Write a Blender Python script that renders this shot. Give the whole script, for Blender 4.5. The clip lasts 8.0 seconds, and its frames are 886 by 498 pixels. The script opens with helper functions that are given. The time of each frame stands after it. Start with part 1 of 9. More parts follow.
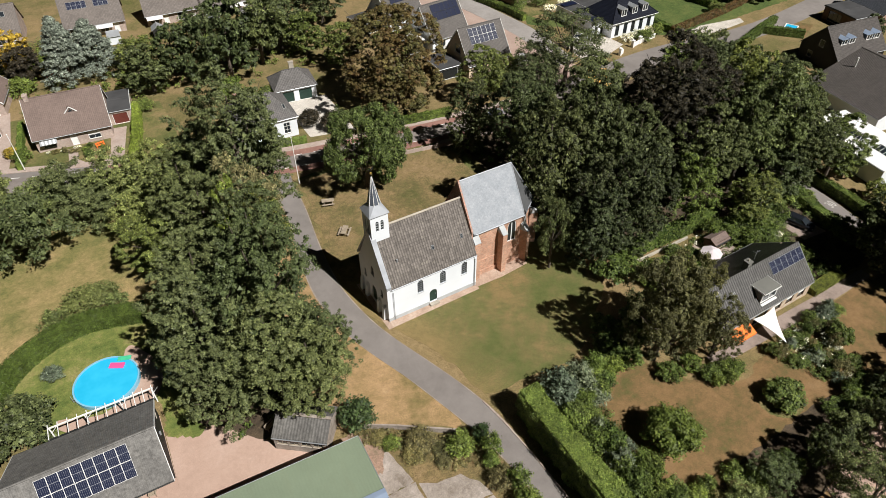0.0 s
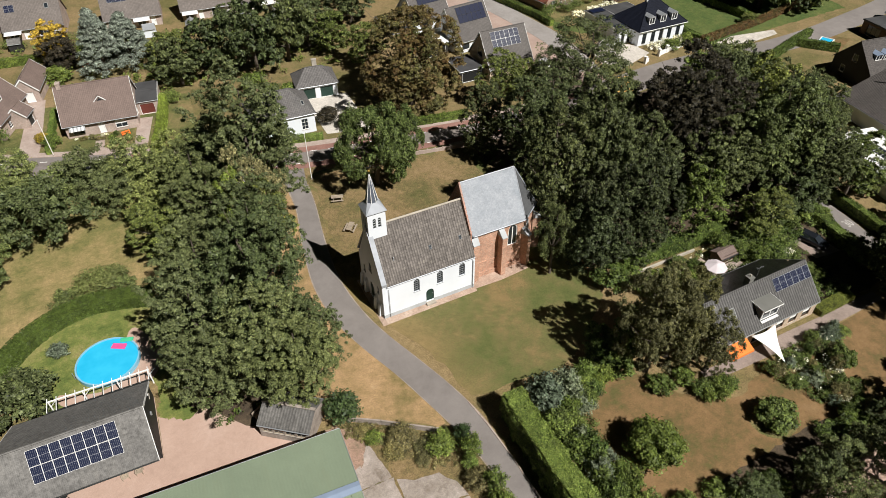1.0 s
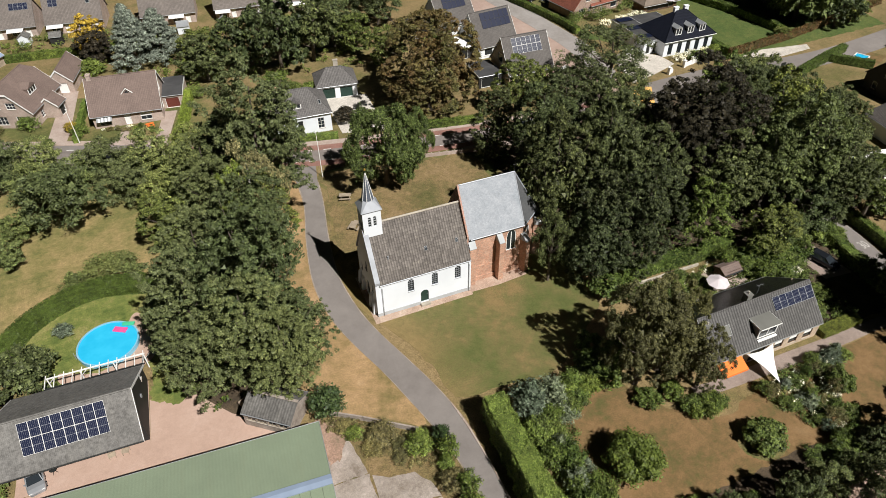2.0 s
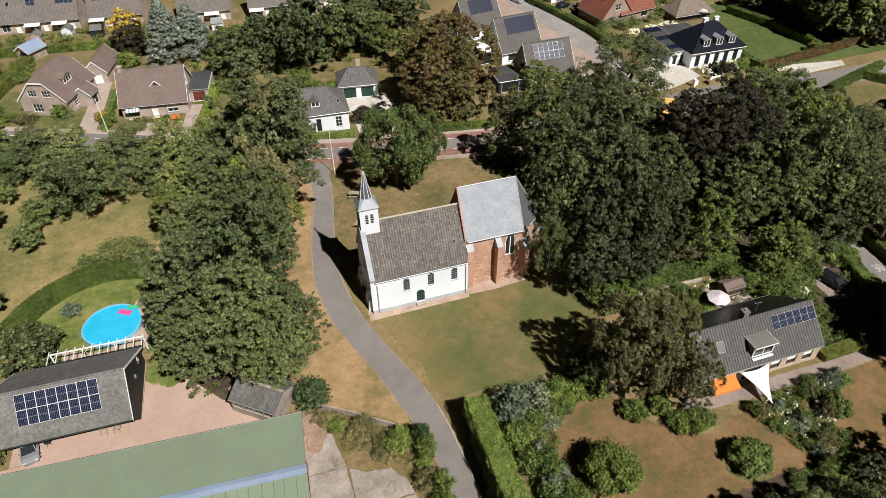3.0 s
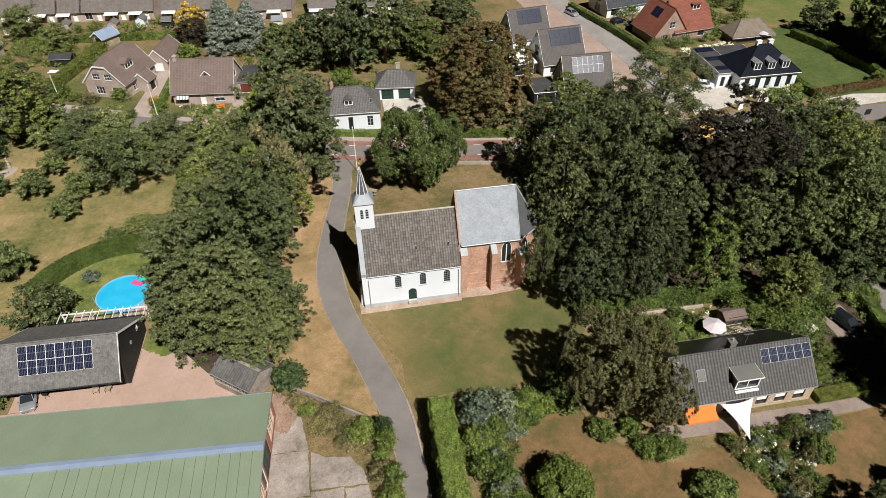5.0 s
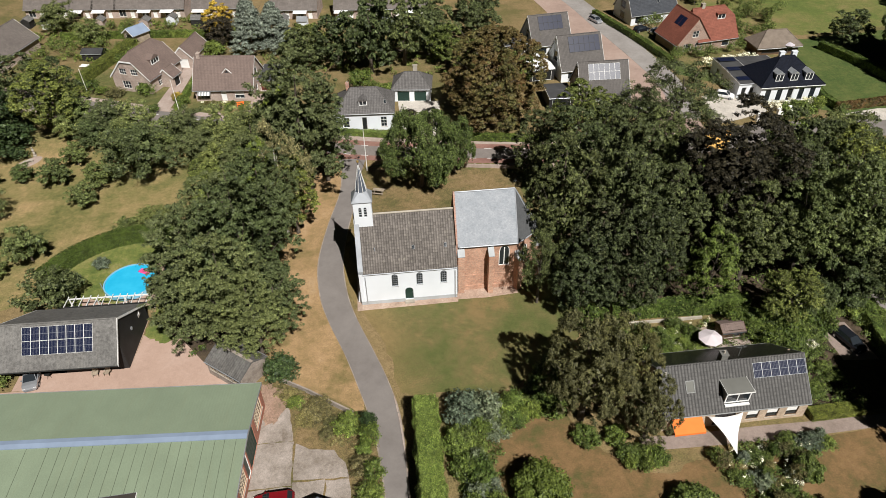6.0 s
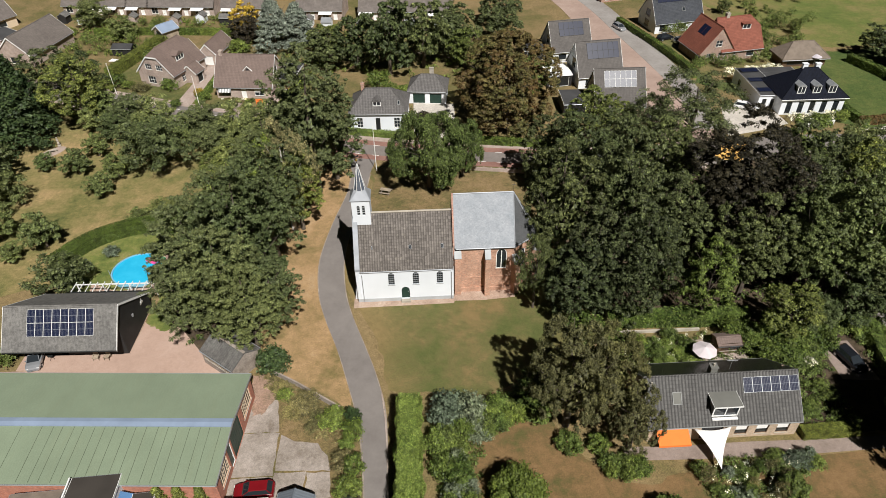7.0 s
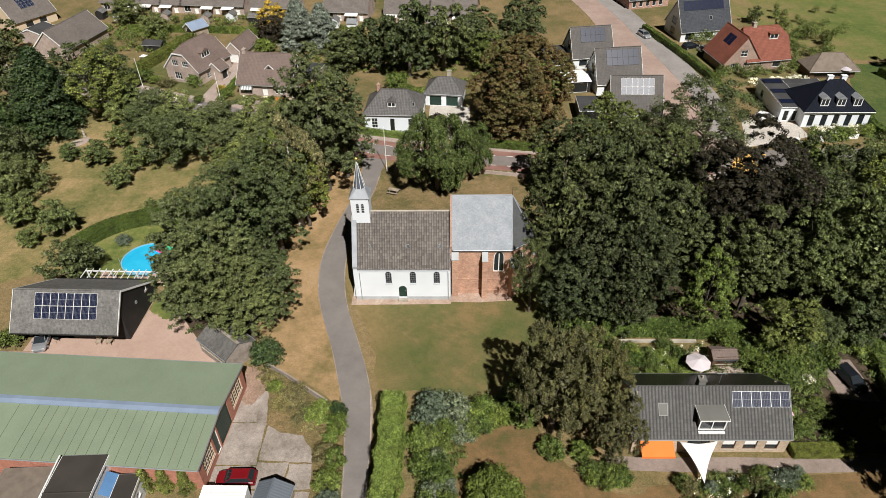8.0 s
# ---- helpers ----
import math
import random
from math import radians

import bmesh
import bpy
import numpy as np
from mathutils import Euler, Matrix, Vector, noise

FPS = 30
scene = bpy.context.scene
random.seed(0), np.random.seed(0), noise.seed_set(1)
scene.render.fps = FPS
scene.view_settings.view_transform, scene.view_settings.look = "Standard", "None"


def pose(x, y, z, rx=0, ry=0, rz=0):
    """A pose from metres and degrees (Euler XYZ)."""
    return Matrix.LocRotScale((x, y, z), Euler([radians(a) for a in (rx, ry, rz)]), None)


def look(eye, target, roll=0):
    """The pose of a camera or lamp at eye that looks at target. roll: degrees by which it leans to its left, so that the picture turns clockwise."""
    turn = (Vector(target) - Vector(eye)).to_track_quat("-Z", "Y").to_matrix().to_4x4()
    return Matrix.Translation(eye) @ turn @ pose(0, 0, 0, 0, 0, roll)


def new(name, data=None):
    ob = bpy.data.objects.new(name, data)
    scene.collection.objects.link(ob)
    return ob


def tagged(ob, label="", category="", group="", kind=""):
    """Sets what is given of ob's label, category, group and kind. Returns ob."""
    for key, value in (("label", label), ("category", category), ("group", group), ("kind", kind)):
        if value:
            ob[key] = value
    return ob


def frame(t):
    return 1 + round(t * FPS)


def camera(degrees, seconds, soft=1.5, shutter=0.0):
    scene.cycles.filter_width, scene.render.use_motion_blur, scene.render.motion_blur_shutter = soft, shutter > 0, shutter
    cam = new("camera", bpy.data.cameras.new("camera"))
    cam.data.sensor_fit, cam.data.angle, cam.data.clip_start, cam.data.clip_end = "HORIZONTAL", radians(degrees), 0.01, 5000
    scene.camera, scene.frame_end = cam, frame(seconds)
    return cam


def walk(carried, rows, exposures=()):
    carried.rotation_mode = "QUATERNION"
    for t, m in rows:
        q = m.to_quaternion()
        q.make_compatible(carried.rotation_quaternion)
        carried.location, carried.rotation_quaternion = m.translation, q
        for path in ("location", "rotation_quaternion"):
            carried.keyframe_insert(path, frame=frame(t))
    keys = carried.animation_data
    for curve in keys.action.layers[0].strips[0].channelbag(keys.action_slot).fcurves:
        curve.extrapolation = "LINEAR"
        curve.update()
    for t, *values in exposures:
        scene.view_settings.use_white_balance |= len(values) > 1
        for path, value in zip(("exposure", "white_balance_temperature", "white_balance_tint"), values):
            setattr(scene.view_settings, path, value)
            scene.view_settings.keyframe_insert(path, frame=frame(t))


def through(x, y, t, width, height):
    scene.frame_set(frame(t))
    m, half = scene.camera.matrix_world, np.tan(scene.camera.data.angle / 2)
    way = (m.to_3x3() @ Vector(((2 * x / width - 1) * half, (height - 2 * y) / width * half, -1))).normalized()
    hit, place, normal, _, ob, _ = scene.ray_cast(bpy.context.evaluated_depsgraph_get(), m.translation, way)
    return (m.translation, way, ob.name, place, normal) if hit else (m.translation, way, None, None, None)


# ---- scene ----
cam = camera(68.4, 8.0, soft=0.8)
PATH = [
    (0, (-22.339, -51.814, 62.455), (-21.586, -50.527, 61.122), -0.6),
    (0.5, (-20.271, -53.326, 62.507), (-19.568, -52.008, 61.178), -0.7),
    (1, (-18.262, -54.733, 62.564), (-17.606, -53.387, 61.238), -0.7),
    (1.5, (-15.988, -56.129, 62.482), (-15.381, -54.754, 61.163), -0.8),
    (3, (-8.863, -59.966, 62.366), (-8.415, -58.514, 61.066), -0.9),
    (3.5, (-6.418, -61.017, 62.336), (-6.024, -59.545, 61.041), -0.9),
    (4, (-3.955, -61.99, 62.299), (-3.616, -60.5, 61.009), -0.9),
    (4.5, (-1.598, -62.921, 62.236), (-1.31, -61.414, 60.953), -1.0),
    (6, (4.986, -65.117, 61.987), (5.132, -63.573, 60.724), -1.1),
    (6.5, (7.238, -65.643, 61.887), (7.336, -64.09, 60.631), -1.2),
    (7, (9.489, -66.087, 61.862), (9.54, -64.528, 60.611), -1.1),
    (7.5, (11.896, -66.442, 61.811), (11.895, -64.877, 60.565), -1.2),
    (8, (14.264, -66.75, 61.735), (14.213, -65.182, 60.495), -1.2),
]
walk(cam, [(t, look(eye, target, roll)) for t, eye, target, roll in PATH], [(0, 0.42), (4, 0.34), (8, 0.28)])

# ---- light ----
SUN_AZ, SUN_EL = 160.0, 50.0
world = bpy.data.worlds.new("sky")
scene.world = world
world.use_nodes = True
wn = world.node_tree.nodes
sky = wn.new("ShaderNodeTexSky")
sky.sky_type = "NISHITA"
sky.sun_disc = False
sky.sun_elevation, sky.sun_rotation = radians(SUN_EL), radians(SUN_AZ)
sky.air_density, sky.dust_density = 0.02, 0.0
wn["Background"].inputs["Strength"].default_value = 0.05
world.node_tree.links.new(sky.outputs["Color"], wn["Background"].inputs["Color"])
sun_data = bpy.data.lights.new("sun", "SUN")
sun_data.energy, sun_data.angle, sun_data.color = 5.0, radians(0.5), (1.0, 0.965, 0.915)
sun = new("sun", sun_data)
sun_way = Vector((math.sin(radians(SUN_AZ)) * math.cos(radians(SUN_EL)), math.cos(radians(SUN_AZ)) * math.cos(radians(SUN_EL)), math.sin(radians(SUN_EL))))
sun.matrix_world = look(sun_way * 200, (0, 0, 0))


# ---- materials ----
def rgb(c):
    return (*c, 1.0)


class Nodes:
    """A small builder of node materials."""

    def __init__(self, name):
        self.mat = bpy.data.materials.new(name)
        self.mat.use_nodes = True
        self.tree = self.mat.node_tree
        self.bsdf = self.tree.nodes["Principled BSDF"]
        self.bsdf.inputs["Specular IOR Level"].default_value = 0.3

    def add(self, kind, **sets):
        node = self.tree.nodes.new(kind)
        for key, value in sets.items():
            node.inputs[key.replace("_", " ")].default_value = value
        return node

    def link(self, a, b):
        self.tree.links.new(a, b)

    def coords(self, which="Object"):
        if which == "World":
            return self.add("ShaderNodeNewGeometry").outputs["Position"]
        return self.add("ShaderNodeTexCoord").outputs[which]

    def noise(self, scale, detail=3.0, rough=0.6, where=None, stretch=None):
        where = where or self.coords("World")
        if stretch:
            mp = self.add("ShaderNodeMapping")
            mp.inputs["Scale"].default_value = stretch
            self.link(where, mp.inputs["Vector"])
            where = mp.outputs["Vector"]
        n = self.add("ShaderNodeTexNoise", Scale=scale, Detail=detail, Roughness=rough)
        self.link(where, n.inputs["Vector"])
        return n.outputs["Fac"]

    def ramp(self, fac, stops):
        r = self.add("ShaderNodeValToRGB")
        while len(r.color_ramp.elements) < len(stops):
            r.color_ramp.elements.new(0.5)
        for e, (at, c) in zip(r.color_ramp.elements, stops):
            e.position = at
            e.color = rgb(c) if not isinstance(c, (int, float)) else (c, c, c, 1)
        self.link(fac, r.inputs["Fac"])
        return r.outputs["Color"]

    def mix(self, fac, a, b, blend="MIX"):
        m = self.tree.nodes.new("ShaderNodeMix")
        m.data_type, m.blend_type = "RGBA", blend
        for value, slot in ((fac, m.inputs[0]), (a, m.inputs[6]), (b, m.inputs[7])):
            if isinstance(value, bpy.types.NodeSocket):
                self.link(value, slot)
            elif isinstance(value, (int, float)):
                slot.default_value = value
            else:
                slot.default_value = rgb(value)
        return m.outputs[2]

    def math(self, op, a, b=0.0):
        m = self.tree.nodes.new("ShaderNodeMath")
        m.operation = op
        for value, slot in ((a, m.inputs[0]), (b, m.inputs[1])):
            if isinstance(value, (int, float)):
                slot.default_value = value
            else:
                self.link(value, slot)
        return m.outputs[0]

    def bump(self, height, strength=0.4, distance=0.05):
        b = self.add("ShaderNodeBump", Strength=strength, Distance=distance)
        self.link(height, b.inputs["Height"])
        self.link(b.outputs["Normal"], self.bsdf.inputs["Normal"])

    def done(self, color, rough=0.8, metal=0.0):
        if isinstance(color, bpy.types.NodeSocket):
            self.link(color, self.bsdf.inputs["Base Color"])
        else:
            self.bsdf.inputs["Base Color"].default_value = rgb(color)
        if isinstance(rough, bpy.types.NodeSocket):
            self.link(rough, self.bsdf.inputs["Roughness"])
        else:
            self.bsdf.inputs["Roughness"].default_value = rough
        self.bsdf.inputs["Metallic"].default_value = metal
        return self.mat


def shade(c, k):
    return tuple(min(1.0, v * k) for v in c)


def plain(name, c, rough=0.6, metal=0.0, vary=0.12, scale=1.5):
    """Paint, metal, plastic or cloth with faint dirt at two scales."""
    n = Nodes(name)
    big, fine = n.noise(scale * 0.35, 2), n.noise(scale * 6, 4)
    a = n.ramp(big, [(0.3, shade(c, 1 - vary)), (0.7, shade(c, 1 + vary * 0.6))])
    col = n.mix(n.math("MULTIPLY", fine, vary), a, shade(c, 0.6))
    n.bump(fine, 0.1, 0.01)
    return n.done(col, rough, metal)


def earth(name, tones, scale, fine_scale=6.0, relief=0.5, worn=None):
    """Ground with patches: tones from dark to light over a soft noise, and fine grain."""
    n = Nodes(name)
    big, mid, fine = n.noise(scale, 4, 0.55), n.noise(scale * 5, 4, 0.65), n.noise(fine_scale, 5, 0.75)
    f = n.math("ADD", n.math("MULTIPLY", big, 0.62), n.math("MULTIPLY", mid, 0.38))
    col = n.ramp(f, [(0.36 + 0.28 * k / max(1, len(tones) - 1), t) for k, t in enumerate(tones)])
    if worn:
        sep = n.add("ShaderNodeSeparateXYZ")
        n.link(n.coords("World"), sep.inputs[0])
        away = n.math("ADD", n.math("ADD", sep.outputs[0], n.math("MULTIPLY", sep.outputs[1], 0.13)), n.math("MULTIPLY", n.noise(0.22, 5, 0.65), 13.0))
        col = n.mix(n.ramp(n.math("DIVIDE", away, 20.0), [(0.30, 0.85), (0.66, 0.0)]), col, n.ramp(mid, [(0.35, worn), (0.65, shade(worn, 1.3))]))
    grain = n.mix(1.0, n.ramp(fine, [(0.32, 1 - 0.9 * relief), (0.68, 1 + 0.64 * relief)]), n.ramp(n.noise(fine_scale * 0.25, 4, 0.7), [(0.35, 1 - 0.36 * relief), (0.65, 1 + 0.3 * relief)]), "MULTIPLY")
    col = n.mix(1.0, col, grain, "MULTIPLY")
    n.bump(fine, relief, 0.08)
    return n.done(col, 0.95)


def tiles(name, c, across=0.25, course=0.33, vary=0.35, rough=0.8, moss=None, joint=0.45, relief=0.8, rolls=0.0):
    """Roof tiles in courses over the metric UV: rolls with trough shade painted in, course shadows, tile by tile tones
    and lichen.
    """
    n = Nodes(name)
    uv = n.coords("UV")
    b = n.add("ShaderNodeTexBrick", Scale=1.0, Mortar_Size=0.018, Mortar_Smooth=0.6, Brick_Width=across, Row_Height=course, Bias=0.0)
    b.offset = 0.0
    b.inputs["Color1"].default_value, b.inputs["Color2"].default_value, b.inputs["Mortar"].default_value = rgb(shade(c, 1 - vary)), rgb(shade(c, 1 + vary)), rgb(shade(c, joint))
    n.link(uv, b.inputs["Vector"])
    big = n.noise(0.35, 4, 0.6)
    fine = n.noise(9.0, 4, 0.7)
    col = n.mix(1.0, b.outputs["Color"], n.ramp(big, [(0.3, 0.88), (0.7, 1.1)]), "MULTIPLY")
    col = n.mix(1.0, col, n.ramp(fine, [(0.3, 0.8), (0.7, 1.18)]), "MULTIPLY")
    if moss:
        spots = n.ramp(n.noise(2.2, 5, 0.75), [(0.55, 0.0), (0.72, 0.7)])
        col = n.mix(spots, col, moss)
    sep = n.add("ShaderNodeSeparateXYZ")
    n.link(uv, sep.inputs[0])
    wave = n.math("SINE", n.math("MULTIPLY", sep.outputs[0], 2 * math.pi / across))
    # rolls: shade of the troughs between rolls, multiplied into the tile colour
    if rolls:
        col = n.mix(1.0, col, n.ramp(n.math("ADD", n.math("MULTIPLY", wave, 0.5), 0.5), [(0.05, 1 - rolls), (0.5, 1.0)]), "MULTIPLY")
    saw = n.math("FRACT", n.math("DIVIDE", sep.outputs[1], course))
    n.bump(n.math("ADD", n.math("MULTIPLY", wave, 0.5), n.math("MULTIPLY", saw, -0.6)), relief, 0.05)
    return n.done(col, rough)


def slates(name, c):
    """Small slates: fine courses, soft weather stains and pale lichen flecks."""
    n = Nodes(name)
    uv = n.coords("UV")
    b = n.add("ShaderNodeTexBrick", Scale=1.0, Mortar_Size=0.006, Mortar_Smooth=0.8, Brick_Width=0.22, Row_Height=0.16, Bias=0.0)
    b.inputs["Color1"].default_value, b.inputs["Color2"].default_value, b.inputs["Mortar"].default_value = rgb(shade(c, 0.93)), rgb(shade(c, 1.07)), rgb(shade(c, 0.8))
    n.link(uv, b.inputs["Vector"])
    col = n.mix(1.0, b.outputs["Color"], n.ramp(n.noise(0.6, 5, 0.65), [(0.3, (0.8, 0.82, 0.82)), (0.7, (1.12, 1.1, 1.08))]), "MULTIPLY")
    col = n.mix(1.0, col, n.ramp(n.noise(4.0, 5, 0.75), [(0.3, 0.86), (0.7, 1.12)]), "MULTIPLY")
    col = n.mix(n.ramp(n.noise(1.6, 5, 0.8), [(0.66, 0.0), (0.74, 0.35)]), col, shade(c, 0.55))
    n.bump(b.outputs["Fac"], -0.15, 0.01)
    return n.done(col, 0.6)


def sheet(name, c, pitch=0.2, rough=0.5, vary=0.15, stain=(0.25, 0.24, 0.2), metal=0.0, depth=0.04, lichen=0.0):
    """Corrugated or ribbed sheet over the metric UV, with run-down stains."""
    n = Nodes(name)
    uv = n.coords("UV")
    sep = n.add("ShaderNodeSeparateXYZ")
    n.link(uv, sep.inputs[0])
    wave = n.math("SINE", n.math("MULTIPLY", sep.outputs[0], 2 * math.pi / pitch))
    big = n.noise(0.25, 4, 0.6)
    runs = n.noise(1.2, 4, 0.7, uv, (1.0, 0.12, 1.0))
    col = n.ramp(big, [(0.3, shade(c, 1 - vary)), (0.7, shade(c, 1 + vary))])
    col = n.mix(n.ramp(runs, [(0.5, 0.0), (0.8, 0.45)]), col, stain)
    col = n.mix(1.0, col, n.ramp(n.noise(12.0, 4), [(0.3, 0.88), (0.7, 1.1)]), "MULTIPLY")
    if lichen:
        col = n.mix(1.0, col, n.ramp(n.noise(2.2, 6, 0.8), [(0.36, 1 - lichen), (0.64, 1 + lichen)]), "MULTIPLY")
    n.bump(wave, 0.7, depth)
    return n.done(col, rough, metal)


def bricks(name, c, mortar=(0.42, 0.38, 0.33), vary=0.3, w=0.22, h=0.065, stain=0.25, gap=0.012):
    n = Nodes(name)
    uv = n.coords("UV")
    b = n.add("ShaderNodeTexBrick", Scale=1.0, Mortar_Size=gap, Mortar_Smooth=0.3, Brick_Width=w, Row_Height=h, Bias=0.0)
    b.inputs["Color1"].default_value, b.inputs["Color2"].default_value, b.inputs["Mortar"].default_value = rgb(shade(c, 1 - vary)), rgb(shade(c, 1 + vary)), rgb(mortar)
    n.link(uv, b.inputs["Vector"])
    big, mid = n.noise(0.5, 4, 0.6), n.noise(3.0, 5, 0.7)
    col = n.mix(1.0, b.outputs["Color"], n.ramp(big, [(0.3, 1 - stain), (0.7, 1 + stain * 0.6)]), "MULTIPLY")
    col = n.mix(1.0, col, n.ramp(mid, [(0.3, 0.8), (0.7, 1.18)]), "MULTIPLY")
    n.bump(b.outputs["Fac"], -0.3, 0.01)
    return n.done(col, 0.9)


def tint(c):
    return c[0] * 1.36, c[1] * 1.3, c[2] * 1.22


def leafy(name, dark, light, odd=None, odd_share=0.12, through=0.08, odd_scale=0.7, mottle=1.0):
    """Foliage: tones leaf by leaf and tree by tree, some light passing through."""
    n = Nodes(name)
    geo = n.add("ShaderNodeNewGeometry")
    info = n.add("ShaderNodeObjectInfo")
    col = n.ramp(geo.outputs["Random Per Island"], [(0.0, tint(dark)), (1.0, tint(light))])
    patch = n.noise(0.45, 3, 0.6)
    col = n.mix(1.0, col, n.ramp(patch, [(0.3, 0.75), (0.7, 1.25)]), "MULTIPLY")
    col = n.mix(1.0, col, n.ramp(n.noise(1.7, 2, 0.6), [(0.36, 1 - 0.45 * mottle), (0.64, 1 + 0.42 * mottle)]), "MULTIPLY")
    col = n.mix(1.0, col, n.ramp(n.noise(6.5, 3, 0.65), [(0.34, 1 - 0.52 * mottle), (0.5, 1.0), (0.66, 1 + 0.6 * mottle)]), "MULTIPLY")
    col = n.mix(1.0, col, n.ramp(info.outputs["Random"], [(0.0, (0.72, 0.8, 0.74)), (0.5, (1.0, 1.0, 1.0)), (1.0, (1.22, 1.2, 1.02))]), "MULTIPLY")
    if odd:
        spots = n.ramp(n.noise(odd_scale, 4, 0.7), [(0.62 - odd_share, 0.0), (0.72, 0.8)])
        col = n.mix(spots, col, odd)
    n.done(col, 0.55)
    n.bsdf.inputs["Specular IOR Level"].default_value = 0.25
    t = n.add("ShaderNodeBsdfTranslucent")
    n.link(n.mix(1.0, col, (1.3, 1.4, 0.6), "MULTIPLY"), t.inputs["Color"])
    m = n.add("ShaderNodeMixShader", Fac=through)
    n.link(n.bsdf.outputs[0], m.inputs[1])
    n.link(t.outputs[0], m.inputs[2])
    n.link(m.outputs[0], n.tree.nodes["Material Output"].inputs["Surface"])
    return n.mat


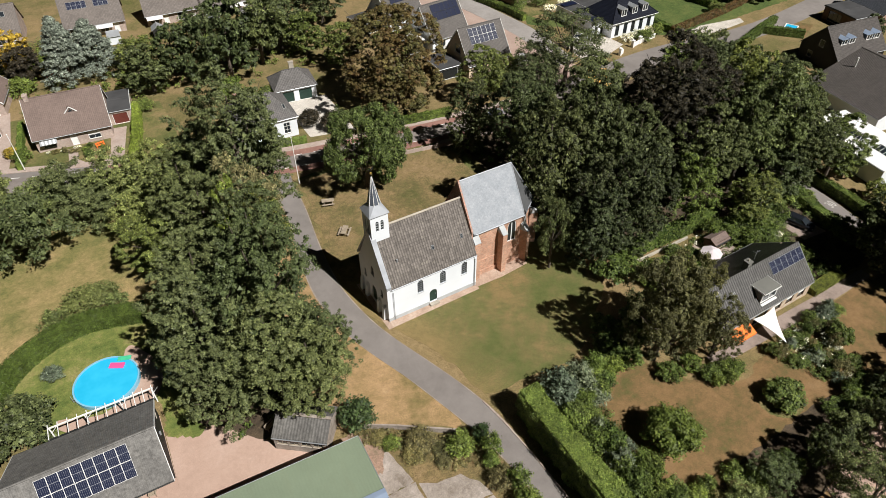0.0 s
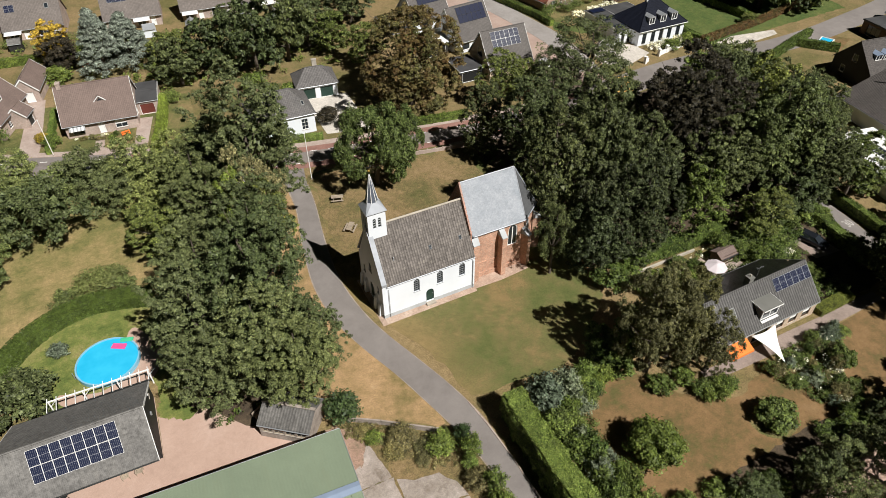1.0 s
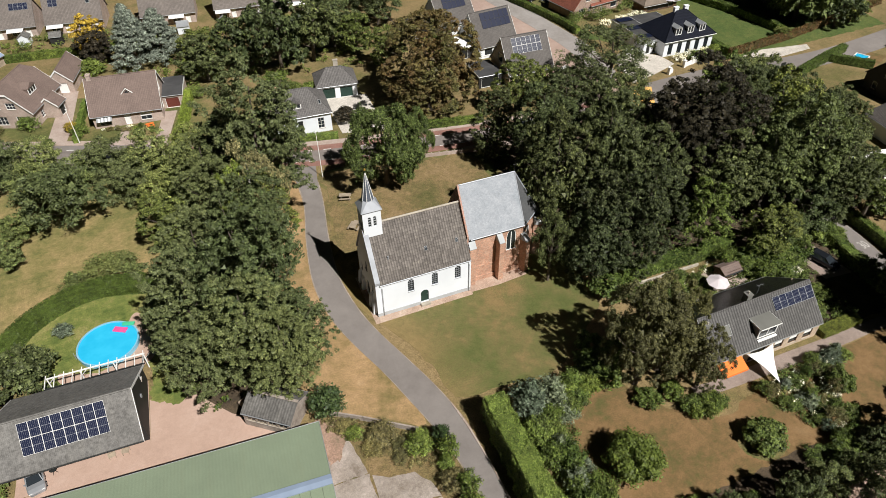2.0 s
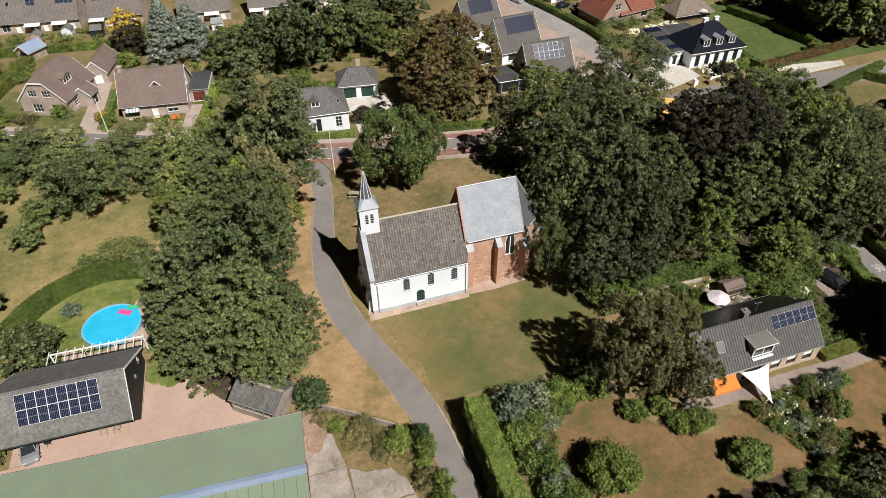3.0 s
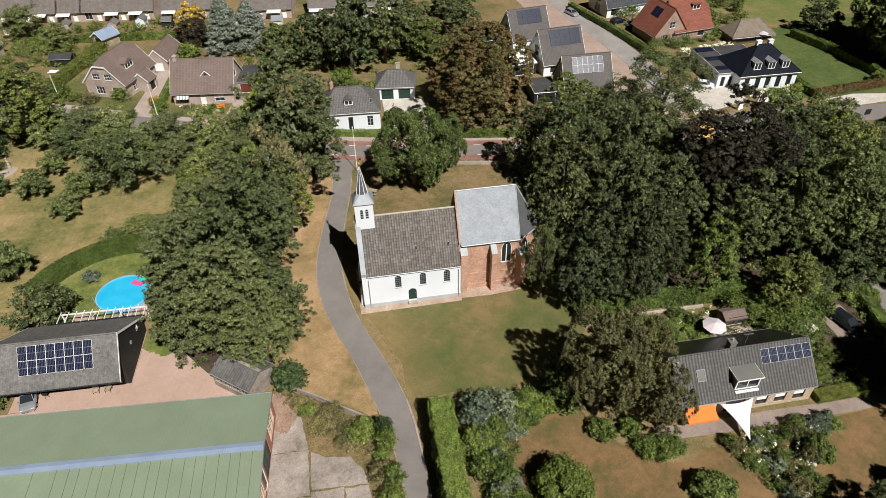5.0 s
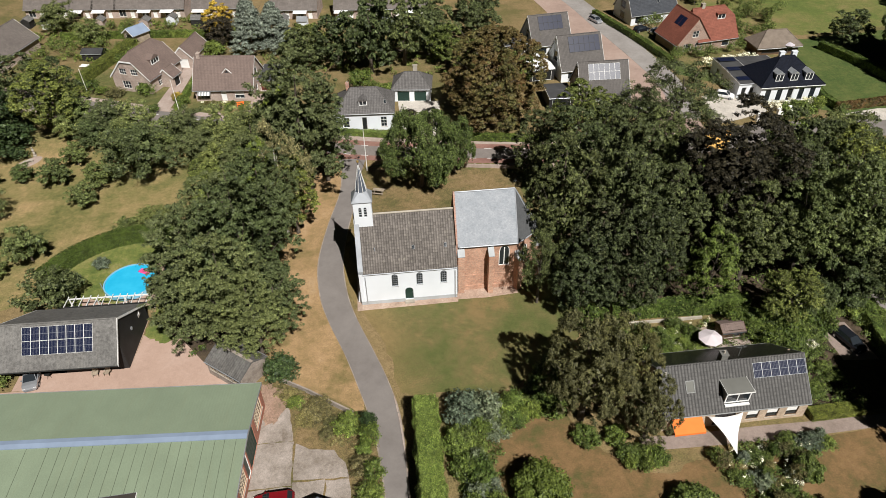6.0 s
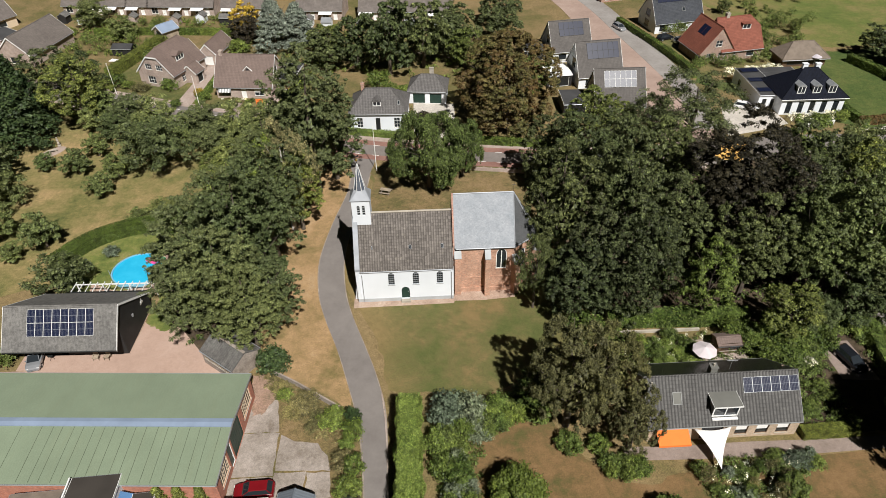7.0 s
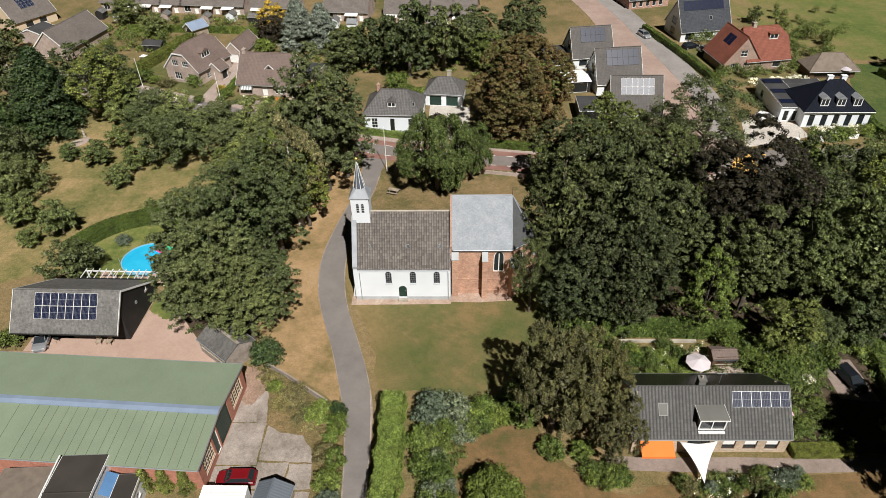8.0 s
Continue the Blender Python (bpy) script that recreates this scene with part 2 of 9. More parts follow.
M = {
    "ground": earth("dry_grass", [(0.10, 0.10, 0.03), (0.15, 0.125, 0.05), (0.22, 0.16, 0.075), (0.25, 0.18, 0.09)], 0.045),
    "lawn": earth("church_lawn", [(0.074, 0.092, 0.025), (0.098, 0.108, 0.033), (0.135, 0.12, 0.045), (0.20, 0.143, 0.062)], 0.09, 7.0, 0.24, (0.20, 0.142, 0.062)),
    "burnt": earth("burnt_lawn", [(0.098, 0.088, 0.03), (0.15, 0.10, 0.042), (0.20, 0.122, 0.055), (0.225, 0.142, 0.068)], 0.2, 7.0, 0.24),
    "verge": earth("sunburnt_verge", [(0.18, 0.14, 0.056), (0.28, 0.19, 0.09), (0.36, 0.235, 0.12), (0.40, 0.275, 0.155)], 0.12, 7.0, 0.32),
    "pink_paving": earth("pink_brick_paving", [(0.38, 0.265, 0.21), (0.42, 0.295, 0.235), (0.45, 0.325, 0.265)], 0.2, 12.0, 0.12),
    "worn": earth("worn_lawn", [(0.10, 0.095, 0.033), (0.15, 0.12, 0.05), (0.21, 0.15, 0.07), (0.25, 0.175, 0.09)], 0.16, 7.0),
    "green_lawn": earth("watered_lawn", [(0.05, 0.085, 0.02), (0.08, 0.11, 0.028), (0.12, 0.135, 0.04)], 0.15, 7.0),
    "meadow": earth("meadow", [(0.092, 0.105, 0.032), (0.165, 0.152, 0.053), (0.25, 0.196, 0.083), (0.345, 0.243, 0.118)], 0.075, 6.0, 0.36),
    "front": earth("front_lawn", [(0.075, 0.092, 0.026), (0.115, 0.118, 0.038), (0.18, 0.15, 0.062), (0.23, 0.17, 0.08)], 0.12, 7.0),
    "pool_grass": earth("half_dry_pool_lawn", [(0.08, 0.115, 0.026), (0.15, 0.172, 0.044), (0.25, 0.225, 0.085)], 0.3, 7.0, 0.34),
    "path": earth("grey_brown_path", [(0.21, 0.165, 0.14), (0.26, 0.205, 0.175), (0.30, 0.24, 0.21)], 0.4, 10.0, 0.2),
    "field": earth("far_field", [(0.07, 0.10, 0.025), (0.11, 0.14, 0.033), (0.165, 0.16, 0.052), (0.225, 0.168, 0.078)], 0.035, 3.0, 0.35),
    "soil": earth("garden_soil", [(0.04, 0.03, 0.02), (0.075, 0.055, 0.035), (0.11, 0.08, 0.05)], 0.3, 9.0),
    "asphalt": earth("asphalt", [(0.165, 0.148, 0.138), (0.195, 0.176, 0.164), (0.225, 0.204, 0.19)], 0.12, 9.0, 0.06),
    "asphalt_dark": earth("road_asphalt", [(0.16, 0.14, 0.13), (0.20, 0.175, 0.16), (0.23, 0.2, 0.185)], 0.25, 14.0, 0.2),
    "cycle": earth("red_cycle_lane", [(0.20, 0.105, 0.085), (0.25, 0.135, 0.11), (0.28, 0.16, 0.13)], 0.3, 14.0, 0.2),
    "concrete": earth("yard_concrete", [(0.20, 0.165, 0.135), (0.28, 0.24, 0.205), (0.33, 0.285, 0.25), (0.40, 0.345, 0.305)], 0.32, 10.0, 0.28),
    "worn_paint": earth("worn_road_paint", [(0.24, 0.22, 0.2), (0.45, 0.43, 0.4), (0.6, 0.58, 0.55)], 0.6, 9.0, 0.2),
    "rubble": earth("reddish_rubble", [(0.22, 0.165, 0.11), (0.31, 0.205, 0.15), (0.38, 0.26, 0.20)], 0.6, 9.0, 0.4),
    "grey_felt": plain("weathered_grey_felt", (0.16, 0.16, 0.145), 0.9, 0, 0.2, 1.0),
    "paving": earth("grey_paving", [(0.31, 0.24, 0.205), (0.37, 0.295, 0.255), (0.42, 0.345, 0.305)], 0.4, 10.0, 0.2),
    "gravel": earth("pale_gravel", [(0.42, 0.39, 0.34), (0.52, 0.48, 0.43), (0.6, 0.56, 0.5)], 0.5, 16.0, 0.4),
    "white_wall": plain("limewashed_wall", (0.71, 0.745, 0.785), 0.85, 0, 0.06, 0.8),
    "plinth": plain("grey_plinth", (0.42, 0.44, 0.45), 0.85, 0, 0.15, 1.5),
    "white": plain("white_paint", (0.8, 0.8, 0.78), 0.45, 0, 0.05),
    "cream": plain("cream_render", (0.62, 0.5, 0.36), 0.85, 0, 0.08),
    "dark": plain("dark_paint", (0.02, 0.022, 0.022), 0.45, 0, 0.2),
    "dark_green": plain("dark_green_paint", (0.02, 0.045, 0.035), 0.4, 0, 0.2),
    "dark_boards": plain("tarred_boards", (0.025, 0.024, 0.024), 0.7, 0, 0.3, 2.0),
    "wood": plain("weathered_wood", (0.34, 0.28, 0.21), 0.85, 0, 0.3, 3.0),
    "brown_wood": plain("brown_boards", (0.12, 0.075, 0.045), 0.8, 0, 0.3, 3.0),
    "pale_bark": plain("pale_birch_bark", (0.55, 0.52, 0.47), 0.9, 0, 0.3, 4.0),
    "bark": plain("bark", (0.11, 0.09, 0.07), 0.95, 0, 0.35, 4.0),
    "spire_lead": plain("dark_sheet_lead", (0.13, 0.15, 0.19), 0.4, 0.3, 0.2, 2.0),
    "apron": earth("brick_apron", [(0.30, 0.215, 0.165), (0.40, 0.29, 0.225), (0.46, 0.36, 0.29)], 0.5, 12.0, 0.3),
    "lead": plain("sheet_lead", (0.36, 0.38, 0.41), 0.5, 0.2, 0.2, 1.5),
    "zinc": plain("zinc", (0.42, 0.44, 0.46), 0.4, 0.5, 0.15),
    "gold": plain("gilt", (0.8, 0.55, 0.15), 0.3, 1.0, 0.05),
    "stone": plain("sandstone", (0.42, 0.38, 0.32), 0.9, 0, 0.2, 2.0),
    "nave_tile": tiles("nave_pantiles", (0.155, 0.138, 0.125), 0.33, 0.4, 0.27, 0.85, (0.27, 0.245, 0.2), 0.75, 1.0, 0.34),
    "slate": slates("grey_slates", (0.30, 0.322, 0.355)),
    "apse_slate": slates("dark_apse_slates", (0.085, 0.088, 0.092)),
    "brown_tile": tiles("brown_roof_tiles", (0.165, 0.122, 0.106), 0.3, 0.34, 0.07, 0.8, None, 0.75, 0.3),
    "dark_tile": tiles("dark_grey_tiles", (0.070, 0.062, 0.057), 0.3, 0.34, 0.2, 0.7),
    "grey_tile": tiles("grey_roof_tiles", (0.125, 0.118, 0.115), 0.3, 0.34, 0.15, 0.7, (0.2, 0.19, 0.17)),
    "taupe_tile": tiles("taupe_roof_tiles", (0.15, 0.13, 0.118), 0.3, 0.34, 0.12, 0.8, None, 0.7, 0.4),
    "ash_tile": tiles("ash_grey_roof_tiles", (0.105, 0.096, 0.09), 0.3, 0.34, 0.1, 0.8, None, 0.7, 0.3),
    "street_brick": earth("weathered_street_brick", [(0.30, 0.218, 0.182), (0.35, 0.255, 0.213), (0.39, 0.295, 0.25)], 0.15, 10.0, 0.12),
    "street_grey": earth("pale_grey_street_brick", [(0.235, 0.215, 0.20), (0.275, 0.255, 0.24), (0.31, 0.29, 0.275)], 0.2, 10.0, 0.12),
    "edge_stone": earth("pale_worn_lane_edge", [(0.20, 0.165, 0.13), (0.28, 0.235, 0.195), (0.36, 0.31, 0.265)], 0.5, 9.0, 0.3),
    "shed_sheet": sheet("old_corrugated_sheet", (0.12, 0.115, 0.108), 0.32, 0.9, 0.2, (0.2, 0.19, 0.17), 0.0, 0.022, 0.35),
    "brown_felt": plain("brown_roof_felt", (0.05, 0.043, 0.037), 0.9, 0, 0.2, 0.8),
    "black_tile": tiles("glazed_black_tiles", (0.010, 0.012, 0.020), 0.26, 0.34, 0.2, 0.5),
    "orange_tile": tiles("orange_roof_tiles", (0.225, 0.078, 0.052), 0.28, 0.34, 0.12),
    "anthracite_tile": tiles("anthracite_tiles", (0.055, 0.06, 0.07), 0.3, 0.34, 0.15, 0.5),
    "barn_sheet": sheet("fibre_cement_sheet", (0.145, 0.14, 0.133), 0.18, 0.9, 0.2, (0.21, 0.20, 0.18), 0.0, 0.008, 0.35),
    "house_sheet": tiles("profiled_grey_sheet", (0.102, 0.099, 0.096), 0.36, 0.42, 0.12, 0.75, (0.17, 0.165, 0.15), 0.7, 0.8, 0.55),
    "slate_sheet": sheet("blue_grey_sheet", (0.13, 0.15, 0.175), 0.3, 0.6, 0.1, (0.12, 0.13, 0.14), 0.0, 0.01),
    "grey_trim": plain("weathered_grey_trim", (0.27, 0.275, 0.27), 0.8, 0, 0.15),
    "black_sheet": sheet("black_corrugated_sheet", (0.018, 0.018, 0.02), 0.18, 0.35, 0.2, (0.012, 0.012, 0.012), 0.0, 0.05),
    "thatch": plain("thatch", (0.19, 0.155, 0.125), 0.95, 0, 0.2, 3.0),
    "hall_sheet": sheet("green_roof_sheet", (0.192, 0.238, 0.164), 0.33, 0.9, 0.07, (0.19, 0.215, 0.14), 0.0, 0.003),
    "seam": plain("dirty_green_seam", (0.115, 0.14, 0.095), 0.9, 0, 0.2),
    "blue_sheet": plain("translucent_ridge_sheet", (0.23, 0.29, 0.39), 0.6, 0, 0.1),
    "felt": plain("roof_felt", (0.06, 0.06, 0.062), 0.85, 0, 0.3, 0.8),
    "brown_brick": bricks("brown_brick", (0.30, 0.19, 0.145), (0.36, 0.3, 0.26), 0.2),
    "red_brick": bricks("red_brick", (0.40, 0.17, 0.115)),
    "hall_brick": bricks("red_hall_brick", (0.43, 0.165, 0.11), (0.36, 0.2, 0.15), 0.15, 0.22, 0.065, 0.15),
    "old_brick": bricks("medieval_brick", (0.48, 0.255, 0.17), (0.46, 0.36, 0.28), 0.22, 0.27, 0.08, 0.3),
    "pink_brick": bricks("pale_brick", (0.40, 0.30, 0.255), (0.42, 0.37, 0.33), 0.15),
    "yellow_brick": bricks("yellow_brick", (0.46, 0.33, 0.23), (0.45, 0.4, 0.32), 0.18),
    "orange": plain("orange_cloth", (0.85, 0.20, 0.04), 0.8, 0, 0.08),
    "sail": plain("white_cloth", (0.82, 0.80, 0.78), 0.8, 0, 0.05),
    "pink": plain("pink_plastic", (0.75, 0.09, 0.28), 0.5),
    "red_paint": plain("red_car_paint", (0.17, 0.008, 0.012), 0.2),
    "black_paint": plain("black_car_paint", (0.012, 0.014, 0.018), 0.15),
    "silver_paint": plain("silver_car_paint", (0.5, 0.52, 0.55), 0.25, 0.6),
    "white_paint": plain("white_car_paint", (0.8, 0.8, 0.8), 0.25),
    "tyre": plain("tyre_rubber", (0.02, 0.02, 0.02), 0.9),
    "pool_side": plain("pool_wall", (0.2, 0.45, 0.6), 0.5),
    "yellow": plain("yellow_sheeting", (0.72, 0.43, 0.13), 0.7, 0, 0.15),
    "blue": plain("blue_cloth", (0.10, 0.22, 0.42), 0.8),
}


def glass(name, c=(0.02, 0.025, 0.03), rough=0.06):
    n = Nodes(name)
    n.bsdf.inputs["Specular IOR Level"].default_value = 0.6
    return n.done(c, rough)


for gloss in ("black_tile", "anthracite_tile"):
    M[gloss].node_tree.nodes["Principled BSDF"].inputs["Specular IOR Level"].default_value = 0.1
M["glass"] = glass("window_glass")
M["pv"] = glass("solar_cell", (0.010, 0.014, 0.036), 0.34)
M["pv"].node_tree.nodes["Principled BSDF"].inputs["Specular IOR Level"].default_value = 0.18
M["pv_line"] = plain("cell_line", (0.2, 0.21, 0.24), 0.6)


def pool_water():
    n = Nodes("pool_water")
    rip = n.noise(3.0, 3, 0.5)
    n.bump(rip, 0.15, 0.02)
    n.bsdf.inputs["Specular IOR Level"].default_value = 0.5
    return n.done(n.ramp(n.noise(0.6, 2), [(0.3, (0.02, 0.40, 0.66)), (0.7, (0.035, 0.46, 0.72))]), 0.08)


M["water"] = pool_water()
LEAF = {
    "oak": leafy("oak_leaves", (0.023, 0.033, 0.0125), (0.093, 0.114, 0.048), (0.108, 0.118, 0.038), 0.03),
    "dark_oak": leafy("dark_oak_leaves", (0.018, 0.025, 0.0105), (0.077, 0.092, 0.041)),
    "copse": leafy("copse_leaves", (0.038, 0.052, 0.021), (0.118, 0.140, 0.061), (0.13, 0.145, 0.05), 0.05, mottle=0.6),
    "road": leafy("roadside_leaves", (0.060, 0.082, 0.028), (0.20, 0.23, 0.084)),
    "twig": leafy("thin_birch_leaves", (0.09, 0.09, 0.045), (0.2, 0.19, 0.1)),
    "beech": leafy("rusty_beech_leaves", (0.07, 0.042, 0.018), (0.135, 0.076, 0.034), (0.06, 0.08, 0.024), 0.2),
    "lime": leafy("lime_leaves", (0.042, 0.058, 0.015), (0.135, 0.158, 0.044)),
    "willow": leafy("weeping_leaves", (0.041, 0.060, 0.017), (0.120, 0.148, 0.048)),
    "copper": leafy("copper_beech_leaves", (0.013, 0.012, 0.008), (0.052, 0.042, 0.027)),
    "chestnut": leafy("browning_chestnut_leaves", (0.042, 0.044, 0.016), (0.122, 0.116, 0.042), (0.165, 0.076, 0.032), 0.24, odd_scale=0.16),
    "birch": leafy("birch_leaves", (0.039, 0.041, 0.018), (0.120, 0.123, 0.057), through=0.2, mottle=0.5),
    "bush": leafy("shrub_leaves", (0.040, 0.062, 0.016), (0.115, 0.15, 0.04)),
    "bright": leafy("bright_shrub_leaves", (0.055, 0.082, 0.018), (0.140, 0.182, 0.044)),
    "robinia": leafy("blue_green_leaves", (0.045, 0.064, 0.022), (0.128, 0.156, 0.058)),
    "olive": leafy("dull_green_shrub_leaves", (0.060, 0.076, 0.026), (0.125, 0.145, 0.056), mottle=0.5),
    "grey": leafy("grey_green_leaves", (0.055, 0.074, 0.052), (0.135, 0.165, 0.122)),
    "conifer": leafy("conifer_needles", (0.018, 0.034, 0.014), (0.05, 0.075, 0.028)),
    "cedar": leafy("blue_cedar_needles", (0.085, 0.105, 0.09), (0.21, 0.245, 0.21)),
    "lush": leafy("lush_hedge_leaves", (0.040, 0.060, 0.013), (0.088, 0.118, 0.027), mottle=0.6),
    "lime_hedge": leafy("yellow_green_hedge_leaves", (0.10, 0.14, 0.022), (0.215, 0.27, 0.055)),
    "yellow": leafy("yellow_leaves", (0.22, 0.15, 0.02), (0.42, 0.30, 0.05)),
    "hedge": leafy("hedge_leaves", (0.032, 0.054, 0.012), (0.090, 0.122, 0.030)),
    "bright_hedge": leafy("fresh_hedge_leaves", (0.064, 0.100, 0.022), (0.150, 0.198, 0.052), mottle=0.7),
    "dull_hedge": leafy("dull_yellow_green_hedge_leaves", (0.062, 0.078, 0.018), (0.125, 0.145, 0.036)),
    "dry": leafy("dry_shrub_leaves", (0.066, 0.064, 0.028), (0.15, 0.135, 0.064)),
    "flower": leafy("white_blossom", (0.5, 0.5, 0.42), (0.8, 0.8, 0.72)),
}


# ---- building blocks ----
def metric_uv(me):
    """UV in metres on each face: u level along it, v up it."""
    uv = me.uv_layers.new(name="metres").data
    vs = [v.co for v in me.vertices]
    for p in me.polygons:
        n = p.normal
        t = Vector((1, 0, 0)) if abs(n.z) > 0.985 else Vector((-n.y, n.x, 0)).normalized()
        b = n.cross(t)
        for li in p.loop_indices:
            co = vs[me.loops[li].vertex_index]
            uv[li].uv = (co.dot(t), co.dot(b))


def part(name, bm, material, parent=None, label="", smooth=False):
    me = bpy.data.meshes.new(name)
    bm.to_mesh(me)
    bm.free()
    me.materials.append(M[material] if isinstance(material, str) else material)
    metric_uv(me)
    if smooth:
        me.polygons.foreach_set("use_smooth", [True] * len(me.polygons))
    ob = new(name, me)
    ob.parent = parent
    return tagged(ob, label)


def thing(name, label, category, x=0.0, y=0.0, z=0.0, rz=0.0, group="", kind=""):
    ob = new(name)
    ob.empty_display_size = 0.3
    ob.matrix_basis = pose(x, y, z, 0, 0, rz)
    return tagged(ob, label, category, group, kind)


def add_box(bm, x0, x1, y0, y1, z0, z1):
    v = [bm.verts.new(c) for c in ((x0, y0, z0), (x1, y0, z0), (x1, y1, z0), (x0, y1, z0), (x0, y0, z1), (x1, y0, z1), (x1, y1, z1), (x0, y1, z1))]
    for f in ((3, 2, 1, 0), (4, 5, 6, 7), (0, 1, 5, 4), (1, 2, 6, 5), (2, 3, 7, 6), (3, 0, 4, 7)):
        bm.faces.new([v[i] for i in f])
    return v


def boxes(*rows):
    bm = bmesh.new()
    for r in rows:
        add_box(bm, *r)
    return bm


def add_prism(bm, low, high):
    """A closed solid between two loops of equal length."""
    a, b = [bm.verts.new(p) for p in low], [bm.verts.new(p) for p in high]
    n = len(a)
    for i in range(n):
        bm.faces.new((a[i], a[(i + 1) % n], b[(i + 1) % n], b[i]))
    bm.faces.new(a[::-1])
    bm.faces.new(b)


def prism(low, high):
    bm = bmesh.new()
    add_prism(bm, low, high)
    bmesh.ops.recalc_face_normals(bm, faces=bm.faces)
    return bm


def slab(pts, thick):
    """A roof slope or plate: the polygon is its top, the thickness goes straight down."""
    return prism([(x, y, z - thick) for x, y, z in pts], pts)


def add_rod(bm, p0, p1, r0, r1, sides=6):
    p0, p1 = Vector(p0), Vector(p1)
    ax = (p1 - p0).normalized()
    u = ax.orthogonal().normalized()
    w = ax.cross(u)
    ring = [[bm.verts.new(p + (u * math.cos(a) + w * math.sin(a)) * r) for a in (2 * math.pi * k / sides for k in range(sides))] for p, r in ((p0, r0), (p1, r1))]
    for k in range(sides):
        bm.faces.new((ring[0][k], ring[0][(k + 1) % sides], ring[1][(k + 1) % sides], ring[1][k]))
    bm.faces.new(ring[0][::-1])
    bm.faces.new(ring[1])


def rods(*rows, sides=6):
    bm = bmesh.new()
    for r in rows:
        add_rod(bm, *r, sides=sides)
    return bm


def disc(cx, cy, z0, z1, rx, ry, n=40):
    ring = [(cx + rx * math.cos(2 * math.pi * k / n), cy + ry * math.sin(2 * math.pi * k / n)) for k in range(n)]
    return prism([(x, y, z0) for x, y in ring], [(x, y, z1) for x, y in ring])


def arch(u, v0, w, h, n=8, pointed=0.0):
    """Outline of an arched opening: centre u, sill v0; pointed lifts the crown."""
    r = w / 2
    out = [(u - r, v0), (u + r, v0)]
    for k in range(n + 1):
        a = math.pi * k / n
        out.append((u + r * math.cos(a), v0 + h - r * (1 + pointed) + r * (1 + pointed) * math.sin(a) ** (1.0 if not pointed else 0.8)))
    return out


def wall(parent, p0, p1, top, thick, mat, openings=(), z0=0.0, name="wall"):
    """A wall from p0 to p1, outside to the right; top: points (u, z) from start to end; openings cut through, each with its window or door."""
    p0, p1 = Vector((*p0, 0)), Vector((*p1, 0))
    length = (p1 - p0).length
    d = (p1 - p0) / length
    out = Vector((d.y, -d.x, 0))
    outline = [(0, z0), (length, z0)] + [(u * length, z) for u, z in reversed(top)]
    loops = [outline]
    for o in openings:
        u, v, w, h = o[:4]
        kind = o[4] if len(o) > 4 else "window"
        style = o[5] if len(o) > 5 else {}
        hole = arch(u, v, w, h, 8, style.get("pointed", 0.0)) if style.get("arch") else [(u - w / 2, v), (u + w / 2, v), (u + w / 2, v + h), (u - w / 2, v + h)]
        loops.append(hole)
    flat = [p for loop in loops for p in loop]
    tris = tessellate([[Vector((u, v, 0)) for u, v in loop] for loop in loops])
    bm = bmesh.new()
    at = lambda u, v, k: p0 + d * u + Vector((0, 0, v)) - out * k
    front = [bm.verts.new(at(u, v, 0)) for u, v in flat]
    back = [bm.verts.new(at(u, v, thick)) for u, v in flat]
    for t in tris:
        if len(set(t)) == 3:
            try:
                bm.faces.new([front[i] for i in t])
                bm.faces.new([back[i] for i in t][::-1])
            except ValueError:
                pass
    start = 0
    for loop in loops:
        n = len(loop)
        for i in range(n):
            a, b = start + i, start + (i + 1) % n
            bm.faces.new((front[a], front[b], back[b], back[a]))
        start += n
    bmesh.ops.recalc_face_normals(bm, faces=bm.faces)
    made = part(name, bm, mat, parent)
    for o, hole in zip(openings, loops[1:]):
        kind = o[4] if len(o) > 4 else "window"
        style = o[5] if len(o) > 5 else {}
        if kind == "void":
            continue
        opening(parent, kind, hole, o, style, at, d, out, min(thick * 0.55, 0.12))
    return made


def tessellate(loops):
    from mathutils.geometry import tessellate_polygon
    return tessellate_polygon(loops)


def ring_strip(bm, loop, at, inset, k0, k1):
    """A frame that follows an opening's outline, inset wide, from depth k0 to k1."""
    n = len(loop)
    cu = sum(p[0] for p in loop) / n
    cv = (min(p[1] for p in loop) + max(p[1] for p in loop)) / 2
    hw, hh = (max(p[0] for p in loop) - min(p[0] for p in loop)) / 2, (max(p[1] for p in loop) - min(p[1] for p in loop)) / 2
    inner = [(cu + (u - cu) * (1 - inset / hw), cv + (v - cv) * (1 - inset / hh)) for u, v in loop]
    rings = [[bm.verts.new(at(u, v, k)) for u, v in lp] for k, lp in ((k0, loop), (k0, inner), (k1, inner), (k1, loop))]
    for i in range(n):
        j = (i + 1) % n
        for a in range(4):
            b = (a + 1) % 4
            bm.faces.new((rings[a][i], rings[a][j], rings[b][j], rings[b][i]))
    bmesh.ops.recalc_face_normals(bm, faces=bm.faces)
    return inner


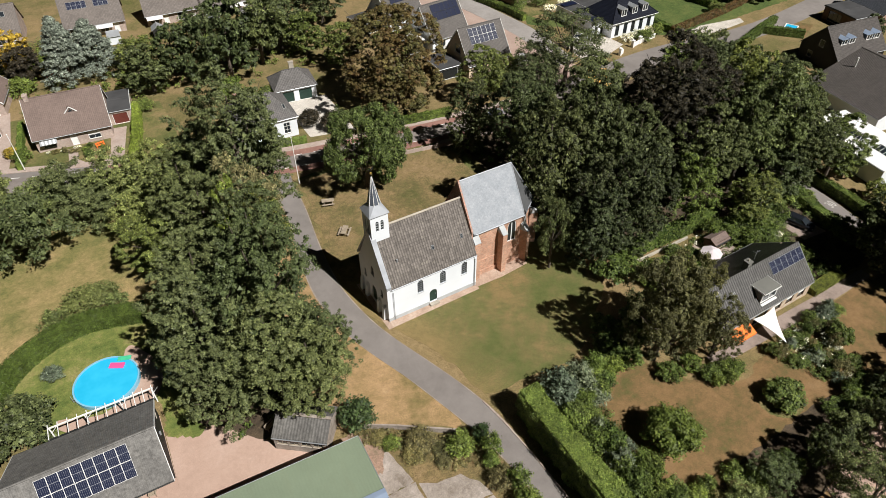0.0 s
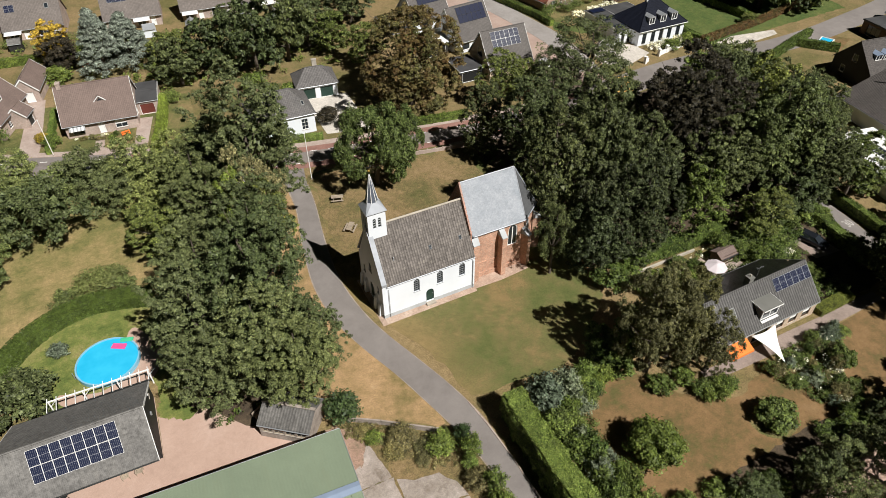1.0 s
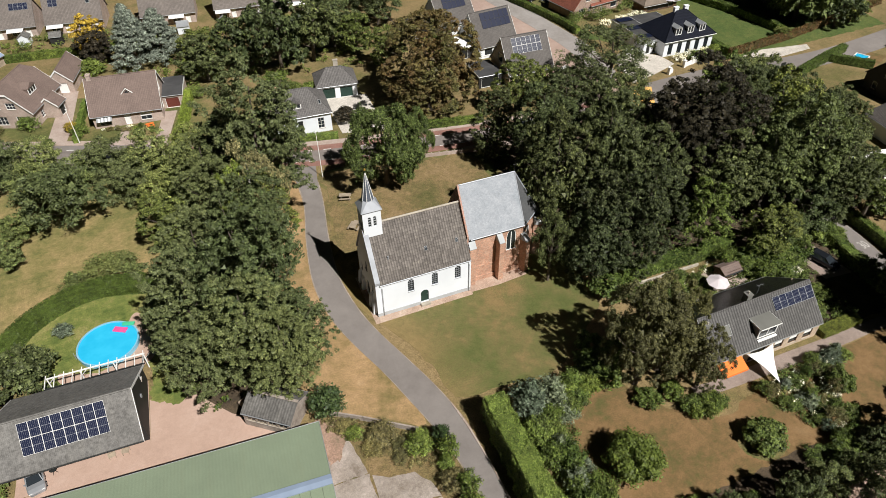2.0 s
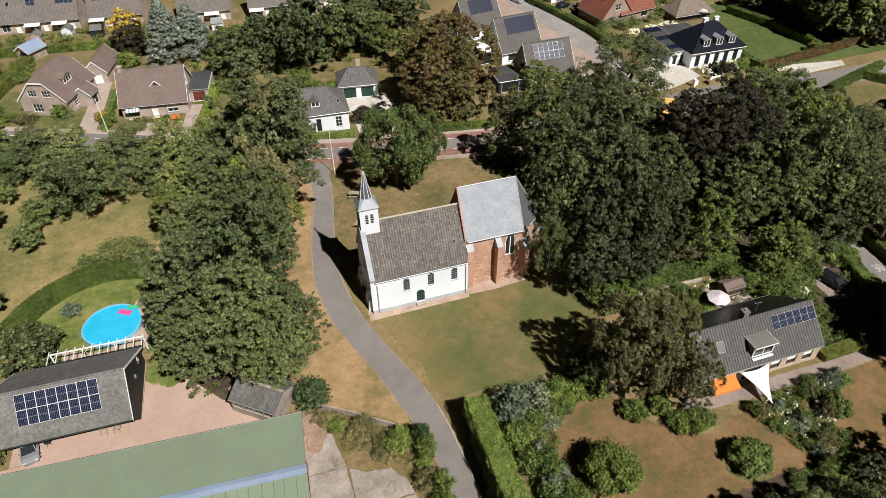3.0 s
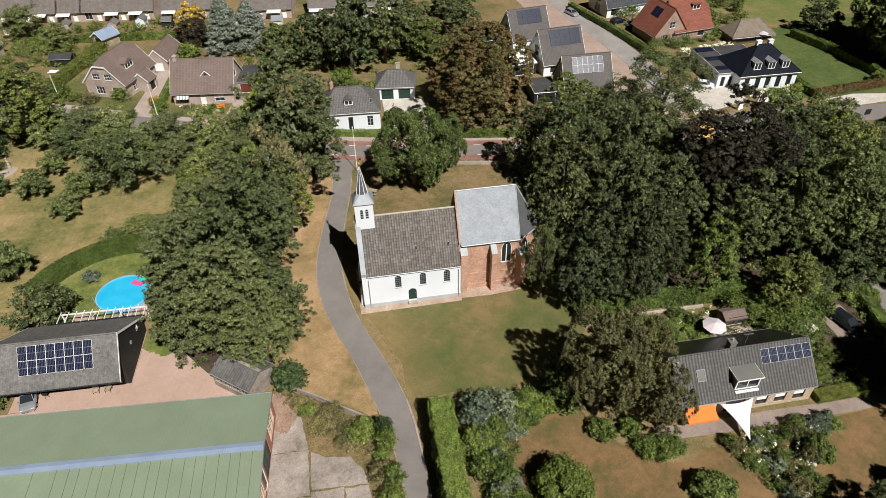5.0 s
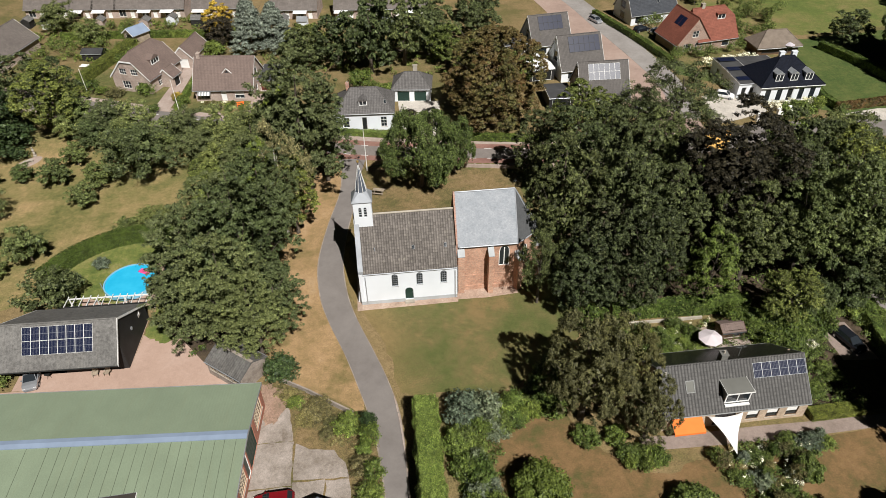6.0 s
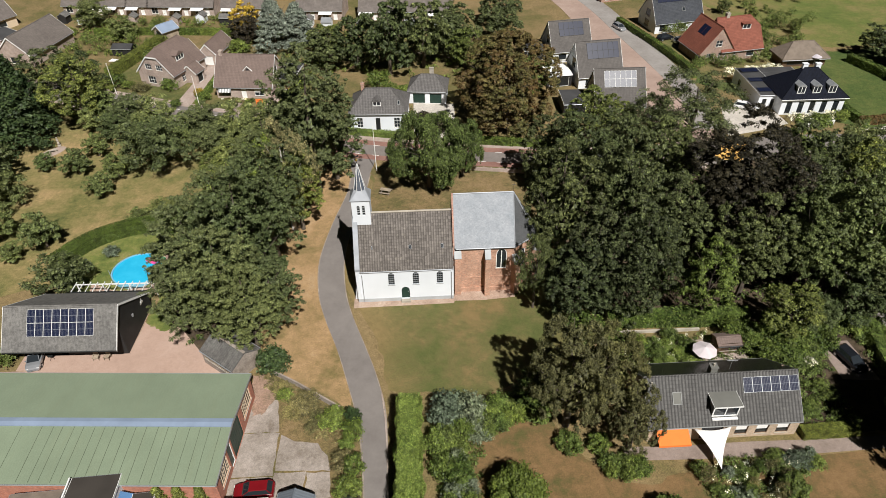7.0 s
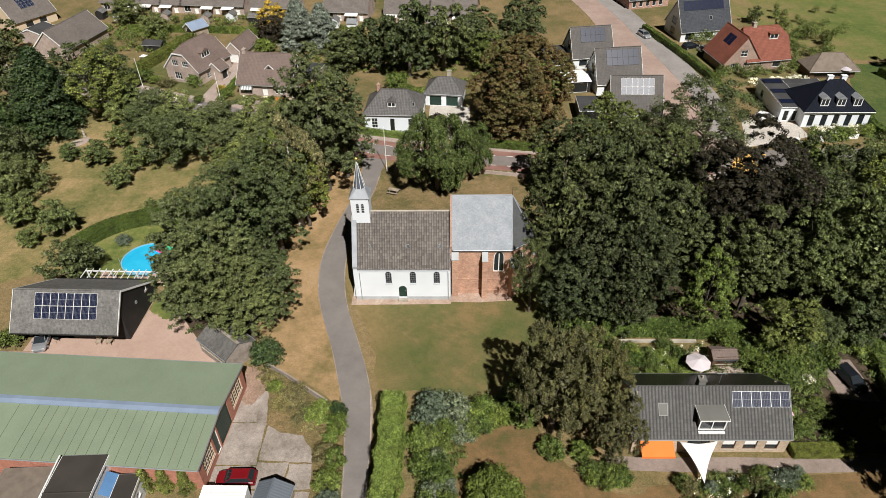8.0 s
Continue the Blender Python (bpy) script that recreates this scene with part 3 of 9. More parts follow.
def opening(parent, kind, hole, o, style, at, d, out, depth):
    u, v, w, h = o[:4]
    frame_mat = style.get("frame", "white")
    bm = bmesh.new()
    inner = ring_strip(bm, hole, at, style.get("rim", 0.07), depth - 0.06, depth + 0.03)
    if kind == "window":
        cols, lines = style.get("cols", 2), style.get("rows", 1)
        bw = style.get("bar", 0.045)
        for k in range(1, cols):
            x = u - w / 2 + w * k / cols
            add_bar(bm, at, x - bw / 2, x + bw / 2, v + 0.02, v + h - 0.02 - (0.12 * h if style.get("arch") else 0), depth - 0.03, depth + 0.015)
        for k in range(1, lines):
            z = v + h * k / lines
            add_bar(bm, at, u - w / 2 + 0.02, u + w / 2 - 0.02, z - bw / 2, z + bw / 2, depth - 0.028, depth + 0.013)
        win = part("window", bm, frame_mat, parent)
        g = bmesh.new()
        add_prism(g, [at(a, b, depth + 0.02) for a, b in inner], [at(a, b, depth + 0.005) for a, b in inner])
        bmesh.ops.recalc_face_normals(g, faces=g.faces)
        part("pane", g, style.get("pane", "glass"), win)
        if style.get("sill", True):
            s = bmesh.new()
            add_bar(s, at, u - w / 2 - 0.06, u + w / 2 + 0.06, v - 0.07, v - 0.003, -0.07, depth - 0.07)
            part("sill", s, style.get("sill_mat", "stone"), win)
        if style.get("blind"):
            s = bmesh.new()
            add_bar(s, at, u - w / 2 + 0.07, u + w / 2 - 0.07, v + h * (1 - style["blind"]), v + h - 0.07, depth - 0.004, depth + 0.001)
            part("blind", s, "white", win, "lowered white blind")
    else:
        dr = part("door", bm, frame_mat, parent)
        g = bmesh.new()
        add_prism(g, [at(a, b, depth + 0.04) for a, b in inner], [at(a, b, depth) for a, b in inner])
        bmesh.ops.recalc_face_normals(g, faces=g.faces)
        leaf = part("door_leaf", g, style.get("leaf", "dark_green"), dr)
        g = bmesh.new()
        if kind == "garage":
            for k in range(1, 8):
                add_bar(g, at, u - w / 2 + 0.08, u + w / 2 - 0.08, v + h * k / 8 - 0.012, v + h * k / 8 + 0.012, depth - 0.015, depth - 0.001)
        else:
            add_bar(g, at, u + w * 0.3, u + w * 0.36, v + 0.98, v + 1.1, depth - 0.05, depth - 0.001)
        part("panel_rib" if kind == "garage" else "handle", g, style.get("leaf", "dark_green") if kind == "garage" else "zinc", dr)


def add_bar(bm, at, u0, u1, v0, v1, k0, k1):
    low = [at(u0, v0, k1), at(u1, v0, k1), at(u1, v1, k1), at(u0, v1, k1)]
    high = [at(u0, v0, k0), at(u1, v0, k0), at(u1, v1, k0), at(u0, v1, k0)]
    add_prism(bm, low, high)
    bmesh.ops.recalc_face_normals(bm, faces=bm.faces)


def house(name, label, x, y, rz, L, W, eave, ridge, roof="gable", walls="pink_brick", tile="brown_tile", over=0.35, cut=0.0, openings=None, trim="white", category="house", thick=0.28, roof_thick=0.16, gutter="zinc", hips=(0.0, 0.0), offset=0.0, kind="", eave_n=None, tile_n=None, over_s=None):
    """A house with its ridge along local x and its front to local -y. hips: how far the ridge ends stand in at the left and right end (0: a gable);
    cut: share of the gable's height that a half hip takes; offset: the ridge's shift to the back; eave_n: the back eave's height where it differs."""
    root = thing(name, label, category, x, y, 0, rz, kind=kind)
    openings = openings or {}
    hx, hy = L / 2, W / 2
    en = eave if eave_n is None else eave_n
    yr = offset
    slope_s, slope_n = (ridge - eave) / (yr + hy), (ridge - en) / (hy - yr)
    wt = lambda yy: eave + (yy + hy) * slope_s if yy < yr else en + (hy - yy) * slope_n
    wall(root, (-hx, -hy), (hx, -hy), [(0, eave), (1, eave)], thick, walls, openings.get("S", ()))
    wall(root, (hx, hy), (-hx, hy), [(0, en), (1, en)], thick, walls, openings.get("N", ()))
    for side, sx, hip in (("E", hx, hips[1]), ("W", -hx, hips[0])):
        ys = (-hy + thick, hy - thick) if side == "E" else (hy - thick, -hy + thick)
        span = ys[1] - ys[0]
        if hip:
            if cut:
                zc = eave + (ridge - eave) * (1 - cut)
                ya, yb = -hy + (zc - eave) / slope_s, hy - (zc - en) / slope_n
                prof = [(0, wt(ys[0])), ((ya if side == "E" else yb) / span - ys[0] / span, zc), ((yb if side == "E" else ya) / span - ys[0] / span, zc), (1, wt(ys[1]))]
            else:
                prof = [(0, min(eave, en)), (1, min(eave, en))]
        else:
            prof = [(0, wt(ys[0])), ((yr - ys[0]) / span, ridge), (1, wt(ys[1]))]
        wall(root, (sx, ys[0]), (sx, ys[1]), prof, thick, walls, openings.get(side, ()))
    t = roof_thick
    up = lambda z: z + t + 0.01
    ex = [hx + over * 0.6, hx + over * 0.6]
    os = over if over_s is None else over_s
    ys, yn = -hy - os, hy + over
    zs, zn = eave - os * slope_s, en - over * slope_n
    xl, xr = -ex[0], ex[1]
    if not any(hips):
        faces = [[(xl, ys, zs), (xr, ys, zs), (xr, yr, ridge), (xl, yr, ridge)], [(xr, yn, zn), (xl, yn, zn), (xl, yr, ridge), (xr, yr, ridge)]]
        rl, rr = xl, xr
    else:
        rl, rr = (-hx + hips[0] if hips[0] else xl), (hx - hips[1] if hips[1] else xr)
        faces = []
        if not cut:
            xl2, xr2 = (-hx - over if hips[0] else xl), (hx + over if hips[1] else xr)
            faces.append([(xl2, ys, zs), (xr2, ys, zs), (rr, yr, ridge), (rl, yr, ridge)])
            faces.append([(xr2, yn, zn), (xl2, yn, zn), (rl, yr, ridge), (rr, yr, ridge)])
            if hips[1]:
                faces.append([(xr2, ys, zs), (xr2, yn, zn), (rr, yr, ridge)])
            if hips[0]:
                faces.append([(xl2, yn, zn), (xl2, ys, zs), (rl, yr, ridge)])
        else:
            zc = eave + (ridge - eave) * (1 - cut)
            ya, yb = -hy + (zc - eave) / slope_s, hy - (zc - en) / slope_n
            south, north = [(xl, ys, zs), (xr, ys, zs)], [(xr, yn, zn), (xl, yn, zn)]
            if hips[1]:
                south += [(xr, ya, zc), (rr, yr, ridge)]
                north = [(xr, yb, zc), (xr, yn, zn), (xl, yn, zn)]
                faces.append([(xr, ya, zc), (xr, yb, zc), (rr, yr, ridge)])
            else:
                south += [(xr, yr, ridge)]
            if hips[0]:
                south += [(rl, yr, ridge), (xl, ya, zc)]
                north += [(xl, yb, zc), (rl, yr, ridge)]
                faces.append([(xl, yb, zc), (xl, ya, zc), (rl, yr, ridge)])
            else:
                south += [(xl, yr, ridge)]
                north += [(xl, yr, ridge)]
            if hips[1]:
                north += [(rr, yr, ridge)]
            else:
                north += [(xr, yr, ridge)] if not hips[1] else []
            faces = [south, north] + faces
    for k, f in enumerate(faces):
        part("roof_slope", slab([(a, b, up(c)) for a, b, c in f], t), tile_n if tile_n and k == 1 else tile, root)
    bm = rods(((rl, yr, up(ridge) + 0.0), (rr, yr, up(ridge) + 0.0), 0.11, 0.11), sides=6)
    if any(hips) and not cut:
        for on, xx, xe in ((hips[0], rl, -hx - over), (hips[1], rr, hx + over)):
            if on:
                add_rod(bm, (xx, yr, up(ridge)), (xe, ys, up(zs)), 0.09, 0.09)
                add_rod(bm, (xx, yr, up(ridge)), (xe, yn, up(zn)), 0.09, 0.09)
    part("ridge_tiles", bm, tile, root)
    gl, gr = (-hx - over, hx + over) if any(hips) and not cut else (xl, xr)
    part("gutter", rods(((gl, ys - 0.06, zs + 0.04), (gr, ys - 0.06, zs + 0.04), 0.07, 0.07)), gutter, root)
    part("gutter", rods(((gl, yn + 0.06, zn + 0.04), (gr, yn + 0.06, zn + 0.04), 0.07, 0.07)), gutter, root)
    if trim and (not any(hips) or cut):
        for side, xx in ((0, xl), (1, xr)):
            ln = [(ys, zs), (yr, ridge), (yn, zn)]
            if hips[side] and cut:
                ln = [(ys, zs), (ya, zc), (yb, zc), (yn, zn)]
            bm = bmesh.new()
            s = -1 if side == 0 else 1
            for (a, za), (b, zb) in zip(ln, ln[1:]):
                low = [(xx + s * 0.003, a, za - 0.12), (xx + s * 0.05, a, za - 0.12), (xx + s * 0.05, a, up(za) + 0.03), (xx + s * 0.003, a, up(za) + 0.03)]
                high = [(xx + s * 0.003, b, zb - 0.12), (xx + s * 0.05, b, zb - 0.12), (xx + s * 0.05, b, up(zb) + 0.03), (xx + s * 0.003, b, up(zb) + 0.03)]
                add_prism(bm, low, high)
            bmesh.ops.recalc_face_normals(bm, faces=bm.faces)
            part("bargeboard", bm, trim, root)
    root["roof"] = (slope_s, eave, hy)
    return root


def on_south(root, u, y):
    """Height of the front slope's top at local y."""
    slope_s, eave, hy = root["roof"]
    return eave + (y + hy) * slope_s + 0.17


def chimney(root, x, y, z0, z1, w=0.6, d=0.6, mat="red_brick", pots=1):
    ch = part("chimney", boxes((x - w / 2, x + w / 2, y - d / 2, y + d / 2, z0, z1), (x - w / 2 - 0.06, x + w / 2 + 0.06, y - d / 2 - 0.06, y + d / 2 + 0.06, z1 + 0.001, z1 + 0.12)), mat, root)
    for k in range(pots):
        xx = x + (k - (pots - 1) / 2) * 0.35
        part("chimney_pot", rods(((xx, y, z1 + 0.12), (xx, y, z1 + 0.45), 0.11, 0.09), sides=8), "stone", ch)


def skylight(root, x, y, w=0.8, h=1.1, mat="glass"):
    """A window lying in the front slope; y is its middle in plan."""
    slope = root["roof"][0]
    n = Vector((0, -slope, 1)).normalized()
    up = Vector((0, 1, slope)).normalized()
    c = Vector((x, y, on_south(root, x, y))) + n * 0.02
    bm = bmesh.new()
    at = lambda u, v, k: c + Vector((1, 0, 0)) * u + up * v - n * k
    inner = ring_strip(bm, [(-w / 2, -h / 2), (w / 2, -h / 2), (w / 2, h / 2), (-w / 2, h / 2)], at, 0.08, -0.08, 0.06)
    sk = part("skylight", bm, "grey_trim", root)
    g = bmesh.new()
    add_prism(g, [at(a, b, 0.0) for a, b in inner], [at(a, b, -0.03) for a, b in inner])
    bmesh.ops.recalc_face_normals(g, faces=g.faces)
    part("pane", g, mat, sk)


def solar(root, x0, y0, cols, rows_n, w=1.0, h=1.65, gap=0.02, cells=True, frame_mat="zinc"):
    """A field of solar panels on the front slope, from its upper left corner."""
    slope = root["roof"][0]
    n = Vector((0, -slope, 1)).normalized()
    up = Vector((0, 1, slope)).normalized()
    c0 = Vector((x0, y0, on_south(root, x0, y0))) + n * 0.10
    fm = gm = None
    for r in range(rows_n):
        for k in range(cols):
            base = c0 + Vector((1, 0, 0)) * k * (w + gap) - up * r * (h + gap)
            if fm is None:
                at = lambda u, v, kk: Vector((1, 0, 0)) * u + up * v - n * kk
                bm = bmesh.new()
                ring_strip(bm, [(0, -h), (w, -h), (w, 0), (0, 0)], at, 0.022, 0.0, 0.09)
                fr = part("solar_panel", bm, frame_mat, root)
                fm = fr.data
                g = bmesh.new()
                add_prism(g, [at(a, b, 0.03) for a, b in ((0.03, -h + 0.03), (w - 0.03, -h + 0.03), (w - 0.03, -0.03), (0.03, -0.03))], [at(a, b, 0.008) for a, b in ((0.03, -h + 0.03), (w - 0.03, -h + 0.03), (w - 0.03, -0.03), (0.03, -0.03))])
                bmesh.ops.recalc_face_normals(g, faces=g.faces)
                cell = part("cell_face", g, "pv", fr)
                gm = cell.data
                wm = None
            else:
                fr = new("solar_panel", fm)
                fr.parent = root
                cell = new("cell_face", gm)
                cell.parent = fr
            if cells and wm is None:
                wires = bmesh.new()
                for q in range(1, 6):
                    add_bar(wires, at, w * q / 6 - 0.006, w * q / 6 + 0.006, -h + 0.04, -0.04, 0.003, 0.007)
                add_bar(wires, at, 0.04, w - 0.04, -h / 2 - 0.02, -h / 2 + 0.02, 0.002, 0.006)
                wr = tagged(part("cell_grid", wires, "pv_line", fr), kind="stuff")
                wm = wr.data
            elif cells:
                wr = tagged(new("cell_grid", wm), kind="stuff")
                wr.parent = fr
            fr.matrix_basis = Matrix.Translation(base)


def dormer(root, x, y, w, h, depth, mat="white", roof_mat="zinc", flat=True, cols=2):
    """A dormer on the front slope: its front stands at local y and rises h."""
    z = on_south(root, x, y) - 0.05
    slope = root["roof"][0]
    back = min(depth, (h + 0.3) / slope)
    dm = part("dormer", boxes((x - w / 2, x + w / 2, y + 0.06, y + back, z - 0.1, z + h)), roof_mat, root)
    bm = bmesh.new()
    at = lambda u, v, k: Vector((x + u, y + k, z + v))
    hole = [(-w / 2 - 0.03, 0.0), (w / 2 + 0.03, 0.0), (w / 2 + 0.03, h), (-w / 2 - 0.03, h)]
    inner = ring_strip(bm, hole, at, 0.13, -0.04, 0.055)
    for k in range(1, cols):
        u = -w / 2 + w * k / cols
        add_bar(bm, at, u - 0.05, u + 0.05, 0.1, h - 0.1, -0.03, 0.05)
    win = part("window", bm, mat, dm)
    g = bmesh.new()
    add_prism(g, [at(a, b, 0.05) for a, b in inner], [at(a, b, 0.02) for a, b in inner])
    bmesh.ops.recalc_face_normals(g, faces=g.faces)
    part("pane", g, "glass", win)
    if flat:
        part("dormer_roof", boxes((x - w / 2 - 0.15, x + w / 2 + 0.15, y - 0.25, y + back + 0.1, z + h, z + h + 0.12)), roof_mat, dm)
    else:
        zz = z + h
        bm = prism([(x - w / 2 - 0.12, y - 0.15, zz), (x + w / 2 + 0.12, y - 0.15, zz), (x, y - 0.15, zz + w * 0.32)], [(x - w / 2 - 0.12, y + back + 0.6, zz), (x + w / 2 + 0.12, y + back + 0.6, zz), (x, y + back + 0.6, zz + w * 0.32)])
        part("dormer_roof", bm, roof_mat, dm)
    return dm


def window_row(us, sill, w, h, **style):
    return [(u, sill, w, h, "window", style) for u in us]


# ---- ground sheets ----
def wobble(pts, amount, step=1.2, seed=0):
    rng = random.Random(seed)
    out = []
    for (x0, y0), (x1, y1) in zip(pts, pts[1:] + pts[:1]):
        n = max(1, int(math.hypot(x1 - x0, y1 - y0) / step))
        for k in range(n):
            f = k / n
            out.append((x0 + (x1 - x0) * f + rng.uniform(-amount, amount), y0 + (y1 - y0) * f + rng.uniform(-amount, amount)))
    return out


def smooth_loop(pts, closed=True, per=5):
    """Catmull-Rom through the points."""
    n = len(pts)
    out = []
    for i in range(n if closed else n - 1):
        p = [pts[(i + k) % n] if closed else pts[min(max(i + k, 0), n - 1)] for k in (-1, 0, 1, 2)]
        for s in range(per):
            t = s / per
            out.append(tuple(0.5 * (2 * p[1][c] + (p[2][c] - p[0][c]) * t + (2 * p[0][c] - 5 * p[1][c] + 4 * p[2][c] - p[3][c]) * t * t + (3 * p[1][c] - p[0][c] - 3 * p[2][c] + p[3][c]) * t ** 3) for c in range(len(pts[0]))))
    if not closed:
        out.append(tuple(pts[-1]))
    return out


def patch(name, pts, z, mat, label, category="ground", rough_edge=0.0, thick=0.05, seed=1):
    pts = wobble(pts, rough_edge, 1.0, seed) if rough_edge else pts
    tris = tessellate([[Vector((x, y, 0)) for x, y in pts]])
    bm = bmesh.new()
    top = [bm.verts.new((x, y, z)) for x, y in pts]
    low = [bm.verts.new((x, y, z - thick)) for x, y in pts]
    for t in tris:
        try:
            bm.faces.new([top[i] for i in t])
        except ValueError:
            pass
    n = len(pts)
    for i in range(n):
        bm.faces.new((top[i], top[(i + 1) % n], low[(i + 1) % n], low[i]))
    for f in bm.faces:
        f.normal_update()
        if abs(f.normal.z) > 0.5 and f.normal.z < 0:
            f.normal_flip()
    return tagged(part(name, bm, mat), label, category, kind="structure")


def ribbon(name, line, z, mat, label, category="road", thick=0.06, parent=None):
    """A road along points (x, y, width)."""
    line = smooth_loop(line, False, 6)
    left, right = [], []
    for i, (x, y, w) in enumerate(line):
        x0, y0, _ = line[max(i - 1, 0)]
        x1, y1, _ = line[min(i + 1, len(line) - 1)]
        d = math.hypot(x1 - x0, y1 - y0)
        nx, ny = -(y1 - y0) / d, (x1 - x0) / d
        left.append((x + nx * w / 2, y + ny * w / 2))
        right.append((x - nx * w / 2, y - ny * w / 2))
    bm = bmesh.new()
    rows = [[bm.verts.new((*p, zz)) for p in side] for side, zz in ((left, z - thick), (left, z), (right, z), (right, z - thick))]
    for a in range(3):
        for i in range(len(line) - 1):
            bm.faces.new((rows[a][i], rows[a + 1][i], rows[a + 1][i + 1], rows[a][i + 1]))
    bmesh.ops.recalc_face_normals(bm, faces=bm.faces)
    ob = part(name, bm, mat, parent)
    return ob if parent else tagged(ob, label, category, kind="structure")


# ---- plants ----
def fill_mesh(name, verts, corners):
    """A mesh of loose faces with that many corners each."""
    n = len(verts) // corners
    me = bpy.data.meshes.new(name)
    me.vertices.add(n * corners)
    me.vertices.foreach_set("co", verts.ravel())
    me.loops.add(n * corners)
    me.loops.foreach_set("vertex_index", np.arange(n * corners))
    me.polygons.add(n)
    me.polygons.foreach_set("loop_start", np.arange(0, n * corners, corners))
    me.polygons.foreach_set("loop_total", np.full(n, corners))
    me.update(calc_edges=True)
    return me


def leaf_mesh(name, clumps, per, size, rng, up=0.35, shell=(0.4, 1.1), droop=0.0, stretch=1.0, core=None):
    """Leaf sprays over a set of clumps (x, y, z, rx, rz): small three-cornered sprays, each turned its own way.
    core (r, z0, z1, n, size) adds the big shaded sprays of the crown's inside."""
    clumps = np.array(clumps, float)
    n = len(clumps) * per
    c = np.repeat(clumps, per, 0)
    d = rng.normal(size=(n, 3))
    d /= np.linalg.norm(d, axis=1)[:, None]
    low = d[:, 2] < -0.3
    d[low, 2] *= -1
    r = rng.uniform(*shell, size=(n, 1))
    p = c[:, :3] + d * r * np.stack([c[:, 3], c[:, 3], c[:, 4]], 1)
    s = size * rng.uniform(0.55, 1.4, size=(n, 1))
    if core:
        cr, z0, z1, m, big = core
        e = rng.normal(size=(m, 3))
        e /= np.linalg.norm(e, axis=1)[:, None]
        q = e * rng.uniform(0.1, 1.0, size=(m, 1)) ** 0.5 * 0.6
        q = np.stack([q[:, 0] * cr, q[:, 1] * cr, (z0 + z1) / 2 + q[:, 2] * (z1 - z0) / 2], 1)
        p, d, n = np.concatenate([p, q]), np.concatenate([d, e]), n + m
        s = np.concatenate([s, big * rng.uniform(0.7, 1.2, size=(m, 1))])
    p[:, 2] = np.maximum(p[:, 2], 0.04)
    nrm = d * 0.85 + rng.normal(size=(n, 3)) * 0.42
    nrm[:, 2] += up
    nrm /= np.linalg.norm(nrm, axis=1)[:, None]
    ref = rng.normal(size=(n, 3))
    ref[:, 2] -= droop * 3
    t = ref - (ref * nrm).sum(1)[:, None] * nrm
    t /= np.linalg.norm(t, axis=1)[:, None] + 1e-9
    b = np.cross(nrm, t)
    t, b = t * s * 0.62 * stretch, b * s * rng.uniform(0.36, 0.6, size=(n, 1))
    verts = np.stack([p - t * 0.7 - b, p - t * 0.5 + b, p + t], 1).reshape(-1, 3)
    return fill_mesh(name, verts, 3)


def crown_clumps(rng, r, z0, z1, count, size=(0.16, 0.27), shape="round", inner=0.25, group=1, spread=0.1, tall=1.0, lobes=0):
    """Clumps over a crown of radius r from z0 to z1: boughs spread over an uneven outline, each of a few clumps.
    lobes: that many rounded boughs instead, each coated with its clumps, with deep gaps between them."""
    out = []
    cz, hz = (z0 + z1) / 2, (z1 - z0) / 2
    for q in range(lobes):
        a = q * 2.39996 + rng.uniform(-0.35, 0.35)
        dz = min(1.0, 1.02 - 1.86 * (q + 0.5) / lobes + rng.uniform(-0.08, 0.08))
        ring = math.sqrt(1 - dz * dz)
        d = np.array([ring * math.cos(a), ring * math.sin(a), dz])
        mid = d * rng.uniform(0.56, 0.74)
        size_q = rng.uniform(0.22, 0.37) * (22 / lobes) ** 0.35
        share = max(5, int(count / lobes * (size_q / (0.295 * (22 / lobes) ** 0.35)) ** 1.6))
        e = rng.normal(size=(share, 3)) + d * 0.95 + [0, 0, 0.4]
        e /= np.linalg.norm(e, axis=1)[:, None]
        for v in e:
            x, y, z = mid + v * size_q * rng.uniform(0.72, 1.06)
            s = rng.uniform(*size) * r
            out.append((x * r, y * r, cz + z * hz, s, s * rng.uniform(0.5, 0.85) * tall))
    if lobes:
        return out
    lump = rng.normal(size=(9, 3))
    lump /= np.linalg.norm(lump, axis=1)[:, None]
    boughs = max(1, count // group)
    for q in range(boughs):
        g = (q + 0.5) / boughs
        a = q * 2.39996 + rng.uniform(-0.5, 0.5)
        dz = 1 - 1.78 * g + rng.uniform(-0.08, 0.08)
        dz = min(1.0, max(-1.0, dz))
        ring = math.sqrt(1 - dz * dz)
        d = np.array([ring * math.cos(a), ring * math.sin(a), dz])
        swell = 0.8 + 0.24 * max(0, (lump @ d).max() - 0.55) / 0.45
        k = rng.uniform(0.76, 1.0) if rng.random() > inner else rng.uniform(0.45, 0.75)
        x, y, z = d * k * swell
        if shape == "cone":
            zz = rng.uniform(0, 1)
            rr = (1 - zz) ** 0.85 * rng.uniform(0.6, 1.0)
            x, y, z = rr * math.cos(a), rr * math.sin(a), 2 * zz - 1
        elif shape == "low":
            z = z * 0.9 - 0.1 + 0.25 * (1 - (x * x + y * y))
        for _ in range(group):
            j = rng.normal(size=3) * (spread if group > 1 else 0.0)
            s = rng.uniform(*size) * r
            out.append(((x + j[0]) * r, (y + j[1]) * r, cz + (z + j[2] * 0.6) * hz, s, s * rng.uniform(0.5, 0.85) * tall))
    return out


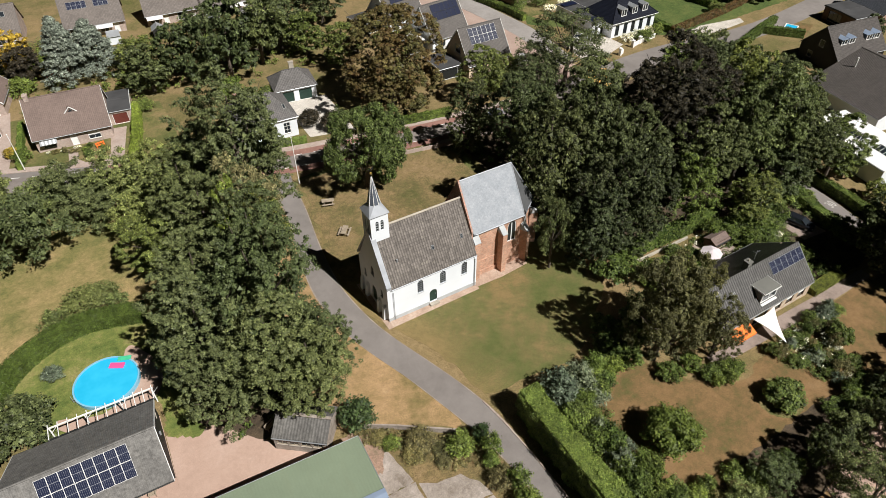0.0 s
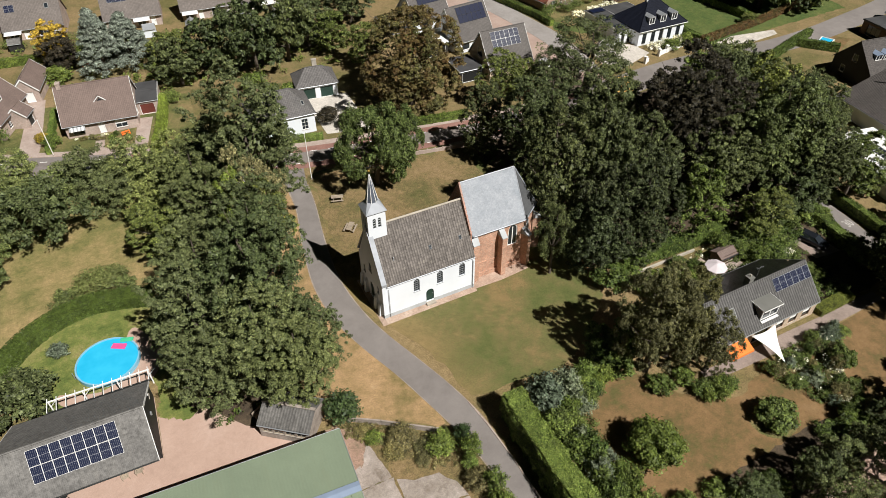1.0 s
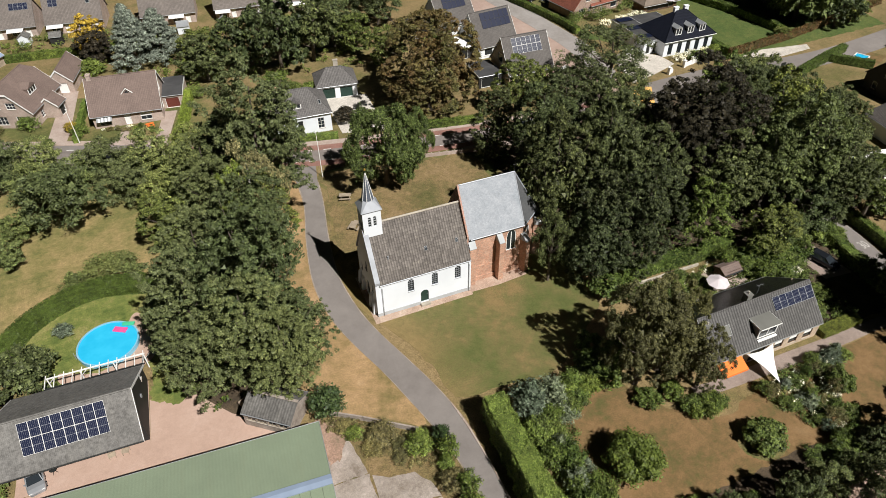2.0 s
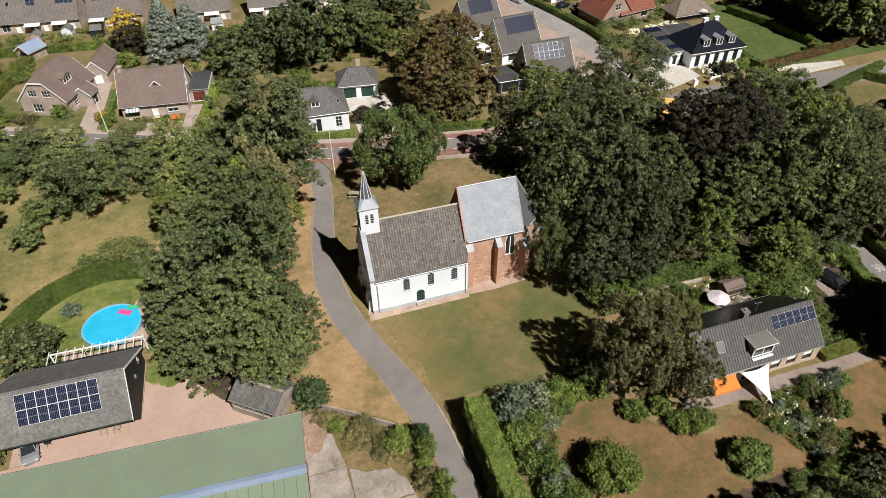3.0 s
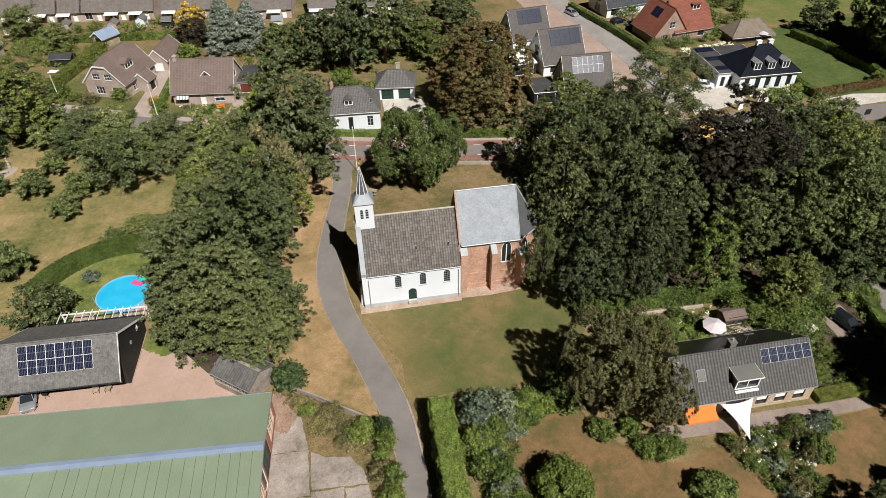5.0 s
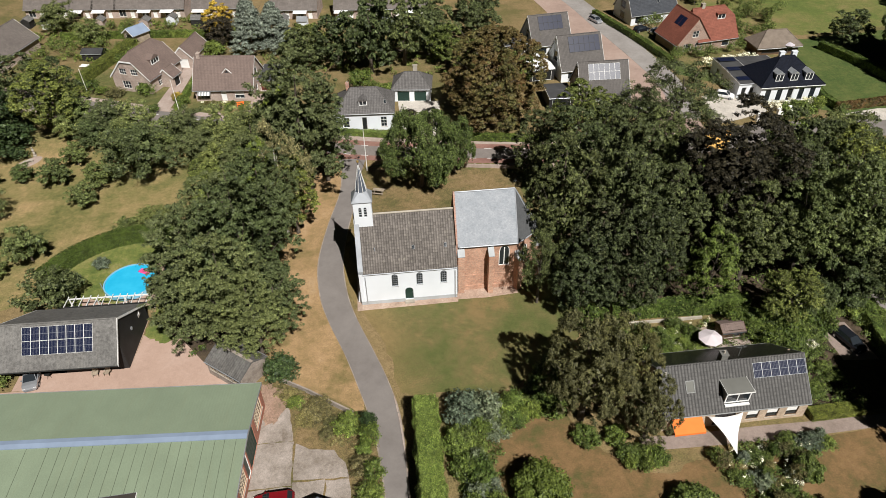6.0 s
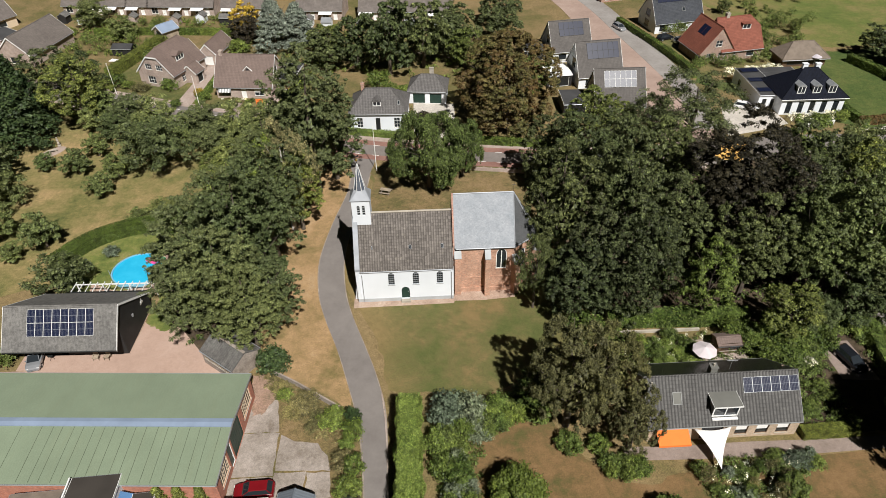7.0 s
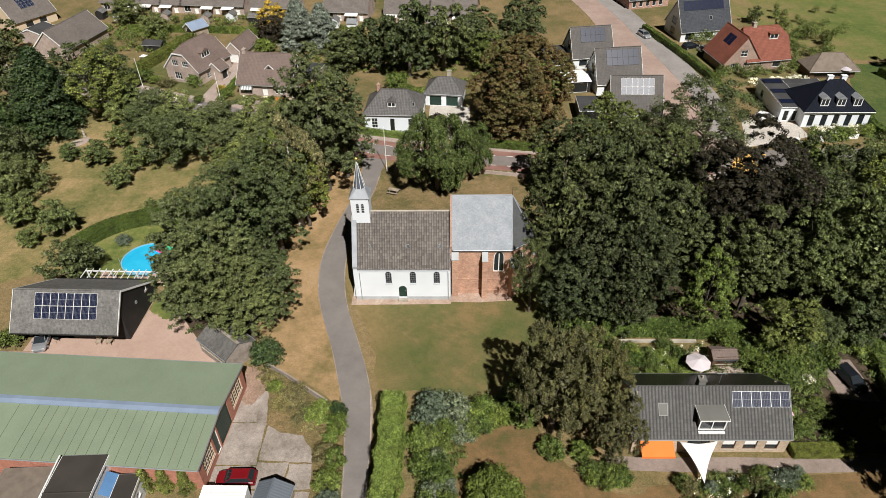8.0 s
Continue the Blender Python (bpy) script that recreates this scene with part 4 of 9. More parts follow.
def limbs(rng, h, r, z0, trunk=0.35, n=9):
    bm = bmesh.new()
    pts = [(0, 0, -0.1), (rng.normal() * 0.1, rng.normal() * 0.1, h * 0.25), (rng.normal() * 0.25, rng.normal() * 0.25, h * 0.55), (rng.normal() * 0.4, rng.normal() * 0.4, h * 0.85)]
    rad = [trunk * 1.25, trunk * 0.85, trunk * 0.55, trunk * 0.15]
    for a, b, ra, rb in zip(pts, pts[1:], rad, rad[1:]):
        add_rod(bm, a, b, ra, rb, 8)
    tr = bm
    bl = bmesh.new()
    for k in range(n):
        a = 2 * math.pi * k / n + rng.uniform(-0.3, 0.3)
        zb = rng.uniform(max(z0 * 0.8, h * 0.18), h * 0.6)
        tip = (math.cos(a) * r * 0.72, math.sin(a) * r * 0.72, min(h * 0.9, zb + rng.uniform(0.15, 0.4) * h))
        mid = (math.cos(a) * r * 0.3, math.sin(a) * r * 0.3, zb + (tip[2] - zb) * 0.35)
        f = trunk * 0.35
        add_rod(bl, (0, 0, zb), mid, f, f * 0.6, 5)
        add_rod(bl, mid, tip, f * 0.6, f * 0.15, 5)
    return tr, bl


KINDS = {}


def plant_kind(key, leaf, h, r, z0, count, per, size, shape="round", trunk=0.35, seed=1, inner=0.25, clump=(0.16, 0.27), bark="bark", group=1, spread=0.1, tall=1.0, core=0, core_size=1.0, lobes=0, **kw):
    """Builds one plant of a kind as meshes, to be set out by plant()."""
    rng = np.random.default_rng(seed)
    me = leaf_mesh("crown", crown_clumps(rng, r, z0, h, count, clump, shape, inner, group, spread, tall, lobes), per, size, rng, core=(r, z0, h, core, core_size) if core else None, **kw)
    me.materials.append(LEAF[leaf])
    meshes = [("crown", me)]
    if trunk:
        tr, bl = limbs(rng, h, r, z0, trunk)
        for nm, bm in (("trunk", tr), ("branching", bl)):
            m2 = bpy.data.meshes.new(nm)
            bm.to_mesh(m2)
            bm.free()
            m2.materials.append(M[bark])
            meshes.append((nm, m2))
    else:
        bm = bmesh.new()
        for k in range(6):
            a = 2 * math.pi * k / 6
            add_rod(bm, (0.1 * math.cos(a), 0.1 * math.sin(a), -0.05), (r * 0.5 * math.cos(a), r * 0.5 * math.sin(a), h * 0.6), 0.04, 0.012, 4)
        m2 = bpy.data.meshes.new("stemwork")
        bm.to_mesh(m2)
        bm.free()
        m2.materials.append(M[bark])
        meshes.append(("stemwork", m2))
    KINDS[key] = (h, r, meshes)


def plant(key, x, y, h, r, label, name="tree", category="tree", group="", turn=None, z=0.0):
    h0, r0, meshes = KINDS[key]
    turn = random.uniform(0, 360) if turn is None else turn
    root = thing(name, label, category, x, y, z, turn, group)
    root.scale = (r / r0, r / r0, h / h0)
    for nm, me in meshes:
        o = tagged(new(nm, me), kind="stuff" if nm == "branching" else "")
        o.parent = root
    return root


def hedge(name, line, width, height, leaf, label, density=60, size=0.22, seed=3, group="", category="hedge", lumpy=0.12, closed=False):
    """A clipped hedge along points: a twiggy core and a coat of leaves."""
    rng = np.random.default_rng(seed)
    line = smooth_loop([(*p,) for p in line], closed, 6) if len(line) > 2 else [tuple(line[0]), tuple(line[1])]
    root = thing(name, label, category, group=group)
    ps = []
    core = bmesh.new()
    for (x0, y0), (x1, y1) in zip(line, line[1:]):
        ln = math.hypot(x1 - x0, y1 - y0)
        if ln < 1e-6:
            continue
        dx, dy = (x1 - x0) / ln, (y1 - y0) / ln
        w2 = width * 0.44
        low = [(x0 - dy * w2, y0 + dx * w2, 0.0), (x0 + dy * w2, y0 - dx * w2, 0.0), (x1 + dy * w2, y1 - dx * w2, 0.0), (x1 - dy * w2, y1 + dx * w2, 0.0)]
        add_prism(core, low, [(a, b, height * 0.93) for a, b, c in low])
        n = int(ln * (width + 2 * height) * density)
        s = rng.uniform(0, 1, n) * (width + 2 * height)
        f = rng.uniform(0, ln, n)
        side = np.where(s < height, -1, np.where(s > height + width, 1, 0))
        off = np.where(side == 0, s - height - width / 2, side * width / 2)
        z = np.where(side == -1, s, np.where(side == 1, s - height - width, height))
        bumpy = rng.normal(size=n) * min(lumpy, 0.07)
        lum = np.array([noise.noise(Vector((x0 * 0.7 + dx * ff * 0.7, y0 * 0.7 + dy * ff * 0.7, zz * 0.7))) for ff, zz in zip(f, z)]) * lumpy * 2.2
        bumpy = bumpy + lum
        off2 = off + np.where(side == 0, 0, side) * bumpy
        z2 = np.clip(z + np.where(side == 0, bumpy, 0), 0.05, None)
        nx = np.stack([-dy * side, dx * side, (side == 0) * 1.0], 1)
        ps.append(np.concatenate([np.stack([x0 + dx * f - dy * off2, y0 + dy * f + dx * off2, z2], 1), nx], 1))
    bmesh.ops.recalc_face_normals(core, faces=core.faces)
    part("core", core, LEAF[leaf], root)
    ps = np.concatenate(ps)
    n = len(ps)
    nrm = ps[:, 3:] * 0.9 + rng.normal(size=(n, 3)) * 0.5 + [0, 0, 0.25]
    nrm /= np.linalg.norm(nrm, axis=1)[:, None]
    ref = rng.normal(size=(n, 3))
    t = ref - (ref * nrm).sum(1)[:, None] * nrm
    t /= np.linalg.norm(t, axis=1)[:, None]
    b = np.cross(nrm, t)
    s = size * rng.uniform(0.6, 1.4, (n, 1))
    t, b = t * s * 0.6, b * s * 0.45
    verts = np.stack([ps[:, :3] - t * 0.8 - b, ps[:, :3] - t * 0.6 + b, ps[:, :3] + t], 1).reshape(-1, 3)
    me = fill_mesh("leaves", verts, 3)
    me.materials.append(LEAF[leaf])
    o = new("leaves", me)
    o.parent = root
    return root


def undergrowth(name, label, areas, leaf, hs, rs_, per, size, seed, category="undergrowth"):
    """Low growth that nobody could count, as one object: areas are rows of four corners and a number of clumps."""
    rng = np.random.default_rng(seed)
    cl = []
    for (x0, y0), (x1, y1), (x2, y2), (x3, y3), n in areas:
        for u, v in rng.random((n, 2)):
            x = (x0 * (1 - u) + x1 * u) * (1 - v) + (x3 * (1 - u) + x2 * u) * v
            y = (y0 * (1 - u) + y1 * u) * (1 - v) + (y3 * (1 - u) + y2 * u) * v
            h = rng.uniform(*hs)
            cl.append((x, y, h * 0.4, rng.uniform(*rs_), h * 0.62))
    me = leaf_mesh(name, cl, per, size, rng)
    me.materials.append(LEAF[leaf])
    return tagged(new(name, me), label, category, kind="stuff")


# ---- ground, lanes and lawns ----
patch("ground", [(-1500, -1500), (1500, -1500), (1500, 1500), (-1500, 1500)], 0.0, "ground", "dry summer grass land reaching the horizon", thick=0.5)
patch("meadow_lawn", smooth_loop([(-75, -2), (-46, 6), (-26, 12), (-8, 16), (-8, 36), (-14, 44), (-30, 49), (-52, 54), (-80, 62), (-95, 30)]), 0.012, "meadow", "sun-bleached orchard meadow grass", "lawn", 0.3)
patch("pool_lawn", smooth_loop([(-44, 12), (-38, 19.5), (-27, 18), (-24, 8), (-25, -2), (-28, -1), (-29, 4), (-39, 4), (-41, 8)]), 0.024, "pool_grass", "half-dry green lawn round the pool", "lawn", 0.2)
patch("church_lawn", smooth_loop([(1.5, -4.5), (3.4, -10), (4.5, -15.5), (10, -16), (17, -16.5), (24, -12), (28, -8), (28, 2), (28, 20), (28, 30), (14, 34), (1.2, 35.5), (0.6, 28), (-1.6, 18), (-2.8, 9), (-1.8, 2)]), 0.018, "lawn", "half-dry church lawn with worn patches", "lawn", 0.25)
patch("verge_lawn", smooth_loop([(-2.0, -9), (-4.2, -1), (-5.6, 5), (-5.8, 12), (-4.2, 22), (-2.8, 34), (-13, 36), (-13, 20), (-13, 5), (-12, -11), (-5, -14.8), (-0.3, -17.2)]), 0.016, "verge", "scorched brown roadside grass", "lawn", 0.3)
patch("worn_lawn", smooth_loop([(-1.9, 10.0), (4, 9.6), (13, 12), (22, 14), (27, 18), (27, 30), (20, 32.2), (12, 33.6), (2, 35), (0.2, 28), (-1.3, 19)]), 0.0225, "worn", "dry yellow grass towards the road", "lawn", 0.9, seed=9)
patch("garden_lawn", smooth_loop([(12.5, -40), (13.5, -30), (14.5, -24), (18, -21), (22, -20.2), (26, -26), (31, -29.5), (36, -28.2), (40, -30), (43, -29.5), (46, -27.2), (54, -27), (62, -27), (62, -34), (56, -42), (40, -48), (20, -48)]), 0.014, "burnt", "scorched garden lawn", "lawn", 0.25)
patch("barn_grass", smooth_loop([(-28.2, -0.4), (-26.6, -1.0), (-24.6, -3.0), (-25.4, -4.0), (-27.2, -3.2), (-28.4, -2.4)]), 0.034, "pool_grass", "small rough lawn beside the barn", "lawn", 0.2)
patch("south_drive", [(27.5, -43.2), (33, -41.6), (38.4, -40.4), (60, -44), (60, -70), (20, -70)], 0.026, "pink_paving", "pinkish brick-paved drive below the garden", "drive", 0.1)
patch("border_earth", smooth_loop([(12.0, -33), (14.6, -36.0), (18, -37.2), (24, -36.2), (30, -36.2), (36, -36.0), (42, -38), (46, -42), (38, -41), (30, -42.4), (14, -46), (9, -40)]), 0.022, "soil", "dark planted border of the garden", "garden bed", 0.3)
patch("villa_lawn", [(95, 42.5), (140, 44), (150, 85), (104, 80), (97, 62), (74, 66), (73, 72), (70, 66)], 0.012, "green_lawn", "mown green villa lawn", "lawn", 0.3)
patch("pool_garden", [(112, 33), (118, 27.5), (126, 31), (122, 36.5)], 0.012, "burnt", "dry garden lawn round the small pool", "lawn", 0.2)
patch("orange_garden", [(69.5, 70), (76, 69), (96, 71.5), (98, 92), (84, 96), (70, 90)], 0.016, "front", "green garden round the orange-roofed house", "garden", 0.3)
patch("far_meadow", [(100, 82), (180, 90), (260, 240), (70, 240), (88, 120)], 0.010, "field", "rough green meadow beyond the houses", "meadow", 0.5)
patch("east_garden", [(50.5, -9.5), (60, -9), (68, -12), (66.5, -24), (58, -24.4), (50.5, -24)], 0.01, "soil", "shaded garden earth", "garden bed", 0.3)
patch("wood_floor", smooth_loop([(31.5, -4), (29.5, 30), (40, 32), (70, 33), (95, 28), (80, -2), (66, -10), (50, -8), (36, -5)]), 0.008, "soil", "leaf-covered earth under the trees", "ground", 0.4)
patch("copse_floor", smooth_loop([(-26, -8), (-24, 12), (-20, 30), (-12.5, 34), (-11.5, 16), (-11.5, 0), (-11.5, -9.5), (-18, -8)]), 0.013, "soil", "leaf-covered earth under the copse", "ground", 0.4)
patch("front_gardens", [(-75, 62), (-20, 52.5), (-12, 53), (-12, 74), (-80, 92)], 0.013, "front", "front lawns of the village houses", "lawn", 0.2)
patch("back_gardens", [(-80, 92), (-12, 74), (32, 70), (34, 112), (-90, 125)], 0.011, "ground", "back gardens of the terraces", "garden", 0.2)

lane_line = [(5.0, -60, 2.4), (4.0, -40, 2.3), (3.3, -30, 2.3), (2.9, -23.5, 2.7), (2.2, -18.2, 3.3), (0.9, -13.2, 3.5), (-0.6, -8.5, 3.4), (-2.7, -2.6, 3.5), (-4.0, 2.5, 3.6), (-4.6, 9.5, 3.5), (-3.7, 18, 3.2), (-2.1, 27, 2.9), (-1.6, 33, 3.2), (-1.5, 38.5, 5.0)]
ribbon("road_lane", lane_line, 0.045, "asphalt", "narrow grey asphalt lane past the church", "lane")
for s in (-1, 1):
    ribbon("lane_edge", [(x - s * (w / 2 + 0.06), y, 0.22) for x, y, w in lane_line[:-1]], 0.04, "edge_stone", "pale worn edge of the asphalt lane", "lane edge")
road_mid = [(-140, 93), (-100, 80.5), (-70, 71), (-48, 62), (-26, 53), (-3, 42.3), (27, 36.6), (45, 34.6), (60, 35.6)]


def beside(line, off, w):
    out = []
    for i, (x, y) in enumerate(line):
        x0, y0 = line[max(i - 1, 0)]
        x1, y1 = line[min(i + 1, len(line) - 1)]
        d = math.hypot(x1 - x0, y1 - y0)
        out.append((x - (y1 - y0) / d * off, y + (x1 - x0) / d * off, w))
    return out


ribbon("pavement", beside(road_mid, 4.0, 1.4), 0.13, "paving", "raised brick pavement beside the road", "pavement", 0.14)
ribbon("pavement", beside(road_mid[:5], -4.0, 1.4), 0.13, "paving", "raised brick pavement beside the road", "pavement", 0.14)
ribbon("pavement", beside(road_mid, -4.0, 1.4)[6:], 0.13, "paving", "raised brick pavement beside the road", "pavement", 0.14)
ribbon("road_west", beside(road_mid[:6], 0, 6.5), 0.048, "asphalt", "grey village road west of the church", "road")
ribbon("road_main", beside(road_mid, 0, 6.6)[4:], 0.05, "cycle", "village road with red cycle lanes", "road")
ribbon("road_middle", beside(road_mid, 0, 3.4), 0.056, "asphalt_dark", "grey asphalt carriageway", "road")
ribbon("road_east", [(58.5, 35.5, 7.5), (66, 36.6, 7.5), (85, 38.3, 6.2), (108, 36.0, 6.0), (131, 37.6, 6.0), (170, 45, 6.0), (260, 70, 6.0)], 0.052, "asphalt", "pale grey road running east", "road")
ribbon("road_side", [(61, 38, 10), (60.6, 48, 12), (61.8, 60, 13.5), (61.6, 73, 14), (58.8, 95, 14), (55.8, 118, 13), (48, 150, 12)], 0.038, "street_brick", "faded pinkish brick paving of the side street", "road")
ribbon("road_side_lane", [(64.9, 45, 5.0), (66.8, 60, 5.4), (66.0, 73, 5.6), (63.0, 95, 5.8), (59.6, 118, 5.8), (51.6, 150, 5.8)], 0.062, "street_grey", "grey asphalt strip of the side street", "road")
ribbon("road_back", [(70.4, 2, 3.0), (69.5, -9, 3.0), (69.0, -14, 3.0), (68.0, -20, 3.0), (67.2, -26, 3.0), (67.5, -45, 3.0)], 0.04, "asphalt", "grey asphalt back lane", "road")
ribbon("path_garden", [(30, -25.7, 1.7), (36, -25.9, 1.7), (44, -25.9, 1.9), (52, -25.9, 1.7), (60, -25.7, 1.5)], 0.03, "path", "grey-brown brick garden path", "path")


def dashes(name, line, off, z, length, gap, w, start, stop):
    """Painted dashes along a road."""
    line = smooth_loop([(x, y) for x, y in line], False, 10)
    pts = [(a[0], a[1]) for a in beside(line, off, 0)]
    root = thing(name, "white painted road dashes", "road marking", kind="structure")
    run, pos = 0.0, start
    me = None
    for (x0, y0), (x1, y1) in zip(pts, pts[1:]):
        ln = math.hypot(x1 - x0, y1 - y0)
        while pos < run + ln and pos < stop:
            f = (pos - run) / ln
            ob = part("dash", boxes((0, length, -w / 2, w / 2, z - 0.01, z)), "white", root) if me is None else new("dash", me)
            me = ob.data
            ob.parent = root
            ob.matrix_basis = pose(x0 + (x1 - x0) * f, y0 + (y1 - y0) * f, 0, 0, 0, math.degrees(math.atan2(y1 - y0, x1 - x0)))
            pos += length + gap
        run += ln


dashes("lane_dashes", road_mid, 1.75, 0.064, 1.3, 2.0, 0.12, 60, 206)
dashes("lane_dashes", road_mid, -1.75, 0.064, 1.3, 2.0, 0.12, 61, 206)

# yards
patch("barn_yard", [(-46, -15.0), (-12.2, -15.0), (-13.5, -12.6), (-20, -7.8), (-23.5, -3.5), (-28.6, -2.2), (-28.9, -10), (-46, -10)], 0.026, "pink_paving", "pinkish brick-paved yard beside the barn", "yard")
patch("barn_floor", [(-42.2, -9.9), (-28.9, -10.2), (-28.6, 0.8), (-42.0, 1.1)], 0.018, "pink_paving", "brick-paved floor of the carport", "floor")
patch("yard_earth", smooth_loop([(-12.5, -12.3), (-8, -13.2), (-2.2, -17.8), (0.2, -20.5), (1.4, -26), (2.0, -36), (-13, -36), (-12.6, -24)]), 0.02, "worn", "dry weedy earth round the concrete yard", "yard", 0.3)
patch("rubble", smooth_loop([(-12.2, -12.6), (-10.2, -12.9), (-8.6, -14.2), (-9.2, -16.6), (-10.8, -18.4), (-12.1, -17.0)]), 0.06, "rubble", "reddish brick rubble beside the hall's corner", "rubble", 0.35)
yard = thing("concrete_yard", "cracked concrete slabs of the hall's yard", "yard", kind="structure")
for corners in (
    [(-12.25, -20.8), (-7.95, -20.8), (-8.6, -16.6), (-10.5, -13.4), (-12.25, -12.8)],
    [(-12.25, -26.4), (-7.78, -26.4), (-7.9, -20.9), (-12.25, -20.9)],
    [(-12.25, -32.4), (-7.74, -32.4), (-7.76, -26.5), (-12.25, -26.5)],
    [(-12.25, -40.0), (-7.74, -40.0), (-7.74, -32.5), (-12.25, -32.5)],
    [(-7.62, -25.75), (-1.75, -26.05), (-2.2, -24.2), (-3.4, -22.6), (-6.0, -22.1), (-7.7, -21.2)],
    [(-7.6, -29.2), (-4.3, -29.3), (-4.35, -26.1), (-7.6, -25.95)],
    [(-4.1, -29.3), (-1.4, -29.2), (-1.75, -26.25), (-4.15, -26.15)],
    [(-7.6, -34.0), (-1.3, -34.0), (-1.4, -29.45), (-7.6, -29.45)],
    [(-7.6, -40.0), (-1.2, -40.0), (-1.3, -34.15), (-7.6, -34.15)],
):
    pts = wobble(corners, 0.09, 0.7, int(100 * corners[0][1]) % 977)
    part("slab", prism([(a, b, -0.02) for a, b in pts], [(a, b, 0.045) for a, b in pts]), "concrete", yard)
patch("drive_brown_house", [(-30.3, 57.0), (-29.2, 53.4), (-27.9, 52.2), (-23.8, 51.2), (-21.6, 58), (-19.4, 67.6), (-22.0, 68.2), (-23.6, 59.4), (-25.4, 58.0), (-27.2, 58.2), (-28.6, 60.5), (-28.2, 64.6), (-29.7, 64.8), (-30.2, 60.2)], 0.034, "paving", "pale paved drive and round forecourt", "drive")
patch("drive_brick_house", [(-43.8, 60.6), (-39.8, 59.2), (-38.6, 67), (-37.4, 84.2), (-41.2, 84.0), (-41.3, 75), (-42.3, 66)], 0.034, "paving", "pale paved drive beside the brick house", "drive")
patch("drive_garage", [(8, 46.5), (16, 44.5), (16.5, 59.5), (8, 60.5)], 0.034, "gravel", "pale gravel forecourt of the garage", "drive")
patch("drive_villa", [(68, 42), (74.6, 43.6), (81.4, 46.0), (81, 50.5), (76, 56), (71, 54)], 0.044, "gravel", "pale paved villa forecourt", "drive")
patch("drive_pool", smooth_loop([(-38.5, 6), (-37, 3.4), (-29, 3.4), (-26.8, 7.5), (-28.2, 11.5), (-30, 12.8), (-33, 4.6)]), 0.04, "pink_paving", "brown brick pool surround", "terrace")
patch("terrace_umbrella", [(38.5, -16), (49, -16), (49, -9.8), (38.5, -9.4)], 0.03, "paving", "paved terrace behind the bungalow", "terrace", 0.15)
patch("drive_car", [(58.6, -10.9), (62.6, -10.9), (63.2, -17.4), (58.8, -17.0)], 0.03, "path", "shaded brick parking bay", "drive")
patch("church_apron", [(-0.7, -1.15), (13.0, -0.95), (13.1, -0.5), (17, -0.6), (21.5, -0.2), (21.5, 1.4), (13, 1.4), (13, 0.02), (0, 0.02), (0, 8.3), (-0.8, 8.3)], 0.05, "apron", "reddish brick apron round the church walls", "apron")
speed_text = bpy.data.curves.new("speed_marking", "FONT")
speed_text.body, speed_text.size, speed_text.align_x, speed_text.extrude, speed_text.offset = "30", 1.4, "CENTER", 0.004, 0.0
speed_curve = new("speed_curve", speed_text)
bpy.context.view_layer.update()
speed_mesh = bpy.data.meshes.new_from_object(speed_curve.evaluated_get(bpy.context.evaluated_depsgraph_get()))
bpy.data.objects.remove(speed_curve)
speed_mesh.transform(Matrix.Diagonal((1.0, 1.55, 1.0, 1.0)))
speed_mesh.materials.clear()
speed_mesh.materials.append(M["worn_paint"])
speed_mark = new("speed_marking", speed_mesh)
speed_mark.matrix_world = pose(69.45, -14.4, 0.049, 0, 0, 4)
tagged(speed_mark, "white painted speed number on the back lane", "road marking", kind="structure")
patch("yellow_plate", [(62.2, 34.0), (66.8, 32.6), (70.6, 39.2), (66.2, 40.8)], 0.072, "yellow", "orange-yellow painted junction plateau", "road marking")
patch("roadside_concrete", [(93.5, 41.2), (99.6, 39.4), (113.6, 40.4), (114.6, 42.4), (103.5, 44.2), (94.5, 42.8)], 0.05, "gravel", "pale concrete field entrance", "road")


# ---- church ----
church = thing("church", "small white village church with slate brick chancel and spire", "church")
T = 0.5
NW, NE, NY = 0.0, 13.0, 8.2
RY, RZ = 4.1, 11.95
lancet = dict(arch=True, cols=3, rows=6, frame="lead", rim=0.03, bar=0.02, sill_mat="plinth", sill=True)
wall(church, (NW, 0), (NE, 0), [(0, 5.55), (1, 5.55)], T, "white_wall", [(4.62, 2.95, 0.84, 2.1, "window", lancet), (7.92, 2.95, 0.84, 2.1, "window", lancet), (11.15, 2.95, 0.84, 2.1, "window", lancet), (6.45, 0.5, 1.1, 2.0, "door", dict(arch=True, frame="dark_green", leaf="dark_green"))])
wall(church, (NE, NY), (NW, NY), [(0, 5.55), (1, 5.55)], T, "white_wall", [(2, 3.15, 0.8, 1.95, "window", lancet), (6, 3.15, 0.8, 1.95, "window", lancet)])
wall(church, (NW, NY - T), (NW, T), [(0, 6.1), (0.5, 12.5), (1, 6.1)], T, "white_wall", [(3.6, 0.3, 1.5, 2.7, "door", dict(arch=True, leaf="dark_green")), (1.25, 3.1, 0.55, 1.2, "window", lancet), (5.95, 3.1, 0.55, 1.2, "window", lancet), (3.6, 5.0, 0.8, 1.4, "window", lancet)])
wall(church, (NE, T), (NE, NY - T), [(0, 6.1), (0.5, 11.8), (1, 6.1)], T, "white_wall")
part("plinth", boxes((-0.06, 6.45 - 0.56, -0.06, -0.003, 0, 0.62), (6.45 + 0.56, 13.0, -0.06, -0.003, 0, 0.62)), "plinth", church)
part("doorstep", boxes((5.8, 7.1, -0.55, -0.062, 0, 0.36)), "stone", church)
